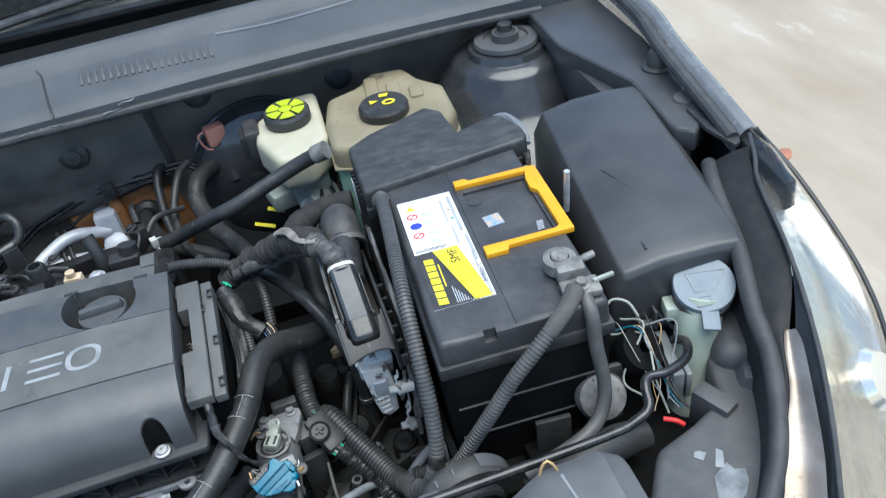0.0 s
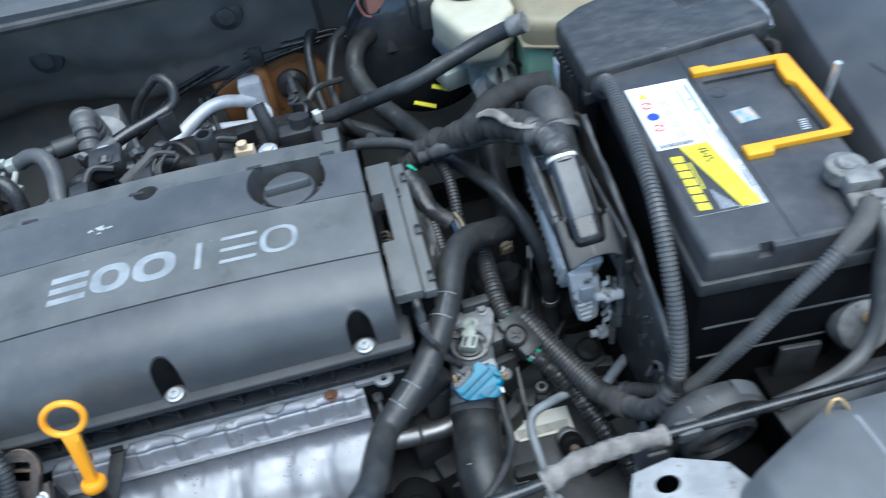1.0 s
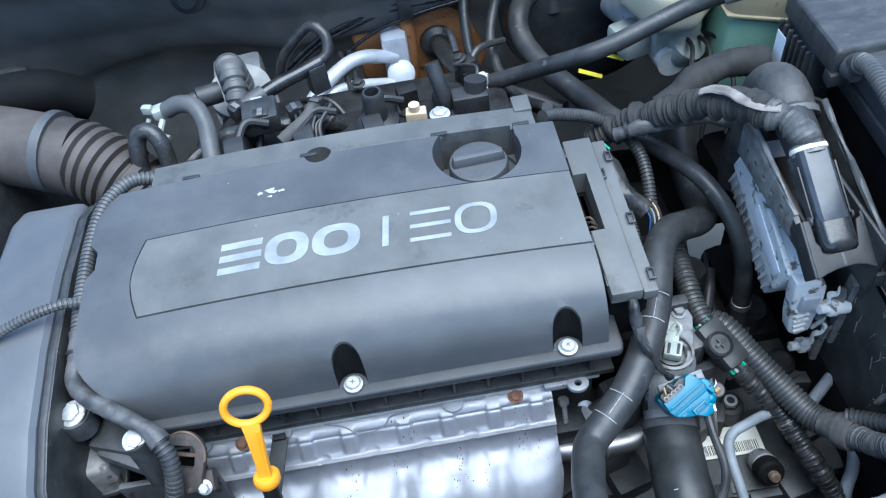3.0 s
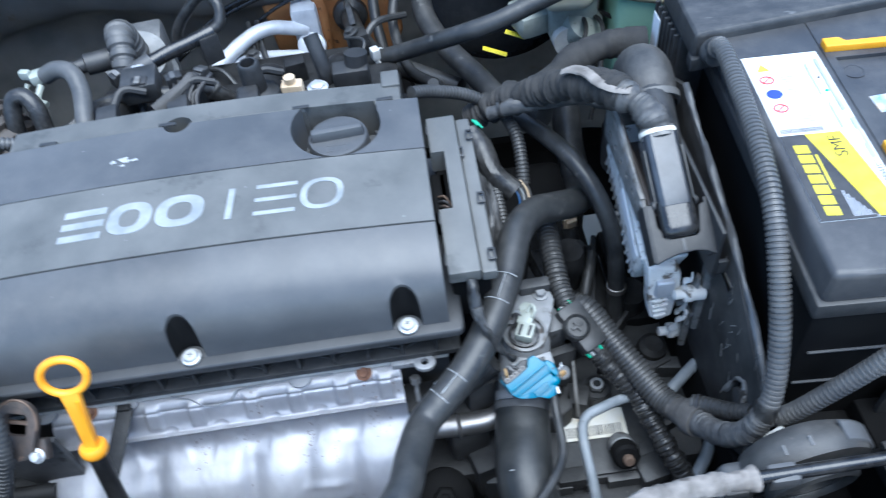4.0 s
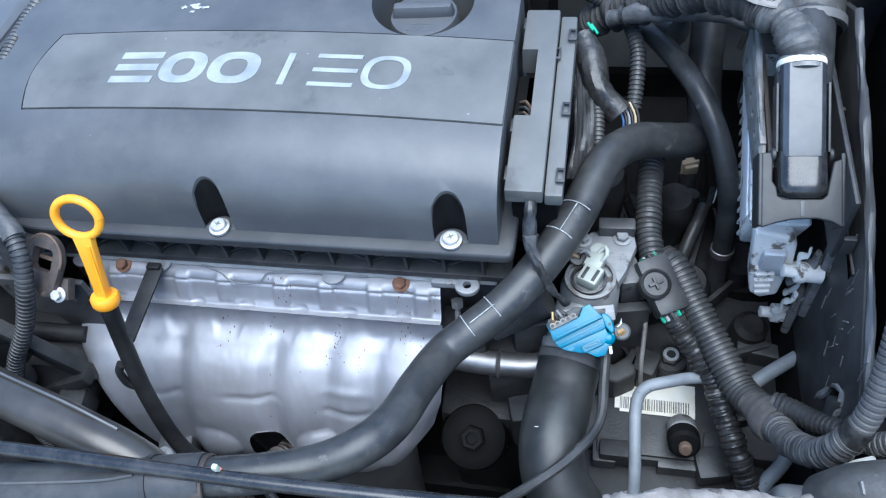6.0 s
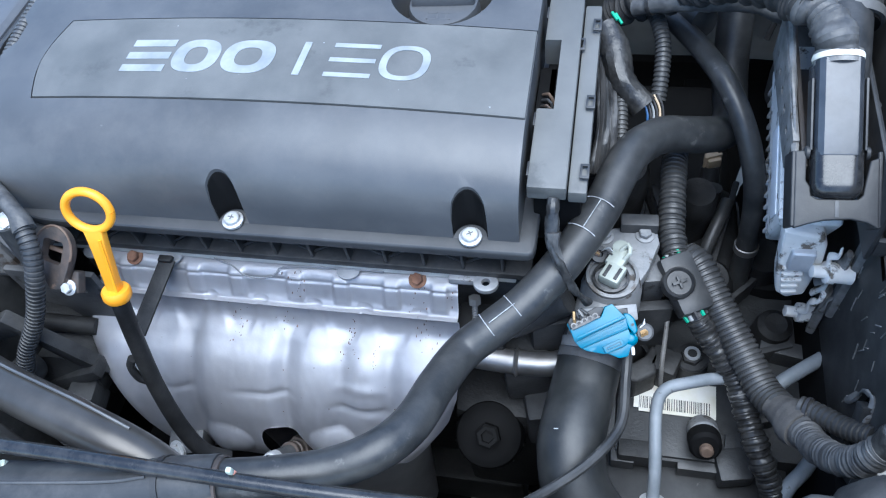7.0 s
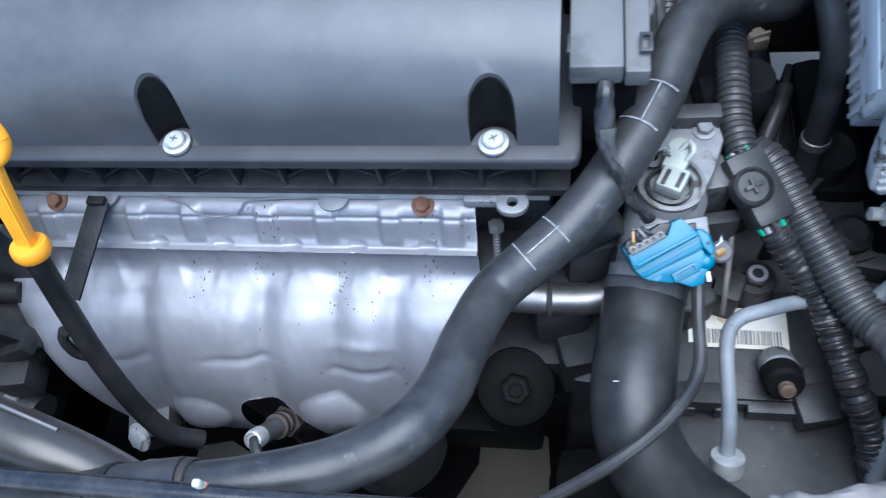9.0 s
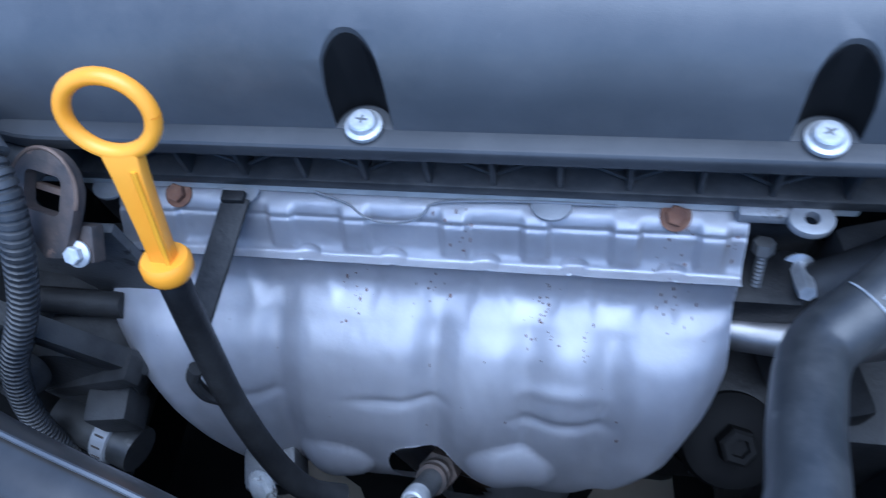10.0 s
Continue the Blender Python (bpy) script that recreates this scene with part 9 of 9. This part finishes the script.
part("worm_clamp", hoop([(0.0108, 0), (0.012, 0.0005), (0.012, 0.0075), (0.0108, 0.008)], (-0.3165, 0.299, 0.797), (0, -0.5, -0.8), seg=22), M["zinc"], crank)
part("brass_end", tube([(-0.326, 0.288, 0.795), (-0.336, 0.282, 0.797)], 0.0055, 10), M["tan_plastic"], crank)
bypass = thing("bypass_hose", (-0.39, 0.33, 0.78), "short glossy black bypass hose loop", "hose")
part("hose_body", tube([(-0.405, 0.318, 0.74), (-0.404, 0.328, 0.785), (-0.398, 0.340, 0.808), (-0.385, 0.342, 0.812), (-0.374, 0.332, 0.80), (-0.372, 0.318, 0.77)], 0.0095, 14), M["tape"], bypass, angle=60)
misc = thing("injector_loom", (-0.25, 0.34, 0.75), "dark taped loom across the intake manifold", "wiring loom")
part("taped_run", tube([(-0.36, 0.325, 0.765), (-0.31, 0.350, 0.782), (-0.25, 0.352, 0.784), (-0.20, 0.362, 0.770), (-0.17, 0.38, 0.735), (-0.15, 0.42, 0.69)], 0.0085, 12, wobble=0.15, seed=41), M["tape"], misc)
part("branch", tube([(-0.215, 0.352, 0.79), (-0.205, 0.340, 0.805), (-0.218, 0.315, 0.808), (-0.24, 0.30, 0.80)], 0.0075, 10, wobble=0.1, seed=42), M["cloth_tape"], misc)
rm = random.Random(31)
for i in range(7):
    a = rm.uniform(0, 6.28)
    part("loom_wire", tube([(-0.232 + 0.006 * i, 0.356 + 0.006 * math.sin(a), 0.788), (-0.226 + 0.007 * i, 0.338 + 0.008 * math.cos(a), 0.802 + 0.004 * math.sin(a)), (-0.222 + 0.004 * i, 0.318, 0.800), (-0.228 + 0.005 * i, 0.298 + 0.004 * math.cos(a), 0.786)], rm.uniform(0.0014, 0.0026), 7), M[rm.choice(("tape", "black_cloth", "rubber", "ink"))], misc)
for i, (x, y, z) in enumerate(((-0.262, 0.345, 0.806), (-0.224, 0.345, 0.806), (-0.292, 0.372, 0.800), (-0.206, 0.382, 0.782))):
    part("taped_plug", rbox(x - 0.009, x + 0.009, y - 0.007, y + 0.007, z - 0.012, z + 0.004, 0.002, 20 * i), M["plastic_worn"], misc)
    part("plug_latch", rbox(x - 0.003, x + 0.003, y - 0.008, y + 0.004, z + 0.004, z + 0.0065, 0.0008, 20 * i), M["plastic_dusty"] if i % 2 else M["lead"], misc)
part("plug", rbox(-0.285, -0.245, 0.335, 0.375, 0.785, 0.808, 0.004, 6), M["plastic"], misc)
# bright chip paints a glint on the plug
part("plug_glint", rbox(-0.276, -0.262, 0.372, 0.380, 0.800, 0.806, 0.002), M["zinc"], misc)
for i in range(16):
    x = -0.37 + rw.random() * 0.36
    y = 0.34 + rw.random() * 0.14
    z = 0.735 + rw.random() * 0.045
    k = rw.choice(("box", "tube", "tube", "bolt"))
    if k == "box":
        part("bracket", rbox(x - 0.012, x + 0.012, y - 0.009, y + 0.009, z - 0.03, z + 0.008, 0.003, rw.uniform(-40, 40)), M[rw.choice(("plastic", "cast_rough", "plastic"))], misc)
    elif k == "tube":
        part("wire", tube([(x, y, z), (x + rw.uniform(-0.03, 0.03), y + 0.02, z + 0.014), (x + rw.uniform(-0.06, 0.06), y + 0.05, z)], rw.choice((0.002, 0.0032, 0.0045)), 8), M[rw.choice(("rubber", "tape", "rubber", "cast_rough"))], misc)
    else:
        piece("bolt", BOLT_DARK, pose(x, y, z, rw.uniform(-20, 20), rw.uniform(-20, 20), 0) @ Matrix.Scale(0.8, 4), misc)

# heater pipes through the bulkhead
seal = thing("bulkhead_seal", (-0.08, 0.655, 0.65), "aged orange foam bulkhead seal round the pipes", "bulkhead seal")
part("foam", bevel(prism([(-0.168, 0.700), (-0.125, 0.735), (-0.030, 0.728), (0.004, 0.700), (0.030, 0.630), (-0.004, 0.560), (-0.095, 0.535), (-0.150, 0.560), (-0.162, 0.63)], 0.632, 0.660, 0, "y"), 0.008, 3, 40), M["orange_rubber"], seal)
part("foam_rib", tube([(-0.088, 0.628, 0.722), (-0.084, 0.622, 0.68), (-0.090, 0.626, 0.60)], 0.010, 12), M["orange_rubber"], seal)
part("dark_grommet", lathe([(0, 0), (0.026, 0), (0.024, 0.012), (0.016, 0.018), (0, 0.018)], (-0.044, 0.632, 0.672), (0, -1, 0.2), seg=26), M["rubber"], seal)
ac = thing("refrigerant_pipes", (-0.12, 0.6, 0.65), "pale aluminium refrigerant pipes with end block", "pipe")
part("block", rbox(-0.126, -0.088, 0.598, 0.634, 0.625, 0.708, 0.008), M["alu_white"], ac, "pale aluminium block")
part("block_boss", lathe([(0, 0), (0.021, 0), (0.020, 0.014), (0.012, 0.018), (0, 0.018)], (-0.105, 0.598, 0.648), (0.05, -0.8, 0.6), seg=26), M["alu_white"], ac)
part("small_boss", join(lathe([(0, 0), (0.015, 0), (0.014, 0.012), (0, 0.014)], (-0.100, 0.590, 0.612), (0.05, -0.8, 0.6), seg=22)), M["alu_white"], ac)
part("rusty_bolt", moved(hexbolt(0.007, 0.006), pose(-0.102, 0.582, 0.630, 52)), M["rust_red"], ac)
part("pipe", tube([(-0.108, 0.604, 0.674), (-0.129, 0.596, 0.684), (-0.150, 0.586, 0.695), (-0.174, 0.575, 0.697), (-0.203, 0.555, 0.690), (-0.230, 0.535, 0.676), (-0.255, 0.515, 0.65)], 0.0100, 16), M["alu_white"], ac, angle=60)
part("pipe", tube([(-0.104, 0.586, 0.640), (-0.136, 0.578, 0.652), (-0.184, 0.560, 0.668), (-0.214, 0.540, 0.665), (-0.25, 0.515, 0.62)], 0.0075, 14), M["alu_white"], ac, angle=60)
heat = thing("heater_hoses", (0.0, 0.5, 0.7), "black heater hoses curving from the bulkhead", "hose")
part("hose_body", tube([(-0.044, 0.612, 0.678), (-0.040, 0.580, 0.688), (-0.030, 0.540, 0.690), (-0.010, 0.490, 0.695), (0.030, 0.44, 0.70), (0.09, 0.39, 0.70)], 0.0125, 16), M["rubber"], heat, angle=60)
part("hose_body", tube([(0.095, 0.60, 0.74), (0.085, 0.575, 0.755), (0.065, 0.54, 0.758), (0.058, 0.50, 0.745), (0.075, 0.44, 0.735), (0.11, 0.36, 0.735), (0.13, 0.30, 0.745), (0.165, 0.25, 0.76)], 0.0135, 16), M["rubber"], heat, angle=60)
part("thin_hose", tube([(0.055, 0.585, 0.77), (0.036, 0.56, 0.765), (0.018, 0.50, 0.735), (0.03, 0.42, 0.72), (0.06, 0.36, 0.735), (0.055, 0.33, 0.76)], 0.0065, 12), M["rubber"], heat, angle=60)
part("thin_hose", tube([(0.012, 0.63, 0.76), (-0.002, 0.60, 0.75), (-0.006, 0.56, 0.71), (0.0, 0.52, 0.67)], 0.0075, 12), M["rubber"], heat, angle=60)
vhose = thing("brake_vacuum_hose", (0.1, 0.36, 0.78), "long black brake vacuum hose with spring clip", "hose")
part("hose_body", tube([(-0.040, 0.425, 0.730), (-0.008, 0.415, 0.742), (0.030, 0.395, 0.762), (0.065, 0.368, 0.788), (0.095, 0.348, 0.808), (0.130, 0.343, 0.820), (0.170, 0.346, 0.833), (0.214, 0.348, 0.848), (0.250, 0.336, 0.866)], 0.0102, 16), M["rubber"], vhose, angle=60)
part("spring_clip", join(hoop([(0.0106, 0), (0.012, 0.0005), (0.012, 0.006), (0.0106, 0.0065)], (-0.004, 0.413, 0.744), (0.85, -0.3, 0.4), seg=20), rbox(-0.012, -0.002, 0.400, 0.412, 0.750, 0.764, 0.002, 20)), M["alu_dull"], vhose, "pale spring clip")
part("end_fitting", tube([(0.246, 0.338, 0.864), (0.262, 0.330, 0.872)], 0.0125, 14), M["lead"], vhose)
pinkp = thing("capped_valve", (0.11, 0.60, 0.78), "salmon plastic cap on a dark valve", "valve cap")
part("cap", rbox(0.094, 0.126, 0.588, 0.610, 0.782, 0.815, 0.004, 15), M["salmon"], pinkp)
part("cap_loop", tube([(0.094, 0.59, 0.812), (0.084, 0.588, 0.806), (0.090, 0.588, 0.784), (0.10, 0.588, 0.778)], 0.0018, 8), M["salmon"], pinkp)
part("valve", tube([(0.112, 0.60, 0.785), (0.118, 0.592, 0.755), (0.120, 0.58, 0.72)], 0.012, 14), M["rubber"], pinkp)
thin = thing("bulkhead_wires", (-0.1, 0.64, 0.74), "thin black wires strung along the bulkhead", "wire")
for dz in (0.0, 0.0085):
    part("bulkhead_pipe", tube([(-0.300, 0.600, 0.655 + dz), (-0.224, 0.618, 0.700 + dz), (-0.200, 0.620, 0.711 + dz), (-0.128, 0.622, 0.734 + dz), (-0.082, 0.622, 0.741 + dz), (0.0, 0.622, 0.744 + dz), (0.041, 0.622, 0.744 + dz), (0.062, 0.615, 0.735 + dz)], 0.0034, 10), M["gloss"], thin, "glossy black pipe", angle=60)
part("bulkhead_pipe", tube([(-0.200, 0.605, 0.660), (-0.178, 0.614, 0.686), (-0.139, 0.616, 0.709), (-0.094, 0.617, 0.724), (-0.043, 0.617, 0.734), (0.016, 0.618, 0.741)], 0.0028, 10), M["gloss"], thin, "glossy black pipe", angle=60)
part("pipe_clip", rbox(-0.094, -0.074, 0.608, 0.630, 0.728, 0.756, 0.003), M["plastic"], thin)
for k in range(2):
    part("wire", tube([(-0.185 + 0.012 * k, 0.60, 0.70), (-0.180 + 0.012 * k, 0.56, 0.675), (-0.170 + 0.013 * k, 0.53, 0.645), (-0.160 + 0.012 * k, 0.50, 0.60)], 0.0042, 8), M["tape"], thin)

# ---- air duct and airbox on the far side ----
duct = thing("air_duct", (-0.5, 0.36, 0.75), "brown dusty rubber air duct with bellows", "air duct")
part("sleeve", tube([(-0.66, 0.410, 0.798), (-0.58, 0.393, 0.793), (-0.478, 0.360, 0.776)], 0.045, 32, 0.006), M["duct"], duct, angle=60)
part("band", tube([(-0.512, 0.372, 0.785), (-0.502, 0.369, 0.783)], 0.0478, 32, 0.003), M["plastic_dusty"], duct, "clamp band")
part("bellows", tube([(-0.480, 0.361, 0.777), (-0.453, 0.346, 0.766), (-0.428, 0.330, 0.752), (-0.408, 0.315, 0.734)], (0.045, 0.041), 36, rings=(0.0130, 0.0060)), M["duct"], duct)
part("thick_band", tube([(-0.60, 0.397, 0.795), (-0.592, 0.395, 0.794)], 0.0475, 32, 0.003), M["rubber"], duct)
airbox = single("air_filter_box", rbox(-0.80, -0.57, 0.22, 0.55, 0.45, 0.80, 0.02), M["plastic"], "black air filter housing", "air filter box")
# shadow behind the duct is put into this pipe's black
single("airbox_pipe", tube([(-0.66, 0.455, 0.80), (-0.58, 0.462, 0.806), (-0.53, 0.468, 0.80), (-0.50, 0.485, 0.77)], 0.028, 20), M["black"], "pipe painted near black for the shadow behind the duct", "pipe", angle=60)
single("wall_left_wing", rbox(-0.86, -0.80, -0.45, 0.70, 0.30, 0.88, 0.01), M["paint"], "black painted inner wing on the far side", "inner wing", kind="structure")
single("engine_mount", join(rbox(-0.62, -0.50, -0.02, 0.16, 0.55, 0.70, 0.012), lathe([(0, 0), (0.05, 0), (0.05, 0.04), (0, 0.045)], (-0.56, 0.09, 0.70), seg=28)), M["cast_rough"], "dark engine mount beside the belt cover", "engine mount")
single("fan_shroud", rbox(-0.55, 0.20, -0.235, -0.205, 0.30, 0.70, 0.006), M["black"], "black radiator fan shroud", "fan shroud")

# added plain black blocks stand for the unlit depth of the bay
single("battery_shelf", rbox(0.375, 0.46, 0.12, 0.42, 0.30, 0.60, 0.02), M["black"], "dark filler block under the battery tray", "shelf")
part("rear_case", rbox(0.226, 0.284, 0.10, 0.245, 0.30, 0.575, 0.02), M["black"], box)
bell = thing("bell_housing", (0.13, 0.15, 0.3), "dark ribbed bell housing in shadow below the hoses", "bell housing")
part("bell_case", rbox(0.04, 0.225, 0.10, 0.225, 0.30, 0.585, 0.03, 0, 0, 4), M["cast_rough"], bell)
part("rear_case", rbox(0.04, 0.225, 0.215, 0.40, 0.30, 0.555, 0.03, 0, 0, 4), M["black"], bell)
for i, (x, a) in enumerate(((0.070, 8), (0.098, 4), (0.128, -3), (0.158, -8), (0.205, -14))):
    part("rib", rbox(x - 0.003, x + 0.003, 0.098, 0.215, 0.56, 0.597, 0.002, a), M["cast_dark"], bell)
part("flange", tube([(0.050, 0.102, 0.575), (0.10, 0.096, 0.590), (0.16, 0.096, 0.590), (0.215, 0.106, 0.575)], 0.008, 12), M["gearbox"], bell)
for x, y, z in ((0.1824, 0.1621, 0.578), (0.110, 0.150, 0.585), (0.070, 0.190, 0.583)):
    part("bolt_boss", lathe([(0, -0.03), (0.014, -0.03), (0.012, 0), (0, 0.001)], (x, y, z), seg=20), M["cast_dark"], bell)
    piece("bolt", BOLT_DULL if x > 0.15 else BOLT_DARK, pose(x, y, z) @ Matrix.Scale(1.05, 4), bell)
part("sensor_lead", tube([(0.150, 0.118, 0.60), (0.140, 0.140, 0.625), (0.128, 0.150, 0.66), (0.122, 0.165, 0.70)], 0.0042, 8, wobble=0.1, seed=91), M["tape"], bell)
part("vent_stub", tube([(0.195, 0.195, 0.575), (0.196, 0.200, 0.60)], 0.009, 12), M["cast_dark"], bell)
# another added black block in place of deep shade
single("coolant_flange", rbox(0.04, 0.10, 0.05, 0.26, 0.35, 0.69, 0.02), M["black"], "dark filler block at the engine's end", "coolant flange")
# added plates and wall that hide lit ground; gaps leave chosen patches visible
single("splash_tray", cut(rbox(0.205, 0.46, 0.246, 0.66, 0.300, 0.312, 0.002), prism([(0.268, 0.425), (0.380, 0.415), (0.400, 0.500), (0.290, 0.500)], 0.28, 0.33, 0)), M["black"], "added black plate hiding the ground, with one gap", "splash tray", kind="structure")
single("undertray", cut(rbox(-0.84, 0.78, -0.59, 0.68, 0.125, 0.133, 0.002), prism([(-0.060, 0.045), (0.024, 0.020), (0.030, -0.050), (-0.010, -0.085), (-0.100, -0.085), (-0.062, -0.02)], 0.10, 0.16, 0), prism([(-0.440, -0.020), (-0.395, -0.010), (-0.325, -0.045), (-0.300, -0.085), (-0.440, -0.090)], 0.10, 0.16, 0), rbox(0.28, 0.52, 0.46, 0.67, 0.10, 0.16, 0)), M["black"], "added black plate keeping the ground dark, with gaps", "undertray", kind="structure")
single("wall_lower_bulkhead", rbox(-0.82, 0.74, 0.672, 0.690, 0.128, 0.335, 0.003), M["black"], "added dark wall closing the bright gap under the felt", "bulkhead", kind="structure")
# three added blocks, black in place of the shade below the engine
single("subframe", rbox(-0.35, 0.035, 0.27, 0.62, 0.28, 0.60, 0.03), M["black"], "dark filler block below the bulkhead", "chassis", kind="structure")
single("chassis_leg", rbox(-0.66, -0.46, -0.20, 0.02, 0.30, 0.49, 0.03), M["black"], "dark filler block below the pipes", "chassis", kind="structure")
single("lower_beam", rbox(0.03, 0.30, -0.20, -0.06, 0.25, 0.42, 0.03), M["black"], "dark filler block under the gearbox", "chassis", kind="structure")
